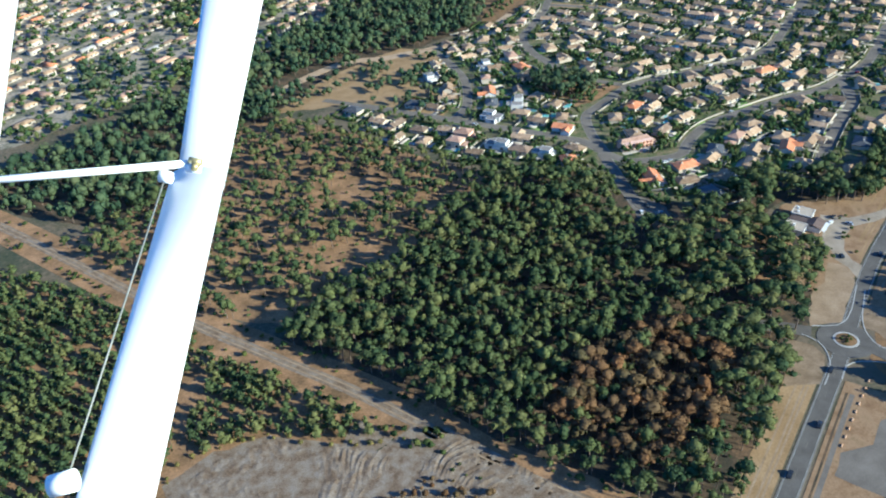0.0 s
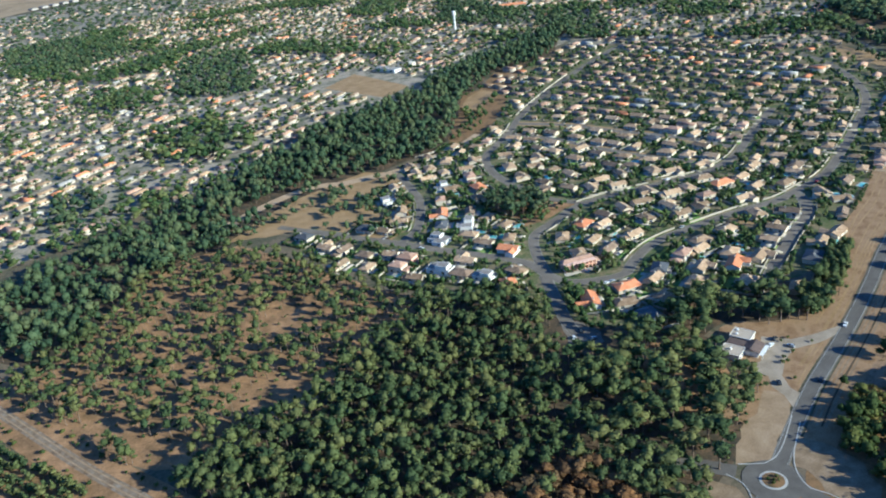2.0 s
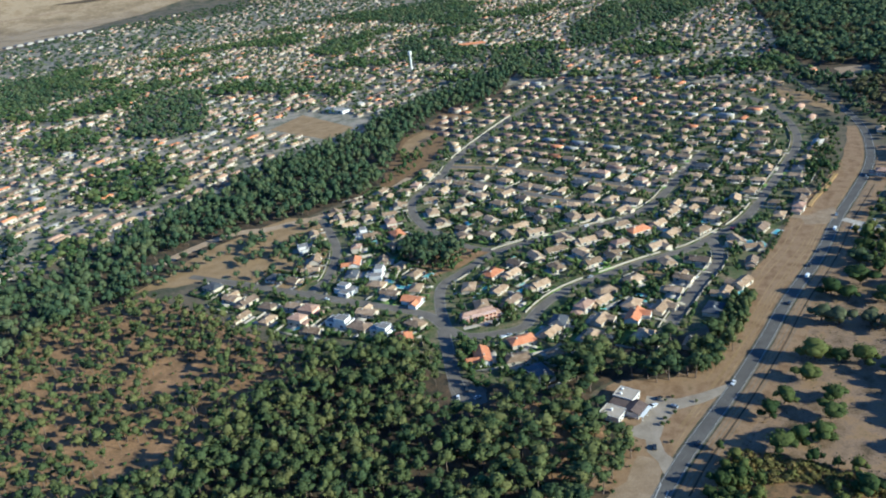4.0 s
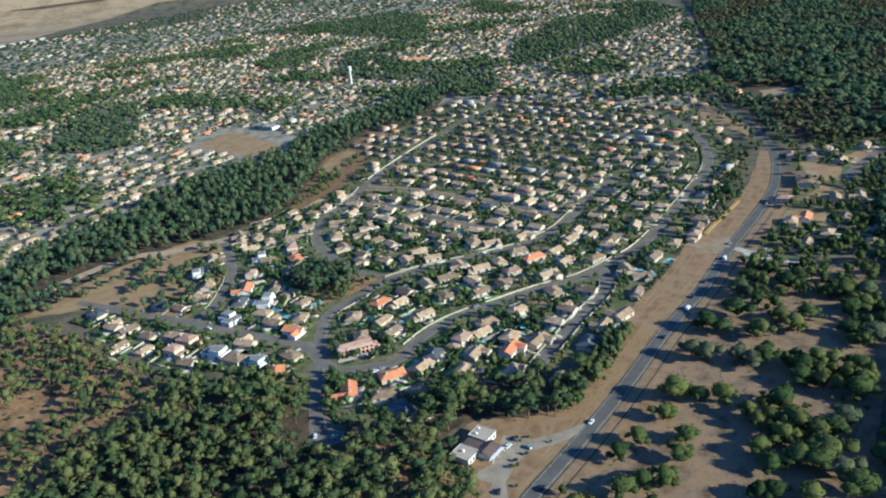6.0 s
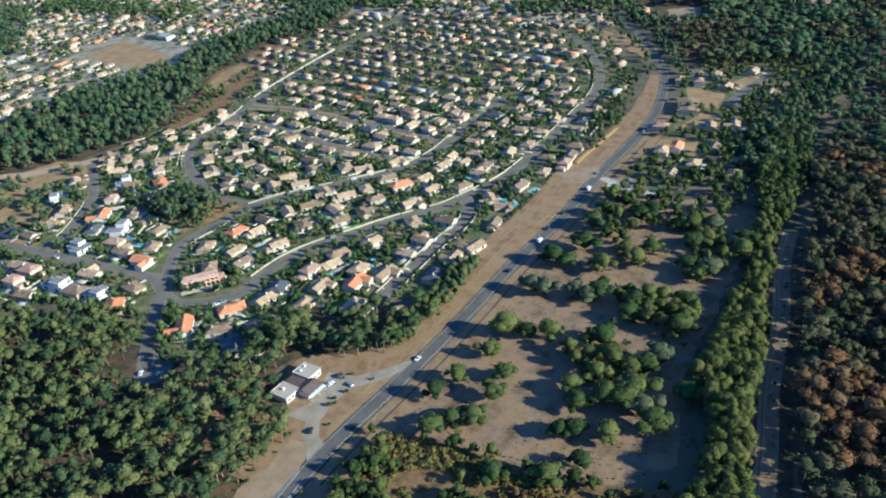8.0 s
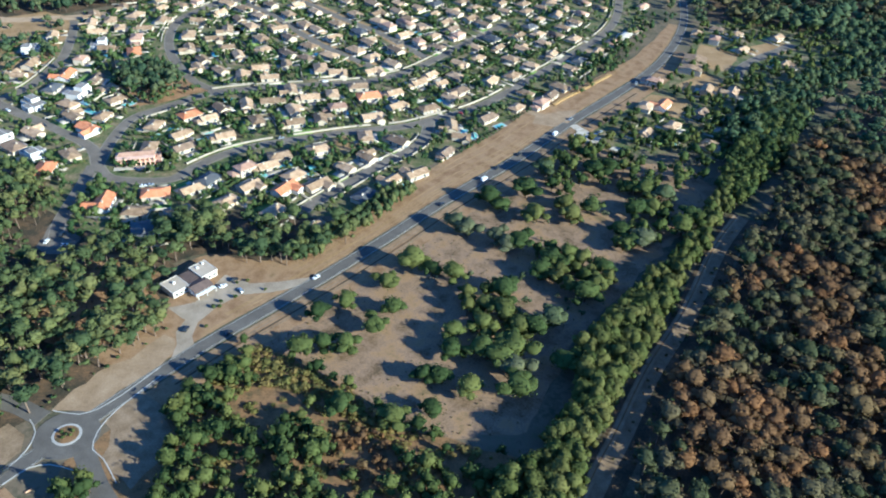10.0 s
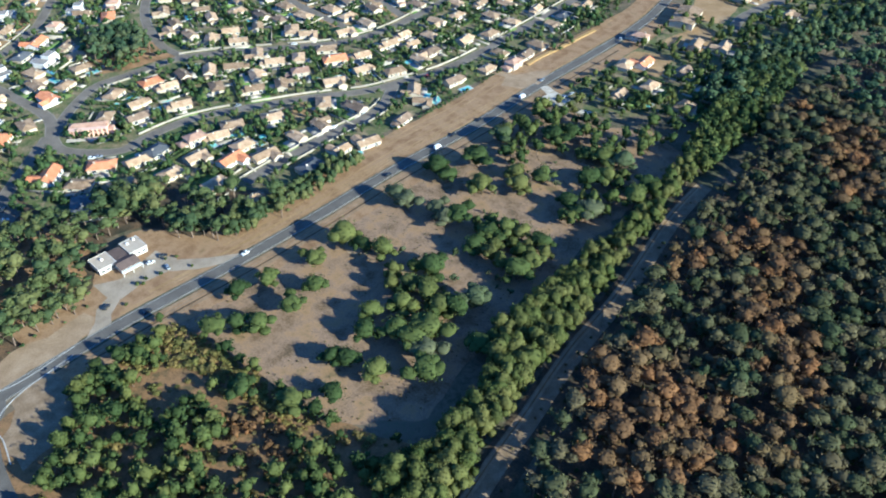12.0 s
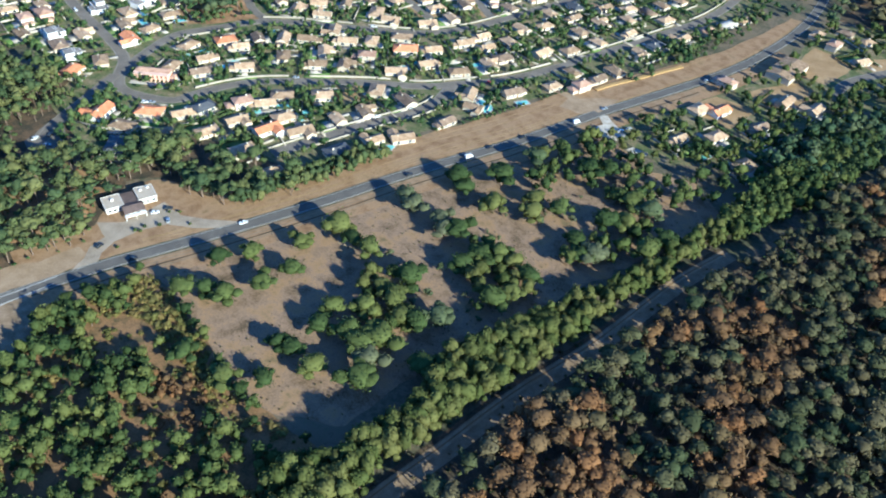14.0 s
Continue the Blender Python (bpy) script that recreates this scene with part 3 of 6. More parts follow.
bm = bmesh.new()
swept(bm, bank_line, 1.4, -1.6, 0.0, 0.9)
bmesh.ops.recalc_face_normals(bm, faces=bm.faces)
tagged(part("earth_bank", bm, M["bank"]), "low ochre earth bank along the verge", "bank", kind="structure")
strip("road_verge", MAIN[(MAIN[:, 1] > 262) & (MAIN[:, 1] < 640)], 0, M["verge"], 0.105, "dry tan verge with wheel ruts", "verge", -5, -19)
for k, lo, hi in ((9.2, 300, 520), (10.9, 300, 520), (15.5, 330, 470), (21.0, 380, 600), (25.5, 400, 530), (6.4, 290, 690)):
    line = near[(near[:, 1] > lo) & (near[:, 1] < hi)]
    wave = np.array([noise.noise((x * 0.02, y * 0.02, k)) for x, y in line])[:, None]
    strip("road_verge", line + sides(line) * 2.2 * wave, 0, M["dry_grass"], 0.115 + 0.0004 * k, "pale streak of trodden grass in the verge", "verge", k + 0.45, k - 0.45)
strip("road_verge", MAIN[MAIN[:, 1] < 222], 0, M["dry_grass"], 0.10, "dry tan verge with wheel ruts", "verge", 17.5, 5)
for k in (7.5, 9.2, 12.2):
    strip("road_verge", MAIN[MAIN[:, 1] < 214], 0, M["sand"], 0.115, "pale sandy wheel rut in the verge", "verge", k + 0.5, k - 0.4)
strip("road_verge", MAIN[MAIN[:, 1] < 222], 0, M["verge"], 0.11, "dry tan verge beside the main road", "verge", -5, -30)
# ditches are not dug: a flat strip carries their shade as a dark colour
strip("ditch", MAIN[(MAIN[:, 1] > 270) & (MAIN[:, 1] < 560)], 0, M["shade_floor"], 0.12, "grassy ditch along the road, a flat strip with shade in its colour", "ditch", -10.0, -11.0)
for k in (-6.0, -8.3, -12.2):
    strip("road_verge", MAIN[(MAIN[:, 1] > 270) & (MAIN[:, 1] < 560)], 0, M["sand_earth"], 0.122, "pale wheel rut in the verge", "verge", k + 0.5, k - 0.5)
strip("ditch", MAIN[MAIN[:, 1] < 218], 0, M["shade_floor"], 0.125, "grassy ditch along the road, a flat strip with shade in its colour", "ditch", -6.6, -7.5)
strip("lay_by", MAIN[MAIN[:, 1] < 216], 0, M["street"], 0.13, "grey path beside the main road", "road", -8.2, -10.2)
strip("shoulder", MAIN, 7.7, M["shoulder"], 0.135, "pale paved shoulder of the main road")
main_road = strip("road", MAIN, 6.9, M["asphalt"], 0.16, "grey asphalt two-lane main road")
for off in (3.15, -3.15):
    bm = bmesh.new()
    swept(bm, MAIN, off + 0.07, off - 0.07, 0.1, 0.175)
    part("edge_line", bm, M["paint"], main_road, "worn white edge line")
bm = bmesh.new()
for i in range(0, n - 4, 4):
    swept(bm, MAIN[i:i + 2], 0.04, -0.04, 0.1, 0.175)
part("centre_dash", bm, M["shoulder"], main_road, "dashed white centre line")
for key, line in STREETS.items():
    wide = {"row_street": 5.5, "back_street": 5.5, "west_street": 6.5, "loop_street": 6.0, "wall_street": 6.2, "middle_street": 6.2, "curved_street": 6.2, "south_street": 6.5}.get(key, 6.8)
    lift = 0.01 * list(STREETS).index(key)
    strip("street_kerb", line, wide + 1.6, M["pavement"], 0.055 + lift, "pale pavement along the street", "pavement")
    strip("street", line, wide, M["street"], 0.15 + lift, "grey asphalt street of the estate", "street")
for key in ("row_street", "back_street"):
    for a, b in ((7.6, 3.6), (-3.6, -6.8)):
        strip("street_verge", STREETS[key], 0, M["dry_grass"], 0.075, "dry tan verge along the straight street", "verge", a, b)
strip("street", smooth_line([(462, 530), (476, 521), (490, 513), (502, 505)]), 6, M["sand"], 0.17, "tan gravel access road", "street")
PATH = smooth_line([(-30, 648), (0, 680), (39, 706), (70, 703), (92, 706), (122, 711), (147, 723), (171, 740), (197, 758), (218, 782)])
strip("sandy_path", PATH, 11, M["pale_sand"], 0.14, "tan sandy path along the wood", "path")
strip("street", smooth_line([(-71, 843), (77, 928), (181, 1016), (240, 1110), (320, 1290)]), 8, M["street"], 0.15, "grey street beside the wooded belt", "street")
strip("track_verge", TRACK, 25, M["pine_floor"], 0.09, "brown needle-strewn verge of the dirt track", "verge")
strip("dirt_track", TRACK, 6.5, M["dirt"], 0.12, "pale rutted dirt track through the woods", "track")
strip("dirt_track", TRACK, 0, M["sand"], 0.14, "pale wheel rut", "track", 2.0, 1.1)
strip("dirt_track", TRACK, 0, M["sand"], 0.14, "pale wheel rut", "track", -0.9, -1.8)
# the forest's shadow on the cleared strip is put into its dark colour
strip("rail_track", RAIL, 0, M["shade_floor"], 0.10, "cleared strip beside the forest track, forest shadow in its colour", "track", 4.5, -13.0)
strip("rail_track", RAIL, 0, M["sand_earth"], 0.12, "dry earth verge of the forest track", "track", 2.4, -6.8)
strip("rail_track", RAIL, 0, M["sand"], 0.14, "pale sandy forest track", "track", 1.9, -1.3)
strip("rail_track", RAIL, 0, M["bracken_floor"], 0.165, "grassy crown of the forest track", "track", 0.6, 0.0)

# roundabout
hub = Vector((223.5, 240.5, 0))


def disc(name, r, z, material, label, category, squash=1.0, inner=0.0):
    bm = bmesh.new()
    ring = [(math.cos(a), math.sin(a)) for a in np.linspace(0, 2 * math.pi, 48, endpoint=False)]
    top = [bm.verts.new((r * c, r * s, z)) for c, s in ring]
    low = [bm.verts.new((r * c, r * s, z - 0.4)) for c, s in ring]
    bm.faces.new(top)
    for i in range(48):
        bm.faces.new((low[i], low[(i + 1) % 48], top[(i + 1) % 48], top[i]))
    ob = tagged(part(name, bm, material), label, category, kind="structure")
    ob.location = hub
    return ob


disc("roundabout", 12.6, 0.18, M["asphalt"], "grey asphalt roundabout", "road")
disc("roundabout_apron", 5.7, 0.30, M["kerb"], "pale kerbed apron of the roundabout island", "kerb")
disc("roundabout_island", 4.6, 0.42, M["bracken_floor"], "planted roundabout island with dark shrubs", "island")
strip("road", smooth_line([(212, 250), (200, 258), (190, 262)]), 8, M["asphalt"], 0.165, "short asphalt arm of the roundabout")
for line in ([(215, 254), (226, 251), (232, 253), (240, 260), (247, 268), (254, 276)], [(207, 250), (211, 243), (210, 234), (205, 225), (197, 217)],
             [(255, 271), (240, 252), (235, 241), (235, 232), (240, 227), (247, 215)], [(231, 222), (221, 226), (213, 225), (206, 218)]):
    strip("kerb", smooth_line(line), 0.45, M["kerb"], 0.21, "pale concrete kerb along the roundabout arm", "kerb")
strip("road", smooth_line([(229, 237), (234, 227), (243, 210), (262, 184), (285, 160)]), 8, M["asphalt"], 0.165, "asphalt side road at the roundabout")

# ---- houses ----


def slab(bm, corners, thick):
    top = [bm.verts.new(c) for c in corners]
    low = [bm.verts.new((c[0], c[1], c[2] - thick)) for c in corners]
    n = len(corners)
    bm.faces.new(top)
    bm.faces.new(low[::-1])
    for i in range(n):
        bm.faces.new((low[i], low[(i + 1) % n], top[(i + 1) % n], top[i]))


def hip_roof(bm, x0, x1, y0, y1, z, rise, eave=0.55):
    x0, x1, y0, y1 = x0 - eave, x1 + eave, y0 - eave, y1 + eave
    half, my = (y1 - y0) / 2, (y0 + y1) / 2
    inset = min(half * 0.9, (x1 - x0) / 2 - 0.6)
    base = [(x0, y0, z), (x1, y0, z), (x1, y1, z), (x0, y1, z)]
    low = [bm.verts.new((a, b, c - 0.22)) for a, b, c in base]
    e = [bm.verts.new(c) for c in base]
    r = [bm.verts.new((x0 + inset, my, z + rise)), bm.verts.new((x1 - inset, my, z + rise))]
    bm.faces.new(low[::-1])
    for i in range(4):
        bm.faces.new((low[i], low[(i + 1) % 4], e[(i + 1) % 4], e[i]))
    for f in ((e[0], e[1], r[1], r[0]), (e[1], e[2], r[1]), (e[2], e[3], r[0], r[1]), (e[3], e[0], r[0])):
        bm.faces.new(f)


def gable_roof(bm, x0, x1, y0, y1, z, rise, eave=0.5):
    """A ridge along x."""
    my, s = (y0 + y1) / 2, rise / ((y1 - y0) / 2)
    for side in (y0 - eave, y1 + eave):
        zz = z - eave * s
        slab(bm, [(x0 - eave, side, zz + 0.2), (x1 + eave, side, zz + 0.2), (x1 + eave, my, z + rise + 0.2), (x0 - eave, my, z + rise + 0.2)], 0.2)


def gable_wall(bm, x0, x1, y0, y1, z, rise):
    a = [bm.verts.new(c) for c in ((x0, y0, 0), (x0, y1, 0), (x0, y1, z), (x0, (y0 + y1) / 2, z + rise), (x0, y0, z))]
    b = [bm.verts.new((x1, v.co.y, v.co.z)) for v in a]
    bm.faces.new(a[::-1])
    bm.faces.new(b)
    for i in range(5):
        bm.faces.new((a[i], a[(i + 1) % 5], b[(i + 1) % 5], b[i]))


def window(root, x, y, z, wide, high, turn):
    """A framed window whose face looks along -y before it is turned."""
    m = pose(x, y, z, 0, 0, turn)
    bm = bmesh.new()
    for a, b, c, d in ((-wide / 2 - 0.1, wide / 2 + 0.1, high / 2, high / 2 + 0.12), (-wide / 2 - 0.1, wide / 2 + 0.1, -high / 2 - 0.12, -high / 2),
                       (-wide / 2 - 0.12, -wide / 2, -high / 2, high / 2), (wide / 2, wide / 2 + 0.12, -high / 2, high / 2), (-0.04, 0.04, -high / 2, high / 2)):
        box(bm, a, b, -0.09, 0.02, c, d, m)
    w = part("window", bm, M["frame"], root, "white window frame")
    bm = bmesh.new()
    box(bm, -wide / 2, wide / 2, -0.03, 0.01, -high / 2, high / 2, m)
    part("pane", bm, M["glass"], w, "dark window pane")


def house(kind, wall, roof, label):
    """One house at the origin, its street front towards -y."""
    root = empty("house")
    bw, br = bmesh.new(), bmesh.new()
    if kind == "hip":
        L, D, z = 14.5, 9.6, 2.9
        box(bw, -L / 2, L / 2, -D / 2, D / 2, 0, z)
        hip_roof(br, -L / 2, L / 2, -D / 2, D / 2, z, 1.9)
    elif kind == "ell":
        L, D, z = 15.0, 8.4, 2.9
        gable_wall(bw, -L / 2, L / 2, -D / 2, D / 2, z, 1.7)
        gable_roof(br, -L / 2, L / 2, -D / 2, D / 2, z, 1.7)
        turn = Matrix.Rotation(math.pi / 2, 4, "Z")
        b2, r2 = bmesh.new(), bmesh.new()
        gable_wall(b2, -9.0, -1.0, -L / 2 + 0.2, -L / 2 + 6.4, z - 0.15, 1.35)
        gable_roof(r2, -9.0, -1.0, -L / 2 + 0.2, -L / 2 + 6.4, z - 0.15, 1.35, 0.4)
        for src, dst in ((b2, bw), (r2, br)):
            bmesh.ops.transform(src, matrix=turn, verts=src.verts)
            me = bpy.data.meshes.new("wing")
            src.to_mesh(me)
            src.free()
            dst.from_mesh(me)
            bpy.data.meshes.remove(me)
    elif kind == "gable":
        L, D, z = 13.0, 8.2, 2.9
        gable_wall(bw, -L / 2, L / 2, -D / 2, D / 2, z, 1.9)
        gable_roof(br, -L / 2, L / 2, -D / 2, D / 2, z, 1.9)
        box(bw, L / 2, L / 2 + 4.2, -2.6, 3.4, 0, 2.4)
        hip_roof(br, L / 2 + 0.6, L / 2 + 4.2, -2.6, 3.4, 2.4, 0.9, 0.4)
    elif kind == "tall":
        L, D, z = 12.0, 8.6, 4.9
        box(bw, -L / 2, L / 2, -D / 2, D / 2, 0, z)
        hip_roof(br, -L / 2, L / 2, -D / 2, D / 2, z, 1.8)
        box(bw, -L / 2 - 5, -L / 2, -3, 4, 0, 2.6)
        hip_roof(br, -L / 2 - 5, -L / 2 - 0.6, -3, 4, 2.6, 1.1, 0.4)
    else:
        L, D, z = 16.0, 8.5, 3.2
        box(bw, -L / 2, L / 2, -D / 2, D / 2, 0, z)
        box(bw, -2, 6, -D / 2 - 3.5, -D / 2, 0, 2.8)
        box(bw, -6.5, 1.5, -2, 4, z, z + 2.3)
        box(br, -L / 2 + 0.3, L / 2 - 0.3, -D / 2 + 0.3, D / 2 - 0.3, z - 0.1, z + 0.06)
        box(br, -6.2, 1.2, -1.7, 3.7, z + 2.2, z + 2.36)
        box(br, -1.7, 5.7, -D / 2 - 3.2, -D / 2 - 0.01, 2.7, 2.86)
    for b in (bw, br):
        bmesh.ops.recalc_face_normals(b, faces=b.faces)
    part("wall", bw, wall, root)
    part("roof", br, roof, root)
    if kind != "flat":
        bm = bmesh.new()
        top = z + 2.4
        box(bm, L * 0.2, L * 0.2 + 0.9, 0.6, 1.2, z - 0.2, top)
        box(bm, L * 0.2 - 0.1, L * 0.2 + 1.0, 0.5, 1.3, top, top + 0.15)
        part("chimney", bm, M["render_wall"], root, "rendered chimney with a cap slab")
    for x in (-L * 0.34, -L * 0.08 if kind != "flat" else 4.0, L * 0.36):
        if kind == "flat" and x == 4.0:
            window(root, x, -D / 2 - 3.5, 1.5, 2.4, 1.4, 0)
        elif not (kind == "ell" and x < -L * 0.2):
            window(root, x, -D / 2, 1.55, 1.5, 1.3, 0)
    for x in (-L * 0.25, L * 0.25):
        window(root, x, D / 2, 1.3, 2.2, 1.9, 180)
    if kind in ("tall", "flat"):
        zz, yy = (3.7, -D / 2) if kind == "tall" else (4.3, -2)
        for x in (-L * 0.3, L * 0.02):
            window(root, x, yy, zz, 1.4, 1.2, 0)
    bm = bmesh.new()
    box(bm, L * 0.12, L * 0.12 + 1.1, -D / 2 - 0.07, -D / 2 + 0.02, 0, 2.1)
    part("door", bm, M["door"], root, "brown wooden front door")
    return tagged(root, label, "house", "houses of the estate")


BASES = {
    ("hip", "t"): house("hip", M["render_wall"], M["roof_tan"], "low cream-rendered house with a tan hipped tile roof"),
    ("ell", "t"): house("ell", M["render_wall"], M["roof_tan"], "L-shaped cream house with tan gabled tile roofs"),
    ("gable", "t"): house("gable", M["render_wall"], M["roof_tan"], "cream house with a tan gabled roof and garage"),
    ("tall", "t"): house("tall", M["render_wall"], M["roof_pink"], "two-storey cream house with a pinkish tile roof"),
    ("hip", "b"): house("hip", M["render_wall"], M["roof_umber"], "low cream house with a brown hipped tile roof"),
    ("gable", "b"): house("gable", M["render_wall"], M["roof_umber"], "cream house with a brown gabled roof and garage"),
    ("ell", "o"): house("ell", M["white_wall"], M["roof_orange"], "L-shaped pale house with bright orange tile roofs"),
    ("hip", "o"): house("hip", M["render_wall"], M["roof_orange"], "pale house with a bright orange hipped tile roof"),
    ("tall", "s"): house("tall", M["pink_wall"], M["roof_pink"], "two-storey salmon-pink house with a pinkish tile roof"),
    ("hip", "d"): house("hip", M["render_wall"], M["roof_dark"], "house with a dark slate-grey hipped roof"),
    ("flat", "w"): house("flat", M["white_wall"], M["roof_flat"], "modern white cubic house with flat roofs"),
}
HOMES_SOUTH = [(320, 378), (299, 395), (250, 421), (328, 421), (368, 427), (384, 434), (309, 435), (344, 441), (280, 443), (293, 447), (358, 450), (300, 459), (406, 460),
    (324, 467), (240, 472), (377, 476), (219, 473), (137, 477), (420, 482), (264, 487), (415, 496), (309, 505), (97, 503), (442, 508), (326, 510), (251, 513), (163, 518),
    (403, 525)]
HOMES_MIDDLE = [(258, 528), (338, 525), (95, 527), (380, 528), (422, 541), (487, 530), (275, 533), (291, 538), (76, 535), (498, 545), (319, 544), (335, 550), (380, 550),
    (430, 554), (61, 550), (49, 560), (400, 568), (417, 567), (456, 570), (95, 572), (289, 580), (268, 584), (411, 583), (165, 579), (476, 581), (340, 588), (252, 592),
    (528, 595), (234, 598)]
HOMES_NORTH = [(327, 596), (384, 605), (438, 605), (368, 618), (113, 605), (180, 607), (147, 612), (237, 613), (454, 616), (316, 617), (302, 624), (521, 623), (352, 630),
    (224, 636), (161, 636), (424, 640), (408, 648), (302, 660), (181, 654), (279, 658), (338, 660), (450, 662), (498, 664), (220, 665), (396, 665), (145, 672), (325, 678),
    (442, 680), (387, 684)]
HOMES_UPPER = [(183, 680), (138, 690), (314, 690), (475, 693), (152, 698), (379, 700), (224, 698), (258, 702), (463, 706), (170, 710), (300, 716), (240, 718), (359, 718),
    (451, 722), (333, 728), (398, 726), (284, 740), (218, 745), (205, 738), (377, 746), (266, 758), (323, 766), (238, 768), (306, 790)]
HOMES_ROADSIDE = [(551, 483), (575, 493), (604, 512), (566, 524), (626, 552), (646, 548), (718, 602), (741, 662), (694, 634), (677, 655), (706, 672), (668, 673),
    (692, 684), (612, 484), (590, 464), (588, 566)]
ROWS_OF_HOUSES = {
    "t": [HOMES_SOUTH, HOMES_MIDDLE, HOMES_NORTH, HOMES_UPPER, HOMES_ROADSIDE],
    "o": [[(204, 409), (231, 418), (304, 420), (163, 448), (175, 498), (238, 518), (580, 526), (361, 545), (143, 584), (183, 629)]],
    "s": [[(105, 513)]],
    "d": [[(230, 379), (351, 409), (259, 432), (82, 582), (33, 588)]],
    "w": [[(151, 467), (125, 489), (133, 538), (158, 556), (104, 635), (155, 644)]],
}
rng = np.random.default_rng(7)
HOMES, TURNS = [], []


def street_turn(p):
    """The direction of the nearest street at a plan point."""
    best = (1e9, 0.0)
    for line in ROADS:
        d = np.linalg.norm(line - p, axis=1)
        i = min(int(d.argmin()), len(line) - 2)
        if d[i] < best[0]:
            t = line[i + 1] - line[i]
            front = line[i] - p
            a = math.atan2(t[1], t[0])
            if -math.sin(a) * front[0] + math.cos(a) * front[1] > 0:
                a += math.pi
            best = (d[i], a)
    return best


placed = set()
for kind, rows in ROWS_OF_HOUSES.items():
    shapes = {"t": ["gable", "ell", "gable", "hip", "ell", "gable", "hip", "tall"], "o": ["ell", "hip"], "s": ["tall"], "d": ["hip"], "w": ["flat"]}[kind]
    i = 0
    for row in rows:
        for p in row:
            p = np.array(p, float)
            d, a = street_turn(p)
            if d < 11:
                for line in ROADS:
                    j = np.linalg.norm(line - p, axis=1).argmin()
                    gap = p - line[j]
                    far = np.linalg.norm(gap)
                    if far < 11:
                        p = line[j] + gap / (far + 1e-6) * 11.2
            a += radians((rng.choice([0, 0, 0, 90, 180]) if kind == "t" else 0) + rng.normal(0, 4))
            key = (shapes[i % len(shapes)] if kind != "t" else shapes[int(rng.integers(len(shapes)))], kind)
            i += 1
            if kind == "t" and rng.random() < 0.16:
                key = (str(rng.choice(["hip", "gable"])), "b")
            size = rng.uniform(0.84, 1.02) if kind == "t" else rng.uniform(0.98, 1.12)
            m = Matrix.LocRotScale((p[0], p[1], 0.05), Euler((0, 0, a)), (size * rng.uniform(0.9, 1.08), size, size * 1.05))
            if key not in placed:
                placed.add(key)
                BASES[key].matrix_basis = m
            else:
                copy_thing(BASES[key], Matrix.LocRotScale(m.translation, m.to_quaternion(), None) @ Matrix.Diagonal((*(s / o for s, o in zip(m.to_scale(), BASES[key].scale)), 1)))
            HOMES.append(p)
            TURNS.append(a)
# more houses where the plots between the streets are still open
HOMES = np.array(HOMES + [(220.0, 460.0)])
TURNS.append(radians(-50))
grid = np.stack(np.meshgrid(np.arange(60, 560, 6.0), np.arange(400, 760, 6.0)), -1).reshape(-1, 2)
grid = grid[rng.permutation(len(grid))] + rng.uniform(-2, 2, grid.shape)
keep = inside(PLANS["estate"], grid)
for hole in ([(196, 535), (178, 555), (174, 600), (210, 606), (235, 585), (255, 562), (236, 552), (214, 538)], [(322, 480), (345, 494), (356, 474), (335, 462)], [(160, 455), (200, 470), (200, 440), (165, 430)]):
    keep &= ~inside(hole, grid)
for line in ROADS:
    keep &= away(grid, line) > (34 if line is MAIN else 11.5)
extra = 0
for p in grid[keep]:
    if np.linalg.norm(HOMES - p, axis=1).min() > 18.5 and extra < 90:
        a = street_turn(p)[1] + radians(rng.choice([0, 0, 90]) + rng.normal(0, 4))
        key = (["hip", "ell", "gable", "hip"][int(rng.integers(4))], "t" if rng.random() < 0.93 else "d")
        if key[1] == "d":
            key = ("hip", "d")
        s = rng.uniform(0.80, 0.98)
        o = BASES[key].scale
        copy_thing(BASES[key], Matrix.LocRotScale((p[0], p[1], 0.05), Euler((0, 0, a)), (s / o[0], s / o[1], s / o[2])))
        HOMES = np.vstack([HOMES, p])
        TURNS.append(a)
        extra += 1


def clear(P, homes=8.0, roads=6.0, main=9.0):
    """Plan points that stand off the houses and roads."""
    ok = np.ones(len(P), bool)
    if homes:
        for h in HOMES:
            ok &= np.linalg.norm(P - h, axis=1) > homes
    for line in ROADS:
        ok &= away(P, line) > (main if line is MAIN else roads)
    return ok


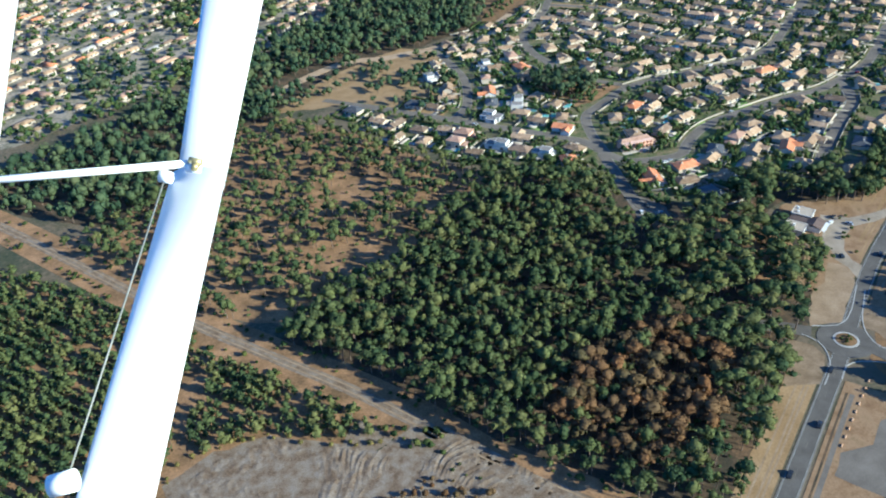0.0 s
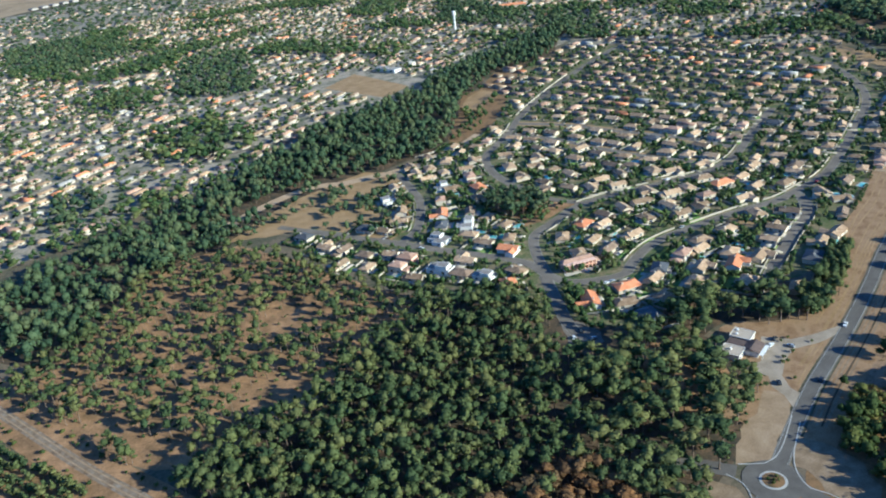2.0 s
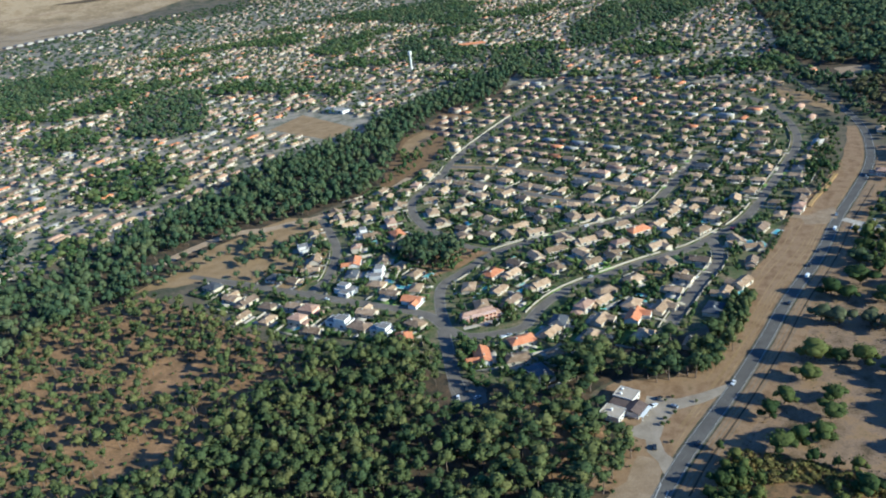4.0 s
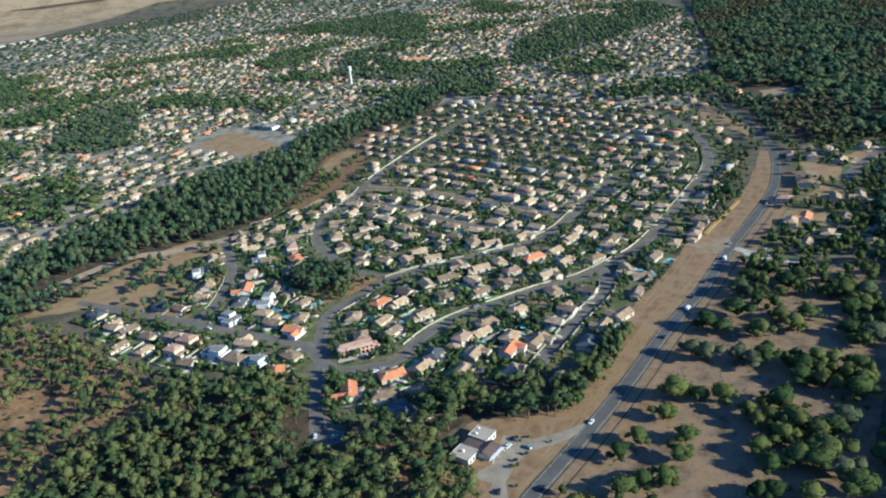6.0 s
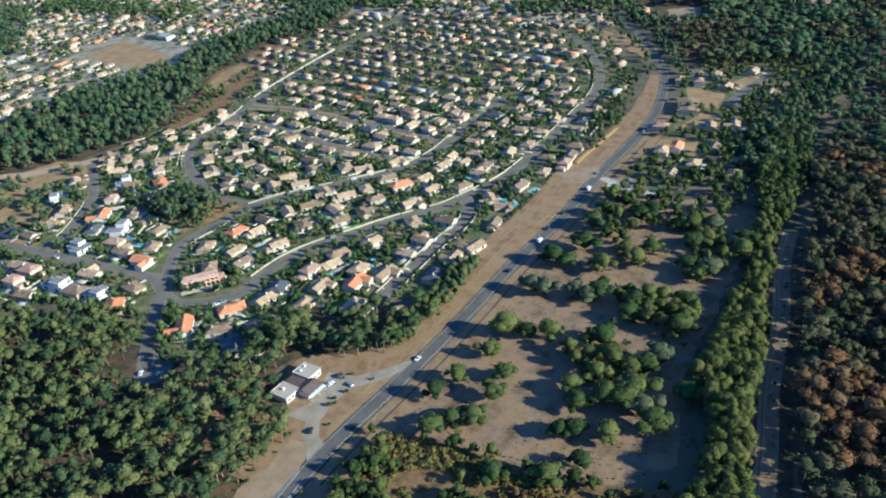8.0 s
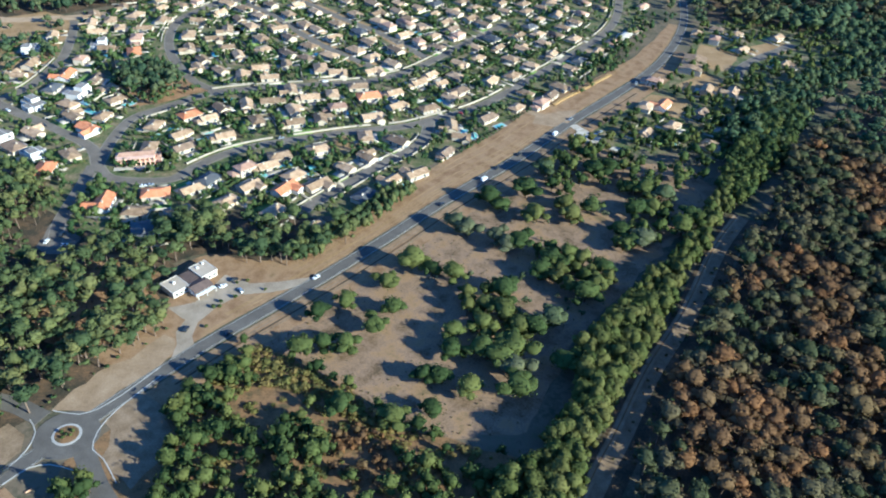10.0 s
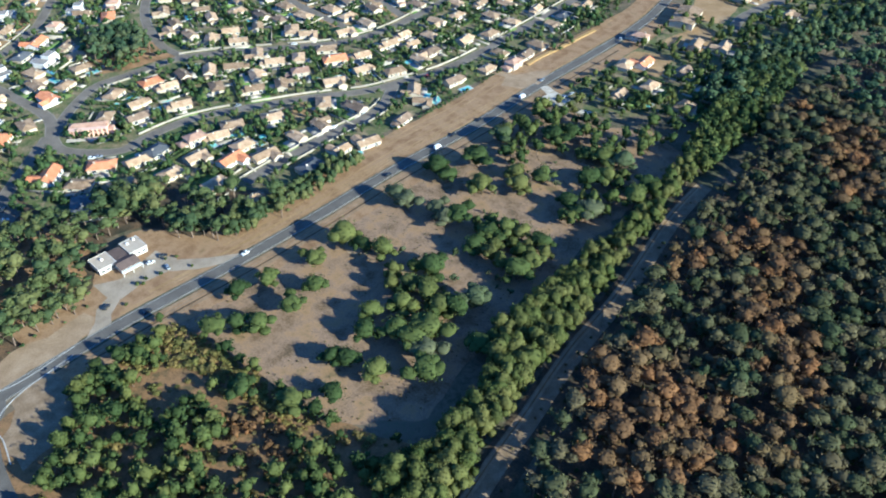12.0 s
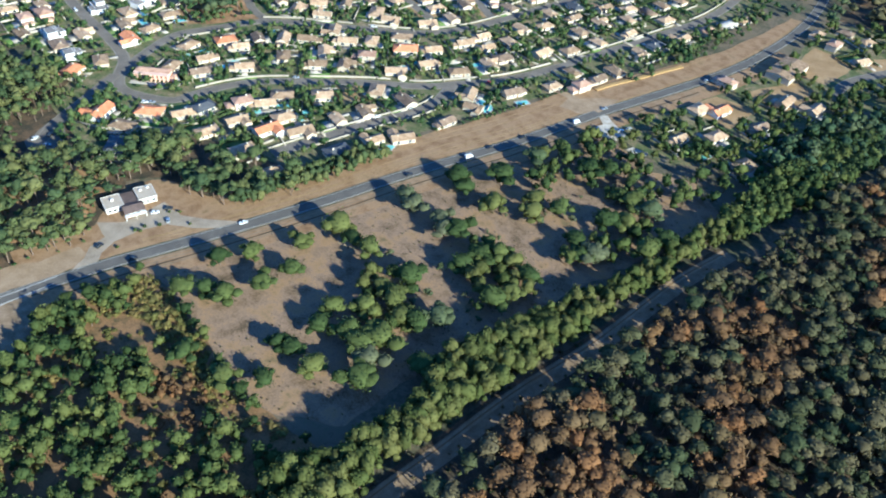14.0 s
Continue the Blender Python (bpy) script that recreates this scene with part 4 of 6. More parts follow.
# the rest of the town, too far off to tell house from house
def town_houses(name, P, A, label):
    n = len(P)
    L, D, h, r = (rng.uniform(a, b, n) for a, b in ((10, 18), (7, 9.5), (2.0, 2.6), (1.3, 2.0)))
    two = rng.random(n) < 0.10
    h = np.where(two, h + 2.3, h)
    c, s = np.cos(A), np.sin(A)

    def at(u, v, z):
        return np.stack([P[:, 0] + u * c - v * s, P[:, 1] + u * s + v * c, np.broadcast_to(z, n)], 1)
    e, g = 0.7, np.where(rng.random(n) < 0.3, 0.45, 0.06) * D
    corners = [at(-L / 2, -D / 2, 0), at(L / 2, -D / 2, 0), at(L / 2, D / 2, 0), at(-L / 2, D / 2, 0),
               at(-L / 2, -D / 2, h), at(L / 2, -D / 2, h), at(L / 2, D / 2, h), at(-L / 2, D / 2, h),
               at(-L / 2 - e, -D / 2 - e, h), at(L / 2 + e, -D / 2 - e, h), at(L / 2 + e, D / 2 + e, h), at(-L / 2 - e, D / 2 + e, h),
               at(-L / 2 + g, 0, h + r), at(L / 2 - g, 0, h + r)]
    # two dark window bands on each long side, standing a little proud
    for v in (-1, 1):
        for u in (-0.3, 0.12):
            for du, z in ((0, 0.9), (0.16, 0.9), (0.16, 2.1), (0, 2.1)):
                corners.append(at(L * (u + du), v * (D / 2 + 0.05), z))
    V = np.stack(corners, 1)
    tri = [(0, 1, 5), (0, 5, 4), (1, 2, 6), (1, 6, 5), (2, 3, 7), (2, 7, 6), (3, 0, 4), (3, 4, 7)]
    roof = [(8, 9, 13), (8, 13, 12), (9, 10, 13), (10, 11, 12), (10, 12, 13), (11, 8, 12), (8, 11, 10), (8, 10, 9)]
    pane = [(14 + 4 * k + a, 14 + 4 * k + b, 14 + 4 * k + d) for k in range(4) for a, b, d in ((0, 1, 2), (0, 2, 3))]
    every = np.array(tri + roof + pane)
    F = (every[None] + (np.arange(n) * len(corners))[:, None, None]).reshape(-1, 3)
    kind = np.tile([0] * len(tri) + [1] * len(roof) + [2] * len(pane), n)
    orange = np.repeat(rng.random(n) < 0.13, len(every))
    pink = np.repeat(rng.random(n) < 0.35, len(every))
    kind = np.where((kind == 1) & pink, 3, kind)
    kind = np.where((kind == 1) & orange, 4, kind)
    odd = np.repeat(rng.random(n), len(every))
    kind = np.where((kind == 1) & (odd < 0.32), 5, np.where((kind == 1) & (odd > 0.88), 6, kind))
    tint = np.repeat(rng.random(n), len(corners))
    me = arrays(name, V.reshape(-1, 3), F, [M["town_wall"], M["roof_tan"], M["glass"], M["roof_pink"], M["roof_orange"], M["roof_umber"], M["roof_grey"]], tint, kind)
    return tagged(new(name, me), label, "houses", kind="stuff")


def blocks(poly, angle, along, across, jitter, keep=1.0):
    """House plots in rows of streets, turned by an angle."""
    p = np.array(poly, float)
    a = radians(angle)
    R = np.array([[math.cos(a), -math.sin(a)], [math.sin(a), math.cos(a)]])
    q = p @ R
    u = np.arange(q[:, 0].min(), q[:, 0].max(), along)
    v = np.arange(q[:, 1].min(), q[:, 1].max(), across)
    U, Vv = np.meshgrid(u, v)
    # pairs of rows face one street
    Vv = Vv + np.where((np.arange(len(v)) % 2 == 0)[:, None], across * 0.10, -across * 0.10)
    G = np.stack([U.ravel(), Vv.ravel()], 1) + rng.uniform(-jitter, jitter, (U.size, 2))
    W = G @ R.T
    ok = inside(poly, W) & (rng.random(len(W)) < keep)
    return W[ok], np.full(ok.sum(), a) + rng.choice([0, math.pi / 2], ok.sum(), p=[0.85, 0.15])


upper = [(222, 772), (300, 770), (352, 716), (390, 680), (420, 640), (470, 690), (500, 712), (545, 652), (600, 735), (628, 790), (640, 860), (690, 900), (560, 1060), (440, 1150), (400, 1096), (348, 1052), (298, 1040), (266, 964), (278, 925), (268, 860)]
P, A = blocks(upper, -52.5, 20.0, 23.0, 1.5, 0.95)
ok = clear(P, 15, 11, 30)
town_houses("estate_houses", P[ok], A[ok], "rows of low cream houses with tan tile roofs among gardens")
UPPER_P = P[ok]
outer = [(600, 640), (660, 790), (676, 850), (650, 880), (652, 780), (622, 715), (560, 645), (520, 600), (470, 545), (500, 548), (560, 600)]
P, A = blocks(outer, 45, 22, 22, 2.5, 0.95)
ok = clear(P, 15, 11, 37)
town_houses("roadside_houses", P[ok], A[ok], "row of low houses with tan tile roofs beside the main road")
OUTER_P = P[ok]
TOWN = [(-230, 622), (-135, 695), (-58, 752), (-4, 832), (70, 928), (128, 960), (172, 998), (212, 1070), (274, 1138), (380, 1232), (466, 1322), (445, 1150), (560, 1075), (690, 915), (712, 890), (745, 866), (775, 905), (782, 1000), (805, 1085), (895, 1240), (1110, 1700),
        (1150, 2100), (800, 2500), (300, 2450), (-100, 2350), (-600, 2000), (-900, 1500), (-700, 950)]
P, A = blocks(TOWN, 50, 21, 25, 6.0, 0.80)
patch = np.array([noise.noise((x * 0.0065, y * 0.0065, 3.0)) for x, y in P])
GROVES = [[(638, 1521), (824, 1806), (950, 1773), (1240, 2061), (1245, 1815), (1008, 1613), (813, 1463), (654, 1340), (606, 1352)],
          [(65, 2425), (150, 2900), (333, 2900), (543, 2600), (627, 2259), (531, 1799), (422, 1991), (273, 2320)], [(297, 1469), (355, 1782), (418, 1622), (453, 1429), (430, 1319), (362, 1410)],
          [(-150, 1200), (-170, 1474), (-118, 1570), (-53, 1480), (-14, 1156), (-67, 1140)], [(419, 1269), (467, 1415), (550, 1336), (522, 1181), (456, 1136)],
          [(-636, 2011), (-517, 2047), (-354, 1959), (-289, 1682), (-384, 1546), (-499, 1592)], [(-217, 739), (-210, 815), (-158, 793), (-144, 710), (-186, 699)]]


def in_grove(P):
    """Plan points under the larger groves of the town."""
    out = np.zeros(len(P), bool)
    for g in GROVES:
        out |= inside(g, P)
    return out


PITCH = [(55, 1105), (117, 1195), (205, 1085), (190, 1030), (144, 985)]
ok = (patch + rng.normal(0, 0.09, len(P)) > -0.40) & ~inside(PITCH, P) & (away(P, MAIN) > 14) & (~in_grove(P) | (rng.random(len(P)) < 0.3))
town_houses("town_houses", P[ok], A[ok], "dense low town of cream houses with tan and orange roofs")
FARTOWN = [(-600, 2000), (-100, 2350), (300, 2450), (800, 2500), (1150, 2100), (1300, 2600), (900, 3500), (200, 3900), (-500, 3300), (-900, 2700), (-1500, 2400)]
P, A = blocks(FARTOWN, 45, 38, 40, 9, 0.8)
patch = np.array([noise.noise((x * 0.003, y * 0.003, 9.0)) for x, y in P])
town_houses("far_town_houses", P[patch > -0.1], A[patch > -0.1], "far pale houses with tan roofs on the horizon side of town")
# town streets between the rows
a = radians(50)
ux, uy = math.cos(a), math.sin(a)
bm = bmesh.new()
for k in range(-8, 14):
    o = np.array([-150 - uy * 50 * k, 760 + ux * 50 * k]) if k % 2 else np.array([-150 - uy * 100 * k, 760 + ux * 100 * k])
    line = np.array([o + np.array([ux, uy]) * s for s in np.arange(-900, 1900, 25)])
    ok = inside(TOWN, line)
    run = []
    for q, good in zip(line, ok):
        if good:
            run.append(q)
        elif len(run) > 2:
            swept(bm, np.array(run), 3.6, -3.6, 0.0, 0.14)
            run = []
        else:
            run = []
bmesh.ops.recalc_face_normals(bm, faces=bm.faces)
tagged(part("town_streets", bm, M["shoulder"]), "pale straight streets between the town houses", "street", kind="structure")

# ---- trees ----
def unit_ball(level):
    """Corners and triangles of a ball of unit radius."""
    bm = bmesh.new()
    bmesh.ops.create_icosphere(bm, subdivisions=level, radius=1.0)
    bm.verts.index_update()
    V = np.array([v.co[:] for v in bm.verts])
    F = np.array([[v.index for v in f.verts] for f in bm.faces])
    bm.free()
    return V, F


BALLS = {k: unit_ball(k) for k in (1, 2)}
OCT = 1.1 * np.array([(1, 0, 0), (0, 1, 0), (-1, 0, 0), (0, -1, 0), (0, 0, 1), (0, 0, -1)], float)
OCT_F = np.array([(0, 1, 4), (1, 2, 4), (2, 3, 4), (3, 0, 4), (1, 0, 5), (2, 1, 5), (3, 2, 5), (0, 3, 5)])


def crown_of(rg, bodies, count, size, ball, faces, loose=0.55):
    """A crown from lobed bodies (x, y, z, rx, ry, rz, lobes), covered with small sprays of leaves: corners and triangles."""
    V, F, n = [], [], 0
    wgt = np.array([b[3] * b[5] for b in bodies])
    share = np.maximum((count * wgt / wgt.sum()).astype(int), 4)
    for b, m in zip(bodies, share):
        c, r = np.array(b[:3]), np.array(b[3:6])
        lobes = rg.normal(size=(int(b[6]), 3))
        lobes[:, 2] = lobes[:, 2] * 0.8 + 0.25
        lobes /= np.linalg.norm(lobes, axis=1)[:, None]
        grow = rg.uniform(0.6, 1.25, len(lobes))

        def bulge(d):
            near = np.clip(d @ lobes.T, -1, 1)
            return 0.62 + 0.42 * (grow * np.exp(-(1 - near) / 0.12)).max(1)
        V.append(c + ball * r * (0.9 * bulge(ball / np.linalg.norm(ball, axis=1)[:, None]))[:, None])
        F.append(faces + n)
        n += len(ball)
        d = rg.normal(size=(m, 3))
        d[:, 2] += 0.3
        d /= np.linalg.norm(d, axis=1)[:, None]
        pos = c + d * r * (bulge(d) * rg.uniform(0.82, 1.14, m))[:, None]
        nrm = d + rg.normal(0, loose, (m, 3))
        nrm /= np.linalg.norm(nrm, axis=1)[:, None]
        t1 = np.cross(nrm, rg.normal(size=(m, 3)))
        t1 /= np.linalg.norm(t1, axis=1)[:, None]
        t2 = np.cross(nrm, t1)
        s = size * rg.uniform(0.55, 1.4, (m, 1))
        tri = np.stack([pos + t1 * s, pos - 0.55 * t1 * s + 0.8 * t2 * s, pos - 0.5 * t1 * s - 0.85 * t2 * s], 1)
        V.append(tri.reshape(-1, 3))
        F.append(np.arange(3 * m).reshape(-1, 3) + n)
        n += 3 * m
    return np.vstack(V), np.vstack(F)


def trunk_arrays(rg, height, radius, limbs):
    """A tapered, slightly leaning trunk with limbs."""
    V, F = [], []

    def tube(a, b, ra, rb, n=5):
        k = sum(len(v) for v in V)
        ax = np.subtract(b, a)
        ax = ax / (np.linalg.norm(ax) + 1e-9)
        u = np.cross(ax, (0.3, 0.9, 0.1))
        u /= np.linalg.norm(u)
        w = np.cross(ax, u)
        ang = np.arange(n) * 2 * math.pi / n
        ring = np.cos(ang)[:, None] * u + np.sin(ang)[:, None] * w
        V.append(np.vstack([a + ring * ra, b + ring * rb]))
        for i in range(n):
            j = (i + 1) % n
            F.append((k + i, k + j, k + n + j))
            F.append((k + i, k + n + j, k + n + i))
    lean = rg.normal(0, 0.025, 2)
    mid = np.array([lean[0] * height * 0.5, lean[1] * height * 0.5, height * 0.5])
    top = np.array([lean[0] * height, lean[1] * height, height])
    tube(np.zeros(3) - (0, 0, 0.02 * height), mid, radius, radius * 0.75, 6 if limbs else 3)
    tube(mid, top, radius * 0.75, radius * 0.35, 5 if limbs else 3)
    for e in limbs:
        s = mid + (top - mid) * rg.uniform(0.1, 0.8)
        tube(s, np.array(e), radius * 0.35, radius * 0.12, 3)
    return np.vstack(V), np.array(F)


def pine_shape(seed, count, size, limbs=4, level=2, centre=0.66, tall=0.29, wide=0.21, sides=3):
    """A pine of unit height: a bare trunk below a crown of a few uneven lobed masses at several heights."""
    rg = np.random.default_rng(seed)
    body = [(rg.normal(0, 0.02), rg.normal(0, 0.02), centre + 0.12 * tall, wide * rg.uniform(0.7, 0.9), wide * rg.uniform(0.7, 0.9), tall * rg.uniform(0.8, 1.0), 8 + seed % 4)]
    turn = rg.uniform(0, 6.28)
    for i in range(sides):
        a, r = turn + i * 6.28 / sides + rg.uniform(-0.6, 0.6), wide * rg.uniform(0.38, 0.68)
        reach = wide * rg.uniform(0.5, 0.95)
        body.append((reach * math.cos(a), reach * math.sin(a), centre + tall * rg.uniform(-0.75, 0.45), r, r * rg.uniform(0.8, 1.2), r * rg.uniform(0.6, 0.95), 5))
    ends = [b[:3] for b in body[1:]] + [(wide * 0.6 * math.cos(a), wide * 0.6 * math.sin(a), centre + rg.uniform(-0.3, 0.3) * tall) for a in rg.uniform(0, 6.28, 4)]
    wgt = np.array([b[3] * b[5] for b in body])
    crown = None
    for k, (b, part_of) in enumerate(zip(body, wgt / wgt.sum())):
        ball, faces = BALLS[level if k == 0 else 1] if level else (OCT, OCT_F)
        V, F = crown_of(rg, [b], max(int(count * part_of), 5), size, ball, faces)
        crown = (V, F) if crown is None else (np.vstack([crown[0], V]), np.vstack([crown[1], F + len(crown[0])]))
    return crown, trunk_arrays(rg, centre + tall * 0.5, 0.014, ends[:limbs])


def oak_shape(seed, count, size, lobes=12, limbs=3, level=2, wide=1.0, tall=0.44, sides=0):
    """A round broadleaf tree of unit height, branching near the ground."""
    rg = np.random.default_rng(seed)
    k = 0.82 if sides else 1.0
    body = [(rg.normal(0, 0.03), rg.normal(0, 0.03), 0.98 - tall, 0.43 * k * wide * rg.uniform(0.88, 1.12), 0.43 * k * wide * rg.uniform(0.88, 1.12), tall, lobes)]
    for i in range(sides):
        a, r = i * 6.28 / sides + rg.uniform(-0.6, 0.6), rg.uniform(0.16, 0.25) * wide
        body.append((0.30 * wide * math.cos(a), 0.30 * wide * math.sin(a), rg.uniform(0.28, 0.62), r, r * rg.uniform(0.8, 1.2), r * rg.uniform(0.75, 1.05), 6))
    ball, faces = BALLS[level] if level else (OCT, OCT_F)
    crown = crown_of(rg, body, count, size, ball, faces)
    ends = [(0.22 * wide * math.cos(a), 0.22 * wide * math.sin(a), rg.uniform(0.4, 0.7)) for a in rg.uniform(0, 6.28, 3)]
    return crown, trunk_arrays(rg, 0.6, 0.024, ends[:limbs])


def young_shape(seed, count, size):
    rg = np.random.default_rng(seed)
    body = [(rg.normal(0, 0.04), rg.normal(0, 0.04), 0.42, 0.30, 0.30, 0.36, 6), (rg.normal(0, 0.05), rg.normal(0, 0.05), 0.76, 0.17, 0.17, 0.25, 4)]
    return crown_of(rg, body, count, size, OCT, OCT_F), trunk_arrays(rg, 0.5, 0.02, [])


SHAPES = {
    "pine": [pine_shape(10 + i, 190, 0.029, 3, 2 if i % 2 else 1) for i in range(10)],
    "pine_thin": [pine_shape(30 + i, 215, 0.027, 4, 2, 0.72, 0.22, 0.24, 2 + i % 2) for i in range(10)],
    "pine_mid": [pine_shape(50 + i, 50, 0.046, 0, 1, 0.66, 0.3, 0.22, 2) for i in range(6)],
    "oak": [oak_shape(70 + i, 430, 0.031, 12 + i % 5, 3, 2, 1.0, 0.44, 3 + i % 3) for i in range(7)],
    "oak_near": [oak_shape(80 + i, 130, 0.052, 11, 0, 1, 1.0, 0.44, 3) for i in range(6)],
    "oak_mid": [oak_shape(90 + i, 75, 0.06, 8, 0, 1, 1.0, 0.44, 2) for i in range(6)],
    "small": [oak_shape(100 + i, 34, 0.10, 6, 0, 1) for i in range(6)],
    "far": [oak_shape(110 + i, 18, 0.12, 5, 0, 0) for i in range(6)],
    "tiny": [oak_shape(120 + i, 14, 0.15, 4, 0, 0) for i in range(6)],
    "bush": [oak_shape(130 + i, 50, 0.09, 8, 0, 1, 1.2) for i in range(5)],
    "young": [young_shape(150 + i, 44, 0.085) for i in range(5)],
}


def wood(name, P, heights, shapes, leaf, label, category="trees", wide=1.0, trunks=True):
    """Many trees as one stretch of wood."""
    n = len(P)
    if not n:
        return None
    pick, turn, girth = rng.integers(len(shapes), size=n), rng.uniform(0, 6.28, n), rng.uniform(0.85, 1.2, n) * wide
    Vs, Fs, Ts, Ks, k = [], [], [], [], 0
    for s, (crown, trunk) in enumerate(shapes):
        idx = np.nonzero(pick == s)[0]
        if not len(idx):
            continue
        c, sn, h = np.cos(turn[idx])[:, None], np.sin(turn[idx])[:, None], np.asarray(heights)[idx][:, None]
        for m, (V, F) in enumerate((crown, trunk) if trunks else (crown,)):
            x = (V[:, 0] * c - V[:, 1] * sn) * h * girth[idx][:, None] + P[idx, 0:1]
            y = (V[:, 0] * sn + V[:, 1] * c) * h * girth[idx][:, None] + P[idx, 1:2]
            Vs.append(np.stack([x, y, V[:, 2] * h], -1).reshape(-1, 3))
            Fs.append((F[None] + (np.arange(len(idx)) * len(V))[:, None, None]).reshape(-1, 3) + k)
            k += len(idx) * len(V)
            Ts.append(np.repeat(rng.random(len(idx)), len(V)))
            Ks.append(np.full(len(idx) * len(F), m))
    me = arrays(name, np.vstack(Vs), np.vstack(Fs), [leaf, M["bark"]], np.concatenate(Ts), np.concatenate(Ks))
    return tagged(new(name, me), label, category, kind="stuff")


def single_trees(name, shapes, leaf, label, group):
    """Trees that stand as things of their own: one of each shape, to be copied."""
    out = []
    for crown, trunk in shapes:
        root = empty(name)
        for what, (V, F), mat in (("crown", crown, leaf), ("trunk", trunk, M["bark"])):
            ob = new(what, arrays(what, V, F, [mat]))
            ob.parent = root
        tagged(root, label, "tree", group)
        out.append([root, False])
    return out


def plant(bank, p, h, wide=1.0):
    entry = bank[int(rng.integers(len(bank)))]
    g = h * wide * rng.uniform(0.88, 1.15)
    m = Matrix.LocRotScale((p[0], p[1], 0.05), Euler((0, 0, rng.uniform(0, 6.28))), (g, g, h))
    if not entry[1]:
        entry[1] = True
        entry[0].matrix_basis = m
    else:
        o = entry[0].scale
        copy_thing(entry[0], Matrix.LocRotScale(m.translation, m.to_quaternion(), (g / o[0], g / o[1], h / o[2])))


def finish(bank):
    for root, used in bank:
        if not used:
            for o in list(root.children):
                bpy.data.objects.remove(o)
            bpy.data.objects.remove(root)


def spots(poly, step, keep=1.0, jitter=0.45):
    p = np.array(poly, float)
    X, Y = np.meshgrid(np.arange(p[:, 0].min(), p[:, 0].max(), step), np.arange(p[:, 1].min(), p[:, 1].max(), step * 0.9))
    X = X + (np.arange(len(X)) % 2)[:, None] * step / 2
    G = np.stack([X.ravel(), Y.ravel()], 1) + rng.uniform(-jitter, jitter, (X.size, 2)) * step
    return G[inside(poly, G) & (rng.random(len(G)) < keep)]


TRACKS = [TRACK, RAIL]


def free(P, gap=8.0):
    ok = np.ones(len(P), bool)
    for t in TRACKS:
        ok &= away(P, t) > gap
    return ok


def beside_club(P):
    """Plan points on or close to the clubhouse and its yard side."""
    a = radians(42)
    u, v = P[:, 0] - 259.5, P[:, 1] - 336
    x, y = u * math.cos(a) + v * math.sin(a), -u * math.sin(a) + v * math.cos(a)
    return (x > -15) & (x < 16) & (y > -21) & (y < 6.5)



# dense pine wood
P = np.vstack([spots(PLANS["dense"], 6.4, 0.9), spots(PLANS["club_wood"], 6.4, 0.95)])
P = P[clear(P, 11, 7, 12) & free(P, 9) & ~beside_club(P)]
P = P[~inside(YARD, P) & (np.linalg.norm(P - (283, 332), axis=1) > 12)]
P = P[(rng.random(len(P)) < np.interp(P[:, 0], [150, 210], [1.0, 0.72]))]
broad = np.interp(P[:, 0], [140, 210], [1.32, 1.8])
burnt = inside(PLANS["scorched"], P) & (rng.random(len(P)) < 0.85)
H = rng.uniform(9.5, 16.5, len(P))
front = P[:, 1] + 0.25 * P[:, 0] < 300
pines = single_trees("pine_tree", SHAPES["pine"], M["pine"], "tall pine with a bare trunk and green crown", "pines of the near wood")
dulls = single_trees("olive_pine", SHAPES["pine_thin"], M["pine_dull"], "olive pine with a bare trunk and thin crown", "olive pines of the forest")
browns = single_trees("scorched_pine", SHAPES["pine_thin"], M["pine_brown"], "scorched pine with rusty brown needles on bare trunk", "scorched pines of the near wood")
for i in np.nonzero(front)[0]:
    plant(browns if burnt[i] else pines, P[i], H[i], broad[i] if not burnt[i] else 1.42)
rest = ~front
wood("pine_wood", P[rest & ~burnt], H[rest & ~burnt], SHAPES["pine"], M["pine"], "dense green pine wood with slender crowns", wide=broad[rest & ~burnt])
wood("scorched_wood", P[rest & burnt], H[rest & burnt], SHAPES["pine_thin"], M["pine_brown"], "scorched pines with rusty brown crowns", wide=1.42)
# open pines over tan ground
P = spots(PLANS["sparse"], 8.0, 0.9)
P = P[free(P, 6.5) & clear(P, 9, 7, 15)]
dens = np.array([noise.noise((x * 0.025, y * 0.025, 1.0)) for x, y in P])
P = P[dens > -0.24]
wood("open_pines", P, rng.uniform(8.5, 14.5, len(P)), SHAPES["pine"], M["pine"], "open stand of pines on tan ground", wide=1.3)
# belt between the estate and the town
P = spots(PLANS["belt"], 8.6, 0.84)
P = P[clear(P, 9, 8, 15) & ~inside(PLANS["meadow"], P) & (away(P, PATH) > 10)]
wood("wooded_belt", P, rng.uniform(8, 16.5, len(P)), SHAPES["oak_mid"], M["pine_far"], "belt of dense dark green trees", wide=0.9)
P = spots([(-230, 615), (-125, 672), (-50, 745), (4, 828), (-10, 852), (-70, 778), (-150, 702), (-240, 640)], 8.5, 0.7)
wood("belt_edge_trees", P, rng.uniform(5, 11, len(P)), SHAPES["oak_mid"], M["garden"], "garden trees between the belt and the town")
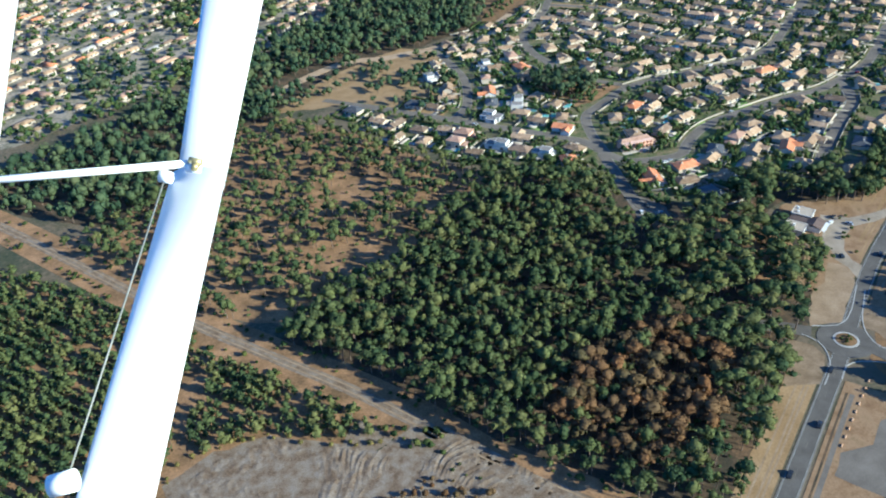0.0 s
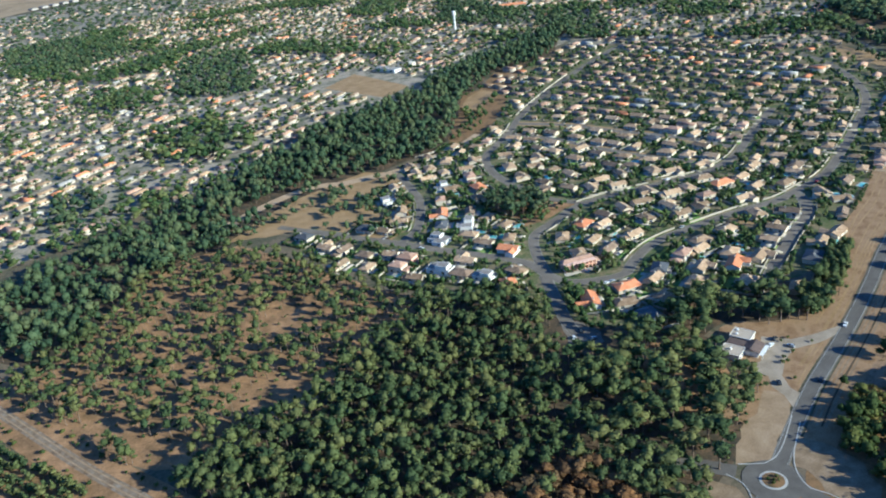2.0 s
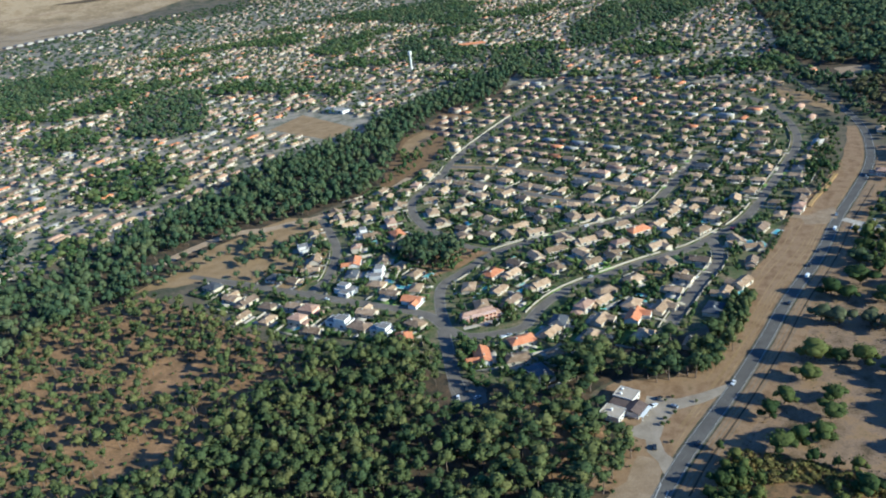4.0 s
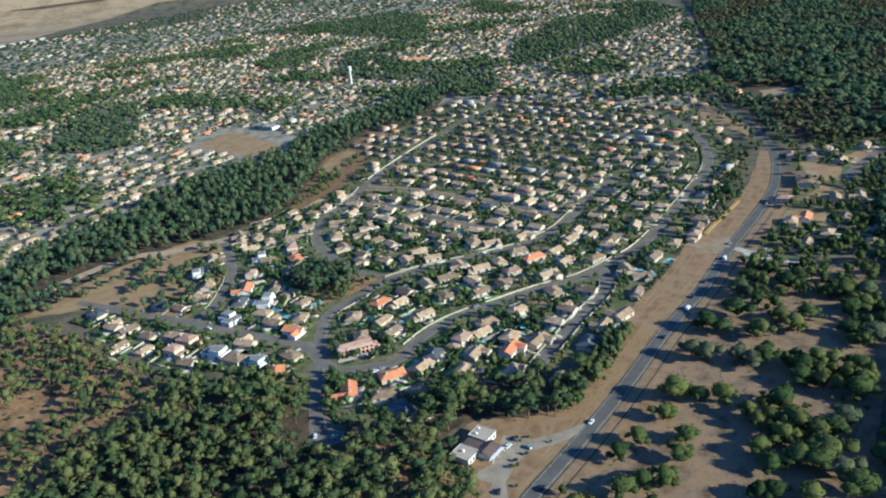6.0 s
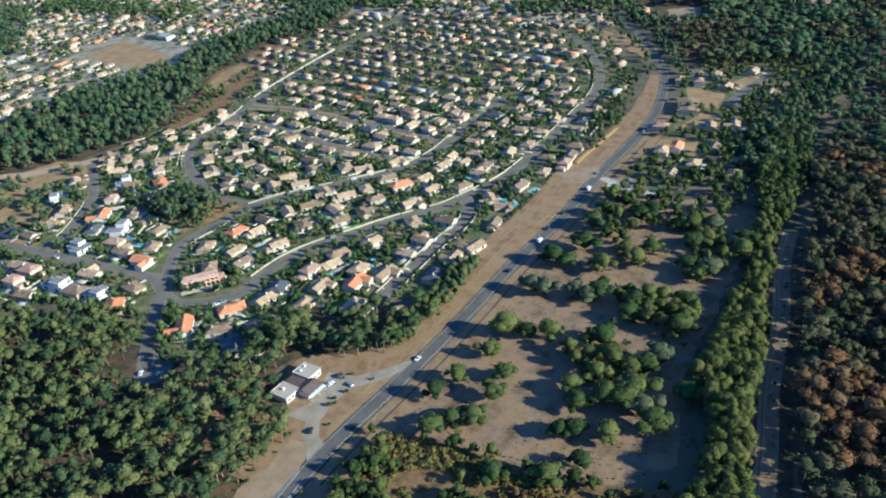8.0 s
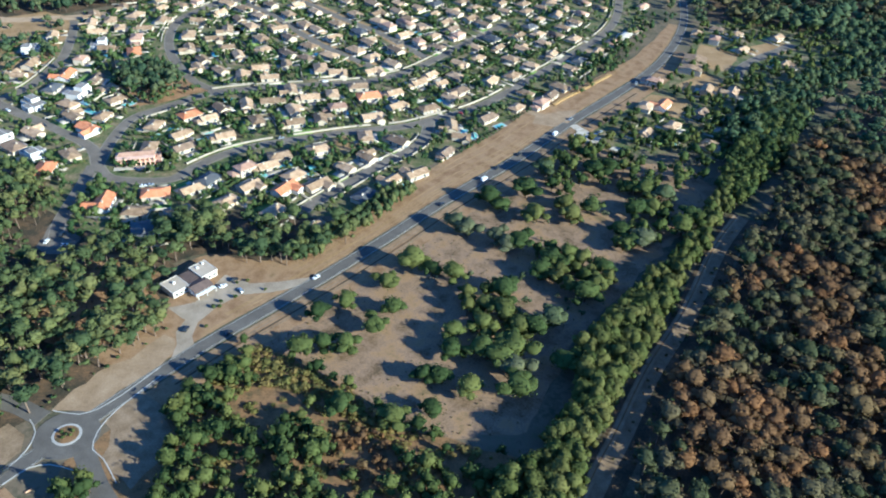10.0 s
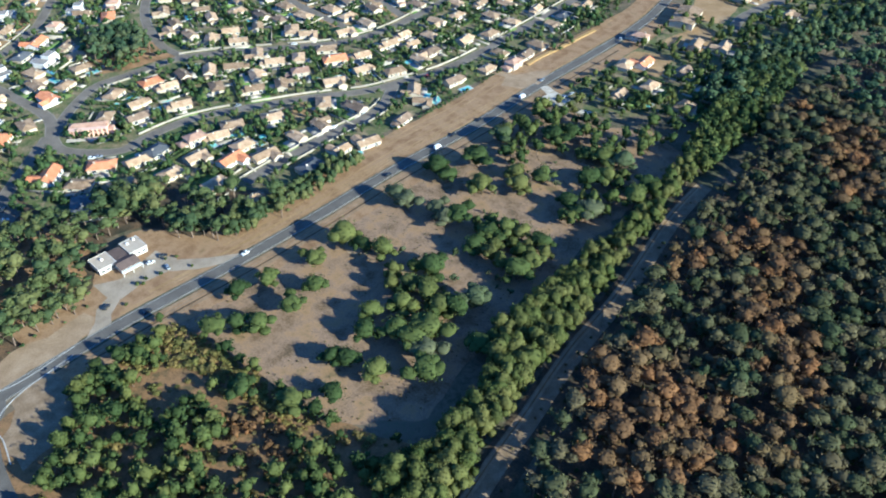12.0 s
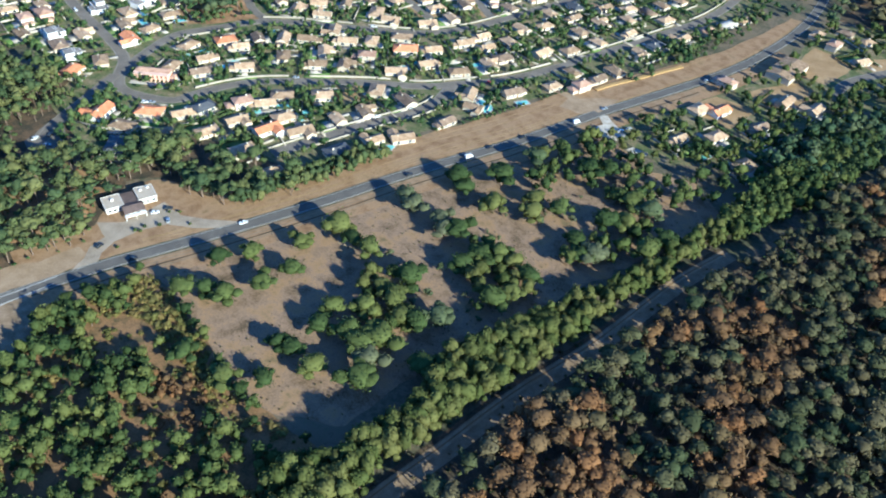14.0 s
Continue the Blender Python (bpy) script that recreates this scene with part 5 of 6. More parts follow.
# plantation in rows
a = radians(-42)
R = np.array([[math.cos(a), -math.sin(a)], [math.sin(a), math.cos(a)]])
q = np.array(PLANS["plantation"], float) @ R
U, V = np.meshgrid(np.arange(q[:, 0].min(), q[:, 0].max(), 4.4), np.arange(q[:, 1].min(), q[:, 1].max(), 5.4))
P = (np.stack([U.ravel(), V.ravel()], 1) + rng.normal(0, 0.5, (U.size, 2))) @ R.T
P = P[inside(PLANS["plantation"], P) & (rng.random(len(P)) < 0.86)]
P = P[free(P, 6)]
dens = np.array([noise.noise((x * 0.02, y * 0.02, 6.0)) for x, y in P])
P = P[dens > -0.42]
wood("pine_plantation", P, rng.uniform(4.8, 8.8, len(P)), SHAPES["young"], M["pine"], "rows of young green pines on brown ground", wide=1.45)
# the forest beyond the track
P = spots(PLANS["right_wood"], 8.3, 0.95)
P = P[away(P, RAIL) > 11.5]
near = (P[:, 0] < 700) & (P[:, 1] < 480)
tone = np.array([noise.noise((x * 0.016, y * 0.016, 12.0)) for x, y in P]) + rng.normal(0, 0.12, len(P))
core_zone = inside([(452, 182), (478, 226), (510, 270), (534, 316), (570, 335), (604, 326), (580, 262), (566, 214), (530, 184)], P)
brown = (tone + np.where(core_zone, 0.34, -0.28)) > 0.12
dull = ~brown & (tone > -0.32)
H = rng.uniform(11.5, 17.5, len(P))
close = (P[:, 0] < 520) & (P[:, 1] < 250) & (P[:, 1] > 165)
for i in np.nonzero(close & brown)[0]:
    plant(browns, P[i], H[i], 1.62)
for i in np.nonzero(close & ~brown)[0]:
    plant(dulls, P[i], H[i], 1.6)
wood("brown_forest", P[near & brown & ~close], H[near & brown & ~close], SHAPES["pine_thin"], M["pine_brown"], "scorched brown pine forest", wide=1.62)
wood("dull_forest", P[near & dull & ~close], H[near & dull & ~close], SHAPES["pine_thin"], M["pine_dull"], "olive and brown pines of the forest", wide=1.6)
wood("green_forest", P[near & ~brown & ~dull & ~close], H[near & ~brown & ~dull & ~close], SHAPES["pine"], M["pine_dull"], "olive green pines of the forest", wide=1.5)
far = ~near & (rng.random(len(P)) < 0.62)
wood("back_forest", P[far], H[far], SHAPES["pine_mid"], M["pine_far"], "dark mixed pine forest", wide=1.7)
finish(pines)
finish(browns)
finish(dulls)
P = spots(PLANS["far_wood"], 14.5, 0.95)
P = P[~inside([(795, 945), (850, 930), (810, 860), (770, 880)], P) & ~inside([(1034, 989), (1178, 1037), (1005, 836), (964, 865)], P) & (away(P, MAIN) > 12)]
tone = np.array([noise.noise((x * 0.006, y * 0.006, 21.0)) for x, y in P]) + rng.normal(0, 0.12, len(P)) > 0.08
wood("far_forest", P[~tone], rng.uniform(12, 18, (~tone).sum()), SHAPES["far"], M["pine_far"], "wide dark forest in the distance", wide=1.5, trunks=False)
wood("far_forest", P[tone], rng.uniform(10, 15, tone.sum()), SHAPES["far"], M["pine_dull"], "olive and brown stretches of the far forest", wide=1.45, trunks=False)
# added shrubs that stand in for the deep shade between the pines
for key, zone in (("right_wood", (700, 480)), ("dense", (400, 500)), ("sparse", (400, 500))):
    P = spots(PLANS[key], 6.0 if key != "sparse" else 9.0, 0.8)
    P = P[free(P, 7) & clear(P, 9, 7, 15) & (P[:, 0] < zone[0]) & (P[:, 1] < zone[1])]
    wood("understorey", P, rng.uniform(0.9, 2.6, len(P)), [oak_shape(180 + i, 12, 0.22, 4, 0, 0, 1.2) for i in range(3)], M["garden"], "low shrubs added to darken the gaps under the pines", "shrubs", 1.3, False)
# broad hedge of trees along the forest track
P = spots(PLANS["rail_hedge"], 5.0, 0.97)
P = P[free(P, 5.0)]
low = P[:, 1] < 395
wood("tree_hedge", P[low], np.where(P[low][:, 1] < 300, rng.uniform(12.5, 17, low.sum()), rng.uniform(10, 14, low.sum())), SHAPES["oak"][:4], M["bright"], "tall bright green broadleaf hedge along the track", wide=0.78)
wood("tree_hedge", P[~low], rng.uniform(9, 14, (~low).sum()), SHAPES["oak_mid"], M["oak"], "dark green broadleaf trees along the track")
P = np.vstack([RAIL + sides(RAIL) * k + rng.normal(0, 0.8, RAIL.shape) for k in (-10.8, -7.4, -4.2, 3.6)])
P = P[rng.random(len(P)) < 0.33]
wood("track_bushes", P, rng.uniform(0.6, 2.2, len(P)), SHAPES["small"], M["pine_dull"], "low dull scrub beside the forest track", "bush", 1.7, False)
# trees round the gravel drive
P = np.array([(494, 474), (501, 470), (508, 474), (521, 474), (524, 480), (516, 462), (528, 453), (536, 458), (513, 466), (505, 464)]) + rng.normal(0, 0.8, (10, 2))
wood("drive_trees", P, rng.uniform(4.5, 9, 10), SHAPES["oak"], M["bright"], "green broadleaf trees round the gravel drive")
# trees of the heath, each standing apart
HEATH_WEST = [(323, 303), (336, 311), (359, 305), (357, 325), (349, 293), (315, 280), (325, 282), (335, 281), (368, 258), (375, 257), (387, 249), (369, 238), (407, 246), (383, 273), (385, 285),
    (372, 340), (381, 333), (392, 327), (404, 303), (411, 296), (417, 286), (424, 284), (396, 272), (403, 265), (409, 273), (410, 258), (415, 313), (422, 362), (424, 352), (433, 354)]
HEATH_EAST = [(406, 367), (400, 375), (438, 329), (447, 337), (455, 341), (463, 336), (456, 307), (465, 315), (472, 328), (448, 406), (447, 379), (424, 401), (429, 391), (468, 392), (468, 378),
    (479, 446), (493, 459), (465, 430), (497, 426), (508, 432), (513, 408), (522, 404), (531, 398), (492, 362), (496, 350), (508, 382), (519, 382), (483, 386), (502, 352), (530, 363)]
oaks = single_trees("oak_tree", SHAPES["oak"], M["oak"], "round dark green oak standing on dry heath", "trees of the heath")
limes = single_trees("bright_tree", SHAPES["oak"][2:5], M["bright"], "yellow-green broadleaf tree standing on dry heath", "trees of the heath")
greys = single_trees("willow_tree", SHAPES["oak"][4:], M["olive"], "grey-green feathery tree standing on dry heath", "trees of the heath")
for i, p in enumerate(HEATH_WEST + HEATH_EAST + [(538, 373), (433, 289), (434, 261), (412, 270), (399, 288), (354, 235), (332, 243)]):
    small = p[0] < 390 and p[1] < 330
    bank = greys if i in (27, 28, 30, 31, 25, 47, 52, 58, 61) else limes if i in (18, 19, 20, 35, 40, 43, 44) else oaks
    plant(bank, p, rng.uniform(9.5, 11.5) if small else rng.uniform(10, 14), 1.5)
for bank in (oaks, limes, greys):
    finish(bank)
P = np.vstack([spots([(435, 350), (448, 354), (462, 344), (474, 328), (473, 311), (455, 302), (440, 315)], 8.5, 0.85), spots([(395, 316), (407, 320), (421, 298), (422, 282), (409, 264), (394, 268)], 8.5, 0.85),
               spots([(478, 340), (500, 372), (540, 402), (532, 368), (500, 340)], 9, 0.75)])
half = rng.random(len(P)) < 0.5
wood("heath_thicket", P[half], rng.uniform(6.5, 12, half.sum()), SHAPES["oak"], M["oak"], "thicket of green broadleaf trees on the heath")
wood("heath_thicket", P[~half], rng.uniform(6.5, 12, (~half).sum()), SHAPES["oak"], M["bright"], "yellow-green broadleaf trees of the heath thicket")
P = spots([(395, 262), (400, 330), (440, 372), (480, 420), (520, 420), (540, 390), (500, 350), (455, 300), (415, 250)], 11, 0.5)
wood("heath_shrubs", P, rng.uniform(2.5, 6.5, len(P)), SHAPES["oak_mid"], M["olive"], "grey-green shrubs on the dry heath", "shrubs")
P = spots([(440, 430), (466, 440), (500, 470), (540, 452), (600, 460), (610, 470), (562, 410), (530, 400), (490, 415), (470, 400)], 9.0, 0.72)
P = P[clear(P, 10, 7, 20) & ~inside([(492, 472), (515, 450), (548, 425), (562, 445), (534, 466), (526, 490), (492, 500)], P)]
wood("heath_thicket", P, rng.uniform(8, 14, len(P)), SHAPES["oak_mid"], M["oak"], "dark green trees between heath and gardens")
P = spots(PLANS["road_side"], 7.8, 0.72)
P = P[clear(P, 10, 7, 15)]
for yard in YARDS:
    P = P[~inside(yard, P)]
P = P[~inside([(492, 472), (515, 450), (548, 425), (562, 445), (534, 466), (526, 490), (492, 500)], P)]
wood("roadside_trees", P, rng.uniform(5, 11, len(P)), SHAPES["oak_mid"], M["oak"], "dark garden trees by the main road")
P = spots([(531, 480), (545, 466), (575, 455), (592, 468), (575, 486), (552, 480), (540, 496)], 6.5, 0.85)
P = P[clear(P, 8, 7, 15)]
wood("roadside_trees", P, rng.uniform(5, 9, len(P)), SHAPES["oak_mid"], M["oak"], "dark trees beside the gravel drive")
P = spots([(690, 512), (640, 452), (600, 470), (640, 520), (700, 560), (780, 610), (800, 690), (900, 700), (800, 592)], 8, 0.9)
wood("forest_edge", P, rng.uniform(9, 14, len(P)), SHAPES["oak_mid"], M["pine_far"], "dark green trees at the edge of the forest")
P = spots([(640, 700), (655, 720), (668, 745), (690, 830), (708, 900), (740, 980), (780, 900), (730, 800), (705, 740), (690, 700)], 9, 0.8)
P = P[away(P, MAIN) > 9]
wood("road_end_trees", P, rng.uniform(7, 13, len(P)), SHAPES["oak_mid"], M["pine_far"], "dark trees closing over the end of the road")
P = spots(PLANS["orchard"], 4.2, 0.75)
P = P[clear(P, 0, 6, 20) & (np.array([noise.noise((x * 0.05, y * 0.05, 15.0)) for x, y in P]) > -0.1)]
wood("heather", P, rng.uniform(0.25, 0.8, len(P)), SHAPES["tiny"], M["pine_dull"], "low brown heather tufts on the heath", "heather", 1.9, False)
# bracken and scrub at the near corner of the heath
P = spots(PLANS["scrub"], 3.2, 0.95)
P = P[clear(P, 0, 6, 21) & (np.linalg.norm(P - (223, 240), axis=1) > 24) & ~inside([(234, 247), (247, 264), (260, 255), (265, 240), (263, 222), (262, 184), (240, 200), (238, 232)], P)]
t = np.array([noise.noise((x * 0.03, y * 0.03, 4.0)) for x, y in P])
edge = P[:, 1] - 0.8 * (300 - P[:, 0]) > 262
patchy = np.array([noise.noise((x * 0.12, y * 0.12, 8.0)) for x, y in P]) > -0.15
belt = away(P, smooth_line([(284, 286), (297, 277), (310, 267), (324, 254), (338, 241), (354, 228)])) < 8
fern = (belt | inside([(258, 266), (292, 285), (300, 262), (276, 248)], P) | (rng.random(len(P)) < 0.28)) & patchy
B = spots([(283, 292), (299, 286), (312, 275), (326, 261), (339, 247), (352, 236), (364, 227), (356, 221), (342, 231), (326, 246), (310, 258), (292, 270), (281, 281)], 2.3, 0.95)
wood("bracken", B[clear(B, 0, 6, 16)], rng.uniform(0.7, 1.9, clear(B, 0, 6, 16).sum()), [oak_shape(195 + i, 40, 0.14, 6, 0, 0, 1.2) for i in range(5)], M["bracken"], "dense band of yellow-green bracken along the heath", "scrub", 1.9, False)
wood("bracken", P[fern], rng.uniform(0.7, 2.8, fern.sum()), [oak_shape(190 + i, 46, 0.13, 6, 0, 0, 1.2) for i in range(5)], M["bracken"], "rusty and yellow bracken scrub", "scrub", 2.2, False)
rest = ~belt & (rng.random(len(P)) < np.where(t < 0.3, 0.28, 0.13)) & ~inside([(322, 232), (337, 235), (350, 228), (354, 210), (345, 203), (328, 211)], P) & ~inside([(285, 252), (303, 266), (314, 250), (302, 230), (292, 236)], P)
wood("scrub_trees", P[rest], rng.uniform(5.5, 11.5, rest.sum()), SHAPES["oak_near"], M["oak"], "dark green scrub oaks by the road")
RUST = [(322, 232), (337, 235), (350, 228), (354, 210), (345, 203), (328, 211)]
P = spots(RUST, 3.4, 0.85)
wood("rusty_scrub", P, rng.uniform(2.2, 5.0, len(P)), SHAPES["bush"], M["pine_brown"], "withered rusty brown scrub", "scrub", 1.0)
P = np.array([(290, 288), (283, 276), (284, 268), (275, 266), (270, 260), (279, 256), (268, 250), (262, 247), (269, 241), (274, 248), (290, 280), (285, 262)]) + rng.normal(0, 1.2, (12, 2))
wood("scrub_trees", P, rng.uniform(6, 10, 12), SHAPES["oak"], M["oak"], "dark green oaks beside the bare earth")
P = np.vstack([TRACK + sides(TRACK) * k + rng.normal(0, 1.3, TRACK.shape) for k in (-9.5, -7.2, 8.5)])
P = P[rng.random(len(P)) < 0.38]
wood("track_bushes", P, rng.uniform(1.2, 3.2, len(P)), SHAPES["bush"], M["oak"], "low bushes along the dirt track", "bush", 1.4, False)
P = spots([(-12, 200), (20, 214), (46, 200), (60, 175), (10, 170)], 4.2, 0.75)
wood("dry_scrub", P, rng.uniform(1.5, 4, len(P)), SHAPES["bush"], M["pine_brown"], "low rusty scrub on scraped earth", "scrub", 1.1)
edge_line = smooth_line([(-85, 239), (-74, 248), (-60, 252), (-46, 253), (-34, 248), (-20, 243), (-6, 240), (4, 236)], 2.2)
P = edge_line + rng.normal(0, 1.1, edge_line.shape)
P = P[rng.random(len(P)) < 0.6]
wood("dry_scrub", P, rng.uniform(1.0, 3.0, len(P)), SHAPES["bush"], M["bracken"], "rusty scrub along the edge of the scraped earth", "scrub", 1.2)
P = spots([(20, 238), (34, 236), (30, 226), (16, 230)], 5, 0.8)
wood("track_bushes", P, rng.uniform(3, 5, len(P)), SHAPES["bush"], M["oak"], "green bushes beside the dirt track", "bush", 1.1)
P = spots([(516, 548), (530, 552), (560, 586), (600, 636), (640, 702), (650, 730), (630, 728), (600, 680), (556, 622), (530, 580)], 7.5, 0.75)
P = P[clear(P, 8, 8, 17)]
wood("verge_trees", P, rng.uniform(5, 10, len(P)), SHAPES["oak_mid"], M["garden"], "dark trees between the verge and the houses")
# row of trees behind the stub street
row = smooth_line([(314, 349), (328, 357), (342, 370), (362, 394), (379, 414)], 3.6)
P = np.vstack([row + sides(row) * k + rng.normal(0, 0.9, row.shape) for k in (0.0, 5.0, 9.5)])
P = P[clear(P, 8.5, 7, 14)]
wood("tree_row", P, rng.uniform(7, 10.5, len(P)), SHAPES["oak"], M["pine"], "row of dense green trees hiding the houses", wide=0.75)
# garden trees and hedges
P = spots(PLANS["estate"], 5.7, 0.68)
P = P[clear(P, 9.2, 6.0, 30)]
for q in (UPPER_P, OUTER_P):
    for h in q:
        P = P[np.linalg.norm(P - h, axis=1) > 8.0]
near = P[:, 1] < 640
thin = near | (rng.random(len(P)) < 0.6)
P, near = P[thin], near[thin]
wood("garden_trees", P[near], rng.uniform(3, 8, near.sum()), SHAPES["oak_mid"], M["garden"], "small garden trees and shrubs between houses", wide=0.95)
wood("garden_trees", P[~near], rng.uniform(3, 7.5, (~near).sum()), SHAPES["small"], M["garden"], "small garden trees and shrubs between houses", wide=1.1)
P = spots([(186, 766), (197, 800), (219, 868), (238, 940), (264, 966), (276, 925), (254, 872), (222, 796)], 7.5, 0.62)
P = P[clear(P, 8, 6, 10) & ~inside([(219, 885), (238, 935), (262, 960), (272, 935), (250, 893), (234, 868)], P)]
wood("garden_trees", P, rng.uniform(5, 10, len(P)), SHAPES["oak_mid"], M["garden"], "trees between the wooded belt and the street")
P = spots([(180, 560), (178, 592), (200, 603), (214, 590), (232, 566), (214, 548), (198, 545)], 7.0, 0.9)
wood("copse", P[clear(P, 8, 6, 10)], rng.uniform(11, 15, clear(P, 8, 6, 10).sum()), SHAPES["pine"], M["pine_far"], "copse of dark pines between the streets", wide=1.6)
P = spots([(191, 384), (199, 392), (203, 402), (200, 432), (197, 446), (192, 440), (190, 410)], 6, 0.85)
P = P[clear(P, 7, 5, 10)]
wood("copse", P, rng.uniform(6, 10, len(P)), SHAPES["oak_mid"], M["garden"], "dark trees beside the turning place", wide=1.0)
P = spots([(172, 440), (180, 425), (178, 395), (172, 385), (165, 400), (160, 430)], 6, 0.9)
wood("copse", P, rng.uniform(7, 11, len(P)), SHAPES["pine"], M["pine"], "green pines beside the side street", wide=1.2)
P = spots(PLANS["meadow"], 9, 0.6)
P = P[np.array([noise.noise((x * 0.04, y * 0.04, 5.0)) for x, y in P]) > -0.16]
P = P[clear(P, 9, 7, 10) & (away(P, PATH) > 8)]
wood("meadow_trees", P, rng.uniform(6, 11, len(P)), SHAPES["oak_mid"], M["pine_far"], "scattered round trees on the dry meadow", wide=1.1)
P = spots(TOWN, 12.0, 0.62)
patch = np.array([noise.noise((x * 0.0065, y * 0.0065, 3.0)) for x, y in P])
ok = ~inside(PITCH, P)
P, patch = P[ok], patch[ok]
wood("town_trees", P, np.where(patch < -0.15, rng.uniform(9, 14, len(P)), rng.uniform(4, 9, len(P))), SHAPES["tiny"], M["garden"], "dark trees scattered between town houses", wide=1.4, trunks=False)
P = spots(TOWN, 11.6, 0.68)
patch = np.array([noise.noise((x * 0.0065, y * 0.0065, 3.0)) for x, y in P])
P = P[((patch + rng.normal(0, 0.09, len(P)) < -0.40) | in_grove(P)) & ~inside(PITCH, P)]
wood("town_park_trees", P, rng.uniform(9, 14, len(P)), SHAPES["far"], M["pine_far"], "dense dark groves inside the town", wide=1.2, trunks=False)
P = spots(FARTOWN, 27, 0.75)
wood("far_town_trees", P, rng.uniform(7, 13, len(P)), SHAPES["tiny"], M["pine_far"], "dark tree cover of the far town", wide=1.9, trunks=False)

# ---- gardens of the near houses ----


def quads(name, rects, material, z, high, label, category):
    """Low boxes (x, y, half length, half depth, turn), as one covering."""
    V, F, T = [], [], []
    for k, (x, y, l, d, a) in enumerate(rects):
        c, s = math.cos(a), math.sin(a)
        for zz in (z - 0.1, z + high):
            for u, v in ((-l, -d), (l, -d), (l, d), (-l, d)):
                V.append((x + u * c - v * s, y + u * s + v * c, zz))
        o = 8 * k
        for f in ((4, 5, 6), (4, 6, 7), (0, 1, 5), (0, 5, 4), (1, 2, 6), (1, 6, 5), (2, 3, 7), (2, 7, 6), (3, 0, 4), (3, 4, 7)):
            F.append([o + i for i in f])
        T += [random.random()] * 8
    return tagged(new(name, arrays(name, np.array(V), np.array(F), [material], T)), label, category, kind="stuff")


lawns, patios, drives, hedges, fences = [], [], [], [], []
for p, a in zip(HOMES, TURNS):
    c, s = math.cos(a), math.sin(a)

    def spot(u, v):
        return p[0] + u * c - v * s, p[1] + u * s + v * c
    if away(np.array(p), MAIN)[0] < 46:
        continue
    w = rng.random()
    if w < 0.9:
        lawns.append((*spot(rng.uniform(-2, 2), 9.5), rng.uniform(7, 10), rng.uniform(4, 5.5), a))
    patios.append((*spot(rng.uniform(-3, 3), 6.0), rng.uniform(3.5, 7), rng.uniform(2, 3.2), a))
    drives.append((*spot(rng.uniform(3, 6), -7.5), 1.8, 3.5, a))
    for u, v, l, d in ((-12.6, 2, 0.14, 11), (12.6, 2, 0.14, 11), (0, 15.2, 12, 0.14), (-5, -10.5, 5, 0.14)):
        if rng.random() < 0.5:
            q = np.array(spot(u, v))
            if min(away(q, line)[0] for line in ROADS) > 6.5 and away(q, MAIN)[0] > 36 and min(np.linalg.norm(HOMES - q, axis=1)) > 8.5:
                fences.append((*q, l, d, a))
    for u, v, l, d in ((-11.5, 3, 0.7, 10), (0, 14, 11, 0.7), (11.5, 3, 0.6, 9)):
        if rng.random() < 0.85:
            q = np.array(spot(u, v))
            if min(away(q, line)[0] for line in ROADS) > max(l, d) * 0.5 + 4 and away(q, MAIN)[0] > 34 and min(np.linalg.norm(HOMES - q, axis=1)) > 9:
                hedges.append((*q, l, d, a))
quads("garden_lawn", lawns, M["lawn"], 0.07, 0.02, "green watered lawns behind the houses", "lawn")
quads("patio", patios, M["patio"], 0.07, 0.08, "pale paved terraces beside the houses", "terrace")
quads("plot_walls", fences, M["garden_wall"], 0.06, 1.35, "low pale walls between the plots", "wall")
quads("driveway", drives, M["patio"], 0.07, 0.05, "pale gravel driveways of the houses", "driveway")
P = []
for x, y, l, d, a in hedges:
    n = int(max(l, d) * 2 / 1.5)
    for i in range(n):
        t = (i / max(n - 1, 1) - 0.5) * 2
        u, v = (t * l, 0) if l > d else (0, t * d)
        P.append((x + u * math.cos(a) - v * math.sin(a), y + u * math.sin(a) + v * math.cos(a)))
edge = MAIN[(MAIN[:, 0] > 385) & (MAIN[:, 1] < 640)]
for k in (31.0, 32.6):
    for q in edge + sides(edge) * k:
        if noise.noise((q[0] * 0.06, q[1] * 0.06, 2.0)) > -0.12:
            P.append(tuple(q + rng.normal(0, 0.5, 2)))
P = np.array(P)
P = P[clear(P, 6, 4.5, 10)]
wood("garden_hedges", P, rng.uniform(1.9, 3.1, len(P)), [oak_shape(170 + i, 12, 0.22, 4, 0, 0, 1.3) for i in range(3)], M["garden"], "dark clipped hedges between the gardens", "hedge", 1.0, False)

# ---- garden walls along the streets ----


def garden_wall(line, off, high, label, mat="garden_wall"):
    bm = bmesh.new()
    high *= 0.72
    swept(bm, line, off + 0.15, off - 0.15, 0, high)
    swept(bm, line, off + 0.22, off - 0.22, high, high + 0.08)
    bmesh.ops.recalc_face_normals(bm, faces=bm.faces)
    return tagged(part("garden_wall", bm, M[mat]), label, "wall", "garden walls")


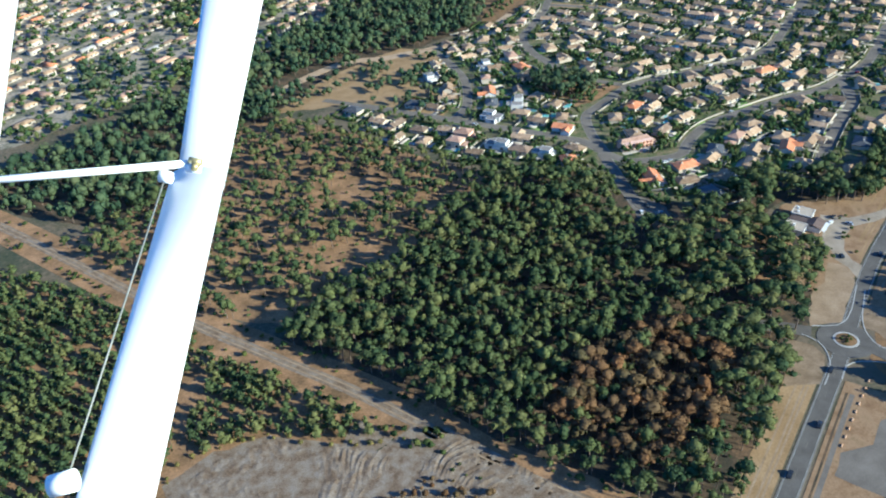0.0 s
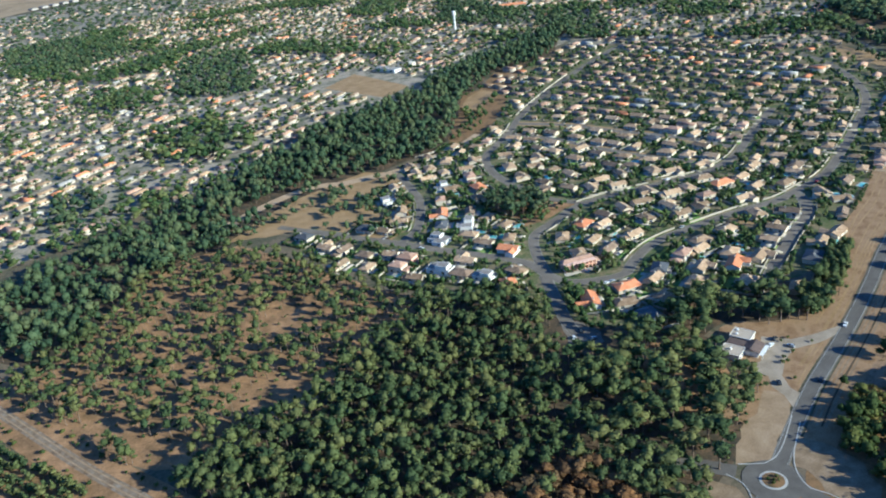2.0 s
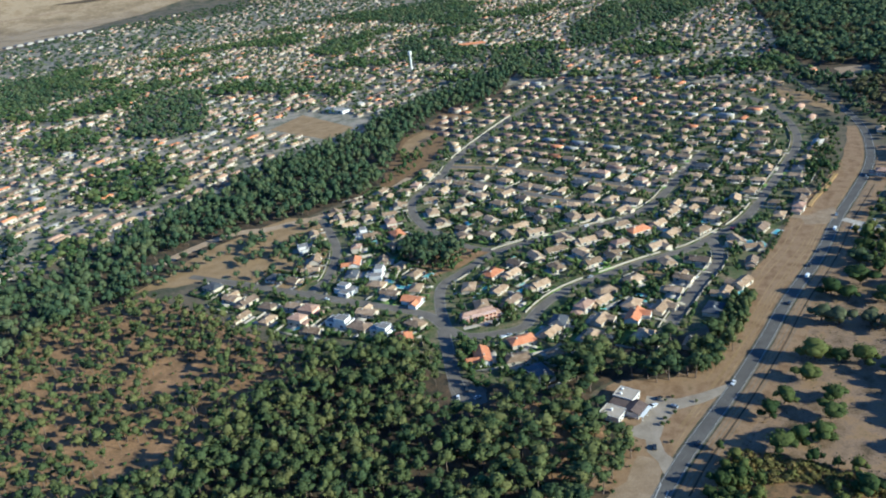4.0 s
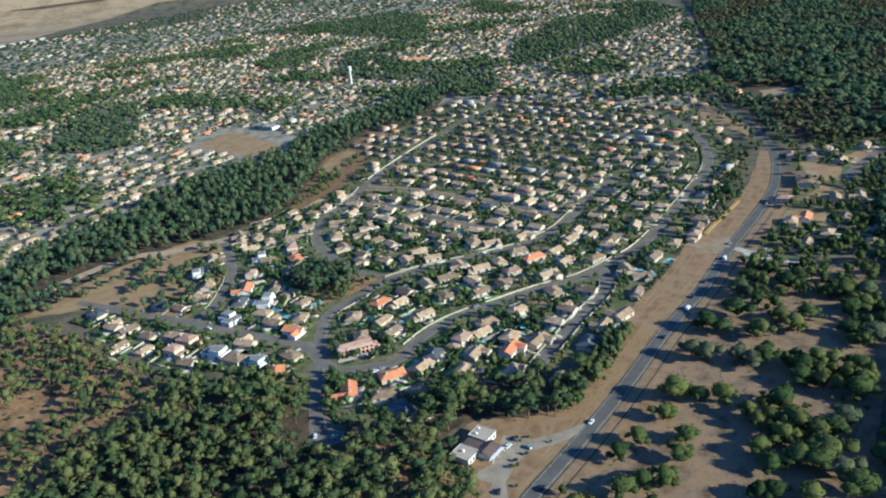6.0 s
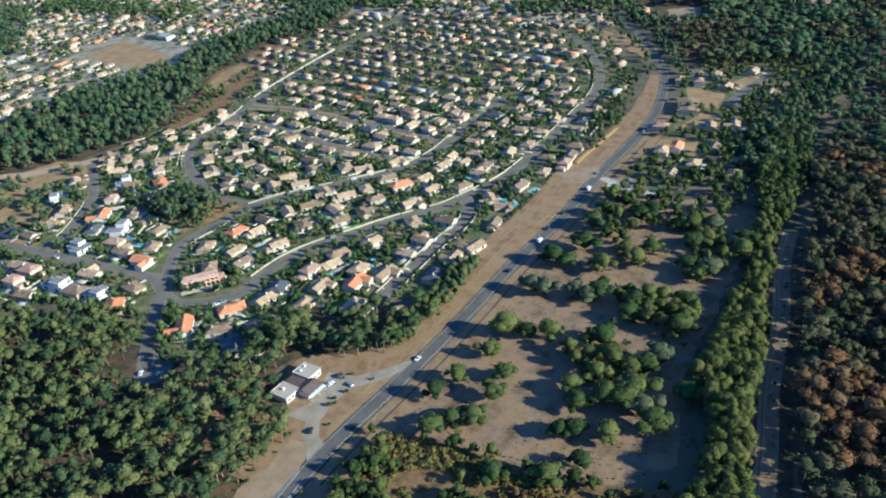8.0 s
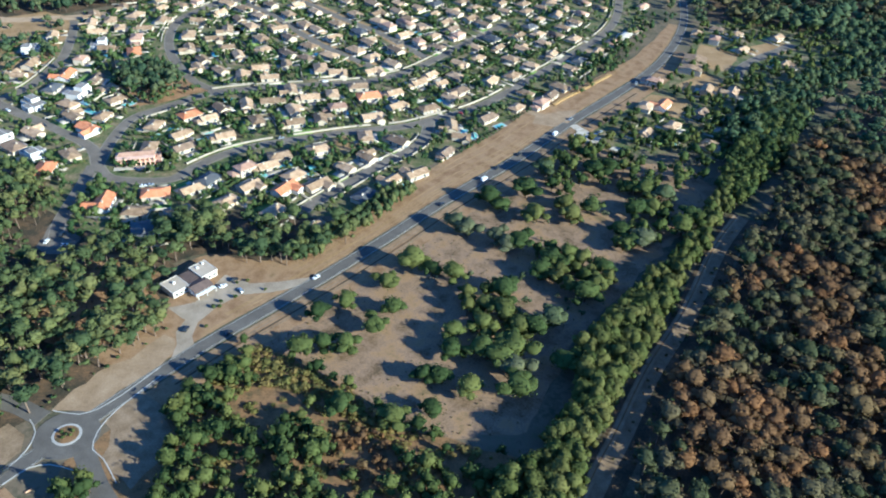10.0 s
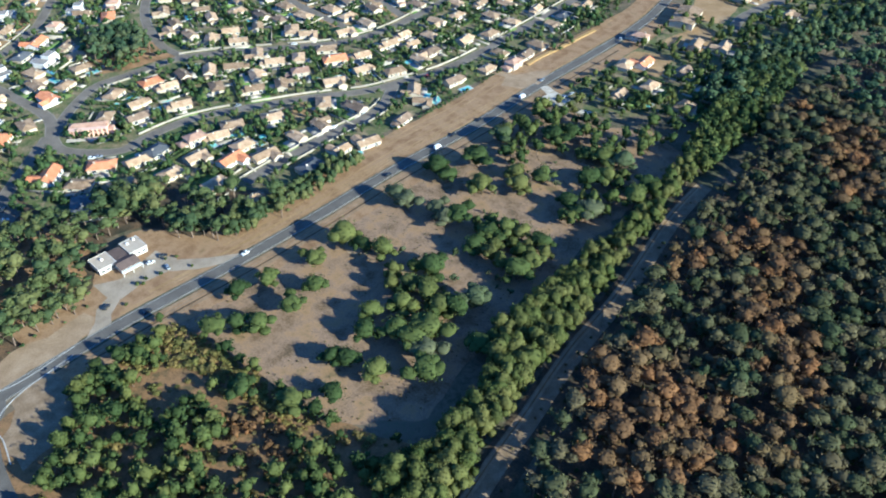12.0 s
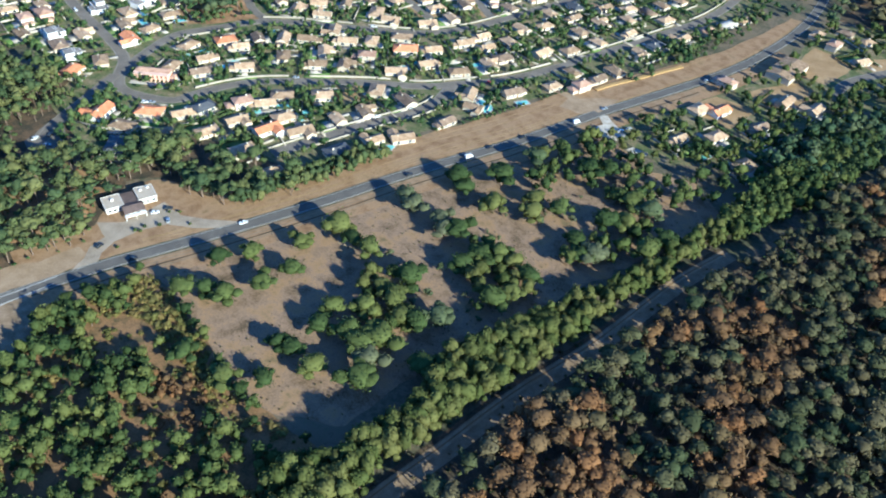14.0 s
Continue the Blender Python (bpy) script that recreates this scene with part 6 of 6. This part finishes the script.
S = STREETS
w = S["wall_street"]
for lo, hi in ((246, 300), (308, 365), (372, 420), (428, 470), (478, 560), (570, 640)):
    seg = w[(w[:, 0] > lo) & (w[:, 0] < hi) & (w[:, 1] > 444)]
    if len(seg) > 3:
        garden_wall(seg, 6.2, 1.7, "long pale rendered garden wall along the street")
w = S["middle_street"]
for lo, hi in ((250, 318), (324, 362), (366, 430)):
    garden_wall(w[(w[:, 0] > lo) & (w[:, 0] < hi)], 6.0, 1.6, "long pale rendered garden wall along the street")
garden_wall(w[(w[:, 0] > 200) & (w[:, 0] < 232) & (w[:, 1] > 500)], -6.2, 1.7, "pale rendered garden wall at the bend")
w = S["stub_street"]
garden_wall(w[(w[:, 1] < 492)], 5.4, 1.6, "pale rendered garden wall along the side street")
garden_wall(w[(w[:, 1] > 412) & (w[:, 1] < 486)], -5.4, 1.6, "pale rendered garden wall along the side street")
w = S["curved_street"]
garden_wall(w[(w[:, 1] > 655) & (w[:, 1] < 715)], 5.8, 1.6, "pale curved garden wall at the bend")
garden_wall(w[(w[:, 1] > 735) & (w[:, 1] < 800)], 5.8, 1.6, "pale garden wall along the street")
garden_wall(w[(w[:, 1] > 820) & (w[:, 1] < 960)], 5.8, 1.8, "pale garden wall along the street")
w = S["loop_street"]
garden_wall(w[(w[:, 1] > 560) & (w[:, 1] < 625)], 5.8, 1.3, "pale low wall along the street")

# ---- swimming pools ----


def pool_base(rounded):
    root = empty("swimming_pool")
    n = 20
    for name, grow, z0, z1, mat, label in (("coping", 0.9, -0.05, 0.10, "kerb", "pale stone coping"), ("water", 0.0, 0.0, 0.12, "water", "turquoise pool water")):
        bm = bmesh.new()
        if rounded:
            out = [((4.2 + 1.0 * math.cos(2 * t) + grow) * math.cos(t), (2.6 + grow) * math.sin(t)) for t in np.linspace(0, 6.2832, n, endpoint=False)]
        else:
            out = [(x * (4 + grow), y * (2 + grow)) for x, y in ((-1, -1), (1, -1), (1, 1), (-1, 1))]
        top = [bm.verts.new((x, y, z1)) for x, y in out]
        low = [bm.verts.new((x, y, z0)) for x, y in out]
        bm.faces.new(top)
        for i in range(len(out)):
            bm.faces.new((low[i], low[(i + 1) % len(out)], top[(i + 1) % len(out)], top[i]))
        part(name, bm, M[mat], root, label)
    return tagged(root, "turquoise swimming pool with pale stone coping in a garden", "pool", "garden pools")


POOLS = [(245, 516), (171, 529), (250, 486), (220, 490), (290, 440), (318, 446), (375, 424), (244, 628), (361, 556), (382, 538), (450, 500), (422, 490), (366, 522), (300, 634), (163, 624), (230, 503),
         (165, 542), (98, 494), (176, 510), (567, 470), (262, 545), (330, 625), (415, 610), (395, 540), (345, 640),
         (321, 441), (345, 433), (303, 452), (348, 523), (413, 541), (425, 484), (180, 524), (191, 541), (219, 475), (162, 690), (160, 646), (252, 497), (290, 619), (289, 588), (322, 484), (412, 676), (374, 531)]
boxy, round_ = pool_base(False), pool_base(True)
for i, p in enumerate(POOLS):
    d, a = street_turn(np.array(p, float))
    q = np.array(p, float)
    for h in HOMES:
        gap = q - h
        far = np.linalg.norm(gap)
        if far < 9.5:
            q = h + gap / (far + 1e-6) * 9.8
    if i > 1 and min(away(q[None], line)[0] for line in ROADS) < 8:
        continue
    m = Matrix.LocRotScale((q[0], q[1], 0.16), Euler((0, 0, a)), None)
    base = round_ if i % 3 == 0 else boxy
    if i in (0, 1):
        base.matrix_basis = m
    else:
        copy_thing(base, m)

# ---- clubhouse by the main road ----
club = empty("clubhouse", pose(259.5, 336, 0.1, 0, 0, 42))
for x0, x1, y0, y1, z, roof, label in ((4, 13, -5, 5.5, 3.7, "roof_pale", "white flat-roofed wing"), (-13, -4, -5.5, 5, 3.4, "roof_pale", "white flat-roofed wing"), (-3.98, 3.98, -4, 5, 3.0, "roof_brown", "low link with a dark brown roof")):
    bm = bmesh.new()
    box(bm, x0, x1, y0, y1, 0, z)
    wing = part("wing", bm, M["club_wall"], club, label)
    bm = bmesh.new()
    for a, b, c, d in ((x0 - 0.3, x1 + 0.3, y0 - 0.3, y0), (x0 - 0.3, x1 + 0.3, y1, y1 + 0.3), (x0 - 0.3, x0, y0, y1), (x1, x1 + 0.3, y0, y1)):
        box(bm, a, b, c, d, z - 0.4, z + 0.3)
    if x1 != 3.98:
        part("parapet", bm, M["club_wall"], wing, "white parapet")
    else:
        bm.free()
    bm = bmesh.new()
    box(bm, x0, x1, y0, y1, z + 0.003, z + 0.15)
    part("roof", bm, M[roof], wing, "gravel flat roof")
    for u in (0.2, 0.5, 0.8):
        window(club, x0 + (x1 - x0) * u, y0, 1.6, 1.6, 1.5, 0)
bm = bmesh.new()
gable_wall(bm, -5, 4.5, -12.5, -4.6, 3.0, 0.01)
part("hall", bm, M["club_wall"], club, "white hall facing the yard")
bm = bmesh.new()
gable_roof(bm, -5, 4.5, -12.5, -4.6, 3.1, 1.3, 0.6)
part("hall_roof", bm, M["roof_brown"], club, "dark brown pitched roof")
for x in (-3.6, -1.2, 1.2, 3.4):
    window(club, x, -12.5, 1.5, 1.5, 1.8, 0)
bm = bmesh.new()
box(bm, -5.6, 5, -15.2, -13.2, 2.35, 2.5)
for x in (-5.5, -0.4, 4.7):
    box(bm, x, x + 0.2, -15.1, -14.9, 0, 2.35)
part("porch", bm, M["frame"], club, "white entrance porch")
for x, y in ((6, 2), (10, 3), (-9, 0)):
    bm = bmesh.new()
    box(bm, x, x + 1.2, y, y + 1.0, 3.5, 4.6)
    part("roof_unit", bm, M["frame"], club, "white rooftop unit")
tagged(club, "white flat-roofed clubhouse with a dark central roof", "building")

# salmon-pink terrace house at the street corner
corner = empty("terrace_house", pose(213.5, 457, 0.1, 0, 0, 7) @ Matrix.Diagonal((0.86, 1, 0.9, 1)))
bm = bmesh.new()
box(bm, -13, 13, 0, 5.5, 0, 5.6)
for x in np.linspace(-13, 12.4, 9):
    box(bm, x, x + 0.6, -3.4, -0.01, 0, 5.4)
for z in (2.6, 5.2):
    box(bm, -13.02, 13.02, -3.6, -0.02, z, z + 0.4)
box(bm, 13, 17, -1, 5, 0, 3)
bmesh.ops.recalc_face_normals(bm, faces=bm.faces)
part("wall", bm, M["pink_wall"], corner, "salmon-pink loggia walls with piers")
bm = bmesh.new()
hip_roof(bm, -13, 13, 0.3, 5.8, 5.6, 1.5, 0.4)
hip_roof(bm, 13.6, 17, -1, 5, 3, 0.9, 0.3)
part("roof", bm, M["roof_pink"], corner, "pinkish tile roof")
for x in np.linspace(-11, 10.5, 7):
    for z in (1.3, 4.1):
        window(corner, x, 0, z, 1.4, 1.9, 0)
bm = bmesh.new()
box(bm, -15, 19, -7.5, -3.7, -0.05, 0.12)
part("terrace", bm, M["patio"], corner, "pale paved terrace")
tagged(corner, "salmon-pink terrace house with open loggias at the corner", "house")

# long workshop and large roofs beside the road
shed = empty("workshop", pose(634, 600, 0.1, 0, 0, 58))
bm = bmesh.new()
gable_wall(bm, -17, 17, -9, 9, 4.5, 1.3)
part("wall", bm, M["render_wall"], shed)
bm = bmesh.new()
gable_roof(bm, -17, 17, -9, 9, 4.5, 1.3, 0.4)
part("roof", bm, M["roof_tan"], shed, "wide tan-grey sheet roof")
bm = bmesh.new()
box(bm, -3, 1, -9.06, -8.95, 0, 3.4)
part("door", bm, M["frame"], shed, "pale sliding door")
tagged(shed, "wide low workshop with a tan-grey pitched roof", "building")
hall = empty("sports_hall", pose(168, 1148, 0.1, 0, 0, -55) @ Matrix.Diagonal((0.6, 0.75, 0.75, 1)))
bm = bmesh.new()
box(bm, -38, 30, -9, 9, 0, 6)
part("wall", bm, M["white_wall"], hall)
bm = bmesh.new()
gable_roof(bm, -38, 2, -9, 9, 6, 2.2, 0.3)
box(bm, 2.5, 30, -9.2, 9.2, 6.01, 6.5)
part("roof", bm, M["roof_grey"], hall, "pale grey sheet roof")
tagged(hall, "white sports hall with pale grey roofs by the playing field", "building")
red = empty("school_building", pose(452, 1541, 0.1, 0, 0, -10))
bm = bmesh.new()
box(bm, -30, 30, -8, 8, 0, 6)
box(bm, -30, -14, 8, 22, 0, 5)
part("wall", bm, M["render_wall"], red)
bm = bmesh.new()
hip_roof(bm, -30, 30, -8, 8, 6, 3)
hip_roof(bm, -30, -14, 8.6, 22, 5, 2.4)
part("roof", bm, M["roof_orange"], red, "bright orange tile roof")
tagged(red, "long building with a bright orange tiled roof", "building")

# water tower
tower = empty("water_tower", pose(315, 1401, 0) @ Matrix.Diagonal((0.62, 0.62, 0.66, 1)))
for name, prof, mat in (("shaft", [(3.4, 0), (2.8, 12), (2.6, 30), (3.0, 34)], "white_wall"), ("tank", [(3.0, 34), (5.2, 38), (5.4, 46), (4.8, 47.5), (0.3, 48.5)], "white_wall")):
    bm = bmesh.new()
    rows = [[bm.verts.new((r * math.cos(a), r * math.sin(a), z)) for a in np.linspace(0, 6.2832, 20, endpoint=False)] for r, z in prof]
    for r0, r1 in zip(rows[:-1], rows[1:]):
        for i in range(20):
            bm.faces.new((r0[i], r0[(i + 1) % 20], r1[(i + 1) % 20], r1[i]))
    bm.faces.new(rows[-1])
    part(name, bm, M[mat], tower, "white concrete " + name)
tagged(tower, "tall white concrete water tower over the town", "tower")

# ---- hangars at the airfield ----
hangar = empty("hangar", pose(-840, 2975, 0.15, 0, 0, 40))
bm = bmesh.new()
prism(bm, [(-12, 0), (12, 0), (12, 5), (6, 8), (-6, 8), (-12, 5)], -14, 14)
bmesh.ops.recalc_face_normals(bm, faces=bm.faces)
part("shell", bm, M["roof_flat"], hangar)
bm = bmesh.new()
box(bm, -9, 9, -14.1, -13.9, 0, 5)
part("door", bm, M["roof_grey"], hangar, "grey hangar door")
tagged(hangar, "grey-brown metal hangar at the edge of the airfield", "hangar", "airfield hangars")
for k in range(1, 9):
    copy_thing(hangar, pose(-840 + 27 * k, 2975 + 27 * k, 0.15, 0, 0, 40))

# ---- vehicles ----


def car_base(paint, label, van=False):
    root = empty("car")
    bm = bmesh.new()
    if van:
        prism(bm, [(-2.6, 0.45), (2.6, 0.45), (2.6, 1.1), (2.0, 1.35), (1.5, 2.3), (-2.6, 2.35)], -0.95, 0.95)
    else:
        prism(bm, [(-2.1, 0.35), (2.15, 0.35), (2.2, 0.75), (1.2, 0.95), (0.45, 1.0), (-1.7, 1.0), (-2.15, 0.9)], -0.87, 0.87)
    bmesh.ops.bevel(bm, geom=list(bm.edges), offset=0.08, segments=1, affect="EDGES")
    bmesh.ops.recalc_face_normals(bm, faces=bm.faces)
    part("body", bm, paint, root)
    bm = bmesh.new()
    if van:
        prism(bm, [(1.56, 1.42), (2.05, 1.38), (1.6, 2.2), (1.5, 2.2)], -0.97, 0.97)
    else:
        prism(bm, [(-1.75, 0.98), (0.75, 0.98), (0.1, 1.42), (-1.25, 1.42)], -0.78, 0.78)
    bmesh.ops.recalc_face_normals(bm, faces=bm.faces)
    part("cabin", bm, M["glass"], root, "dark glass")
    if not van:
        bm = bmesh.new()
        box(bm, -1.25, 0.1, -0.74, 0.74, 1.42, 1.48)
        part("roof_panel", bm, paint, root)
    for x in (-1.4, 1.4):
        for y in (-0.8, 0.8):
            bm = bmesh.new()
            bmesh.ops.create_cone(bm, cap_ends=True, segments=12, radius1=0.34, radius2=0.34, depth=0.22, matrix=pose(x, y, 0.34, 90, 0, 0))
            part("wheel", bm, M["tyre"], root, "black tyre")
    return tagged(root, label, "car", "cars")


PAINTS = [car_base(M["car_dark"], "dark car on the grey asphalt"), car_base(M["car_white"], "white van on the main road", True),
          car_base(M["car_silver"], "silver car on the grey asphalt"), car_base(M["car_white"], "white car parked by the street"), car_base(M["car_red"], "red car parked by the street")]
DRIVEN = [(280, 298, 0), (321, 336, 3), (391, 406, 0), (455, 458, 0), (485, 487, 1), (505, 508, 2), (574, 568, 2), (206, 223, 0), (180, 199, 0), (156, 175, 0), (424, 430, 1), (436, 441, 0)]
used = set()
for i, (x, y, k) in enumerate(DRIVEN):
    d = np.linalg.norm(MAIN - (x, y), axis=1)
    j = min(int(d.argmin()), len(MAIN) - 2)
    t = MAIN[j + 1] - MAIN[j]
    t /= np.linalg.norm(t)
    side = -1 if i % 2 else 1
    q = MAIN[j] + side * 1.75 * np.array([t[1], -t[0]])
    m = pose(q[0], q[1], 0.17, 0, 0, math.degrees(math.atan2(t[1], t[0])) + (180 if side < 0 else 0))
    if k in used:
        copy_thing(PAINTS[k], m)
    else:
        used.add(k)
        PAINTS[k].matrix_basis = m
PARKED = [(276, 331, 30, 3), (281, 336, 30, 0), (285, 327, 120, 2), (262, 300, 70, 0), (220, 202, 40, 3), (224, 200, 40, 0), (228, 199, 40, 2), (238, 198, 42, 3), (243, 203, 42, 0), (232, 190, 40, 2), (222, 429, 10, 3), (226, 430, 12, 2), (188, 381, 90, 0), (182, 375, 80, 3), (192, 371, 20, 2), (345, 436, 45, 0),
          (363, 455, 45, 3), (381, 471, 45, 2), (147, 508, -40, 0), (118, 531, -40, 3), (300, 486, 15, 2), (425, 519, 30, 4), (330, 575, 5, 3), (130, 590, 80, 0), (520, 488, 40, 2), (515, 484, 40, 3)]
for x, y, a, k in PARKED:
    m = pose(x, y, 0.17, 0, 0, a)
    if k in used:
        copy_thing(PAINTS[k], m)
    else:
        used.add(k)
        PAINTS[k].matrix_basis = m

# dark shrubs in the club yard
bush = single_trees("yard_shrub", SHAPES["bush"], M["oak"], "dark rounded shrub in the gravel yard", "yard shrubs")
for x, y in ((283, 333), (288, 334.5), (276, 319), (276, 315), (283, 322), (271, 301), (297, 327), (273, 315)):
    plant(bush, (x, y), rng.uniform(1.6, 2.6), 1.3)
finish(bush)
# shrubs on the roundabout and white markers in the lay-by
shrub = single_trees("shrub", SHAPES["bush"], M["oak"], "dark rounded shrub on the roundabout island", "roundabout shrubs")
for x, y in ((221.5, 241.5), (223.5, 240), (225.2, 239.6), (222.4, 238.6), (225.5, 241.8)):
    plant(shrub, (x, y), 1.9, 1.1)
finish(shrub)
marker = empty("marker_block")
bm = bmesh.new()
box(bm, -1.0, 1.0, -0.3, 0.3, 0, 0.45)
bmesh.ops.bevel(bm, geom=list(bm.edges), offset=0.08, segments=1, affect="EDGES")
part("block", bm, M["barrier"], marker)
tagged(marker, "orange and cream barrier block in a row on grass", "block", "verge blocks")
for k in range(9):
    x, y = 216 - 4.1 * k, 214 - 3.65 * k
    if k:
        copy_thing(marker, pose(x, y, 0.12, 0, 0, 42))
    else:
        marker.matrix_basis = pose(x, y, 0.12, 0, 0, 42)

# ---- the aircraft's own wing strut, as it hangs beside the eye at the start of the flight ----
craft = empty("wing_strut", aim(*FLIGHT[0][1:]))


def rod(name, a, b, ra, rb, material, label, flat=1.0, n=20):
    """A tapered rod with an oval section, from a to b."""
    a, b = Vector(a), Vector(b)
    ax = (b - a).normalized()
    u = (Vector((1, 0, 0)) - ax * ax.x).normalized()
    v = ax.cross(u)
    bm = bmesh.new()
    rows = [[bm.verts.new(p + (u * math.cos(t) + v * math.sin(t) * flat) * r) for t in np.linspace(0, 6.2832, n, endpoint=False)] for p, r in ((a, ra), (b, rb))]
    for i in range(n):
        f = bm.faces.new((rows[0][i], rows[0][(i + 1) % n], rows[1][(i + 1) % n], rows[1][i]))
        f.smooth = True
    bm.faces.new(rows[0][::-1])
    bm.faces.new(rows[1])
    return part(name, bm, material, craft, label)


rod("strut", (-0.558, 0.169, -1.80), (-0.516, -0.4195, -1.22), 0.062, 0.062, M["strut"], "white streamlined lower strut", 0.4, 32)
rod("strut", (-0.511, 0.673, -1.95), (-0.556, 0.140, -1.80), 0.076, 0.055, M["strut"], "white streamlined upper strut", 0.4, 32)
rod("jury_strut", (-0.560, 0.189, -1.74), (-1.040, 0.129, -1.60), 0.0088, 0.0072, M["strut"], "thin white jury strut")
rod("bracket", (-0.566, 0.178, -1.73), (-0.532, 0.176, -1.73), 0.010, 0.010, M["strut"], "white bracket at the strut joint", 0.6, 12)
rod("bolt", (-0.556, 0.196, -1.725), (-0.530, 0.188, -1.725), 0.007, 0.009, M["brass"], "yellow bolted fitting", 1.0, 10)
rod("nut", (-0.545, 0.180, -1.715), (-0.534, 0.176, -1.715), 0.011, 0.008, M["brass"], "yellow nut", 1.0, 6)
rod("ball_joint", (-0.624, 0.163, -1.74), (-0.598, 0.156, -1.74), 0.016, 0.013, M["strut"], "white ball joint", 1.0, 14)
rod("pulley", (-0.607, -0.368, -1.22), (-0.570, -0.358, -1.22), 0.018, 0.018, M["strut"], "white cable pulley", 1.0, 18)
rod("cable", (-0.617, 0.149, -1.74), (-0.597, -0.367, -1.25), 0.0022, 0.0018, M["cable"], "thin grey control cable", 1.0, 6)
rod("rear_strut", (-1.114, 0.719, -2.0), (-1.075, 0.143, -1.8), 0.045, 0.045, M["strut"], "second white strut", 0.5)
tagged(craft, "white aircraft wing strut with a thin jury strut and cable", "strut")
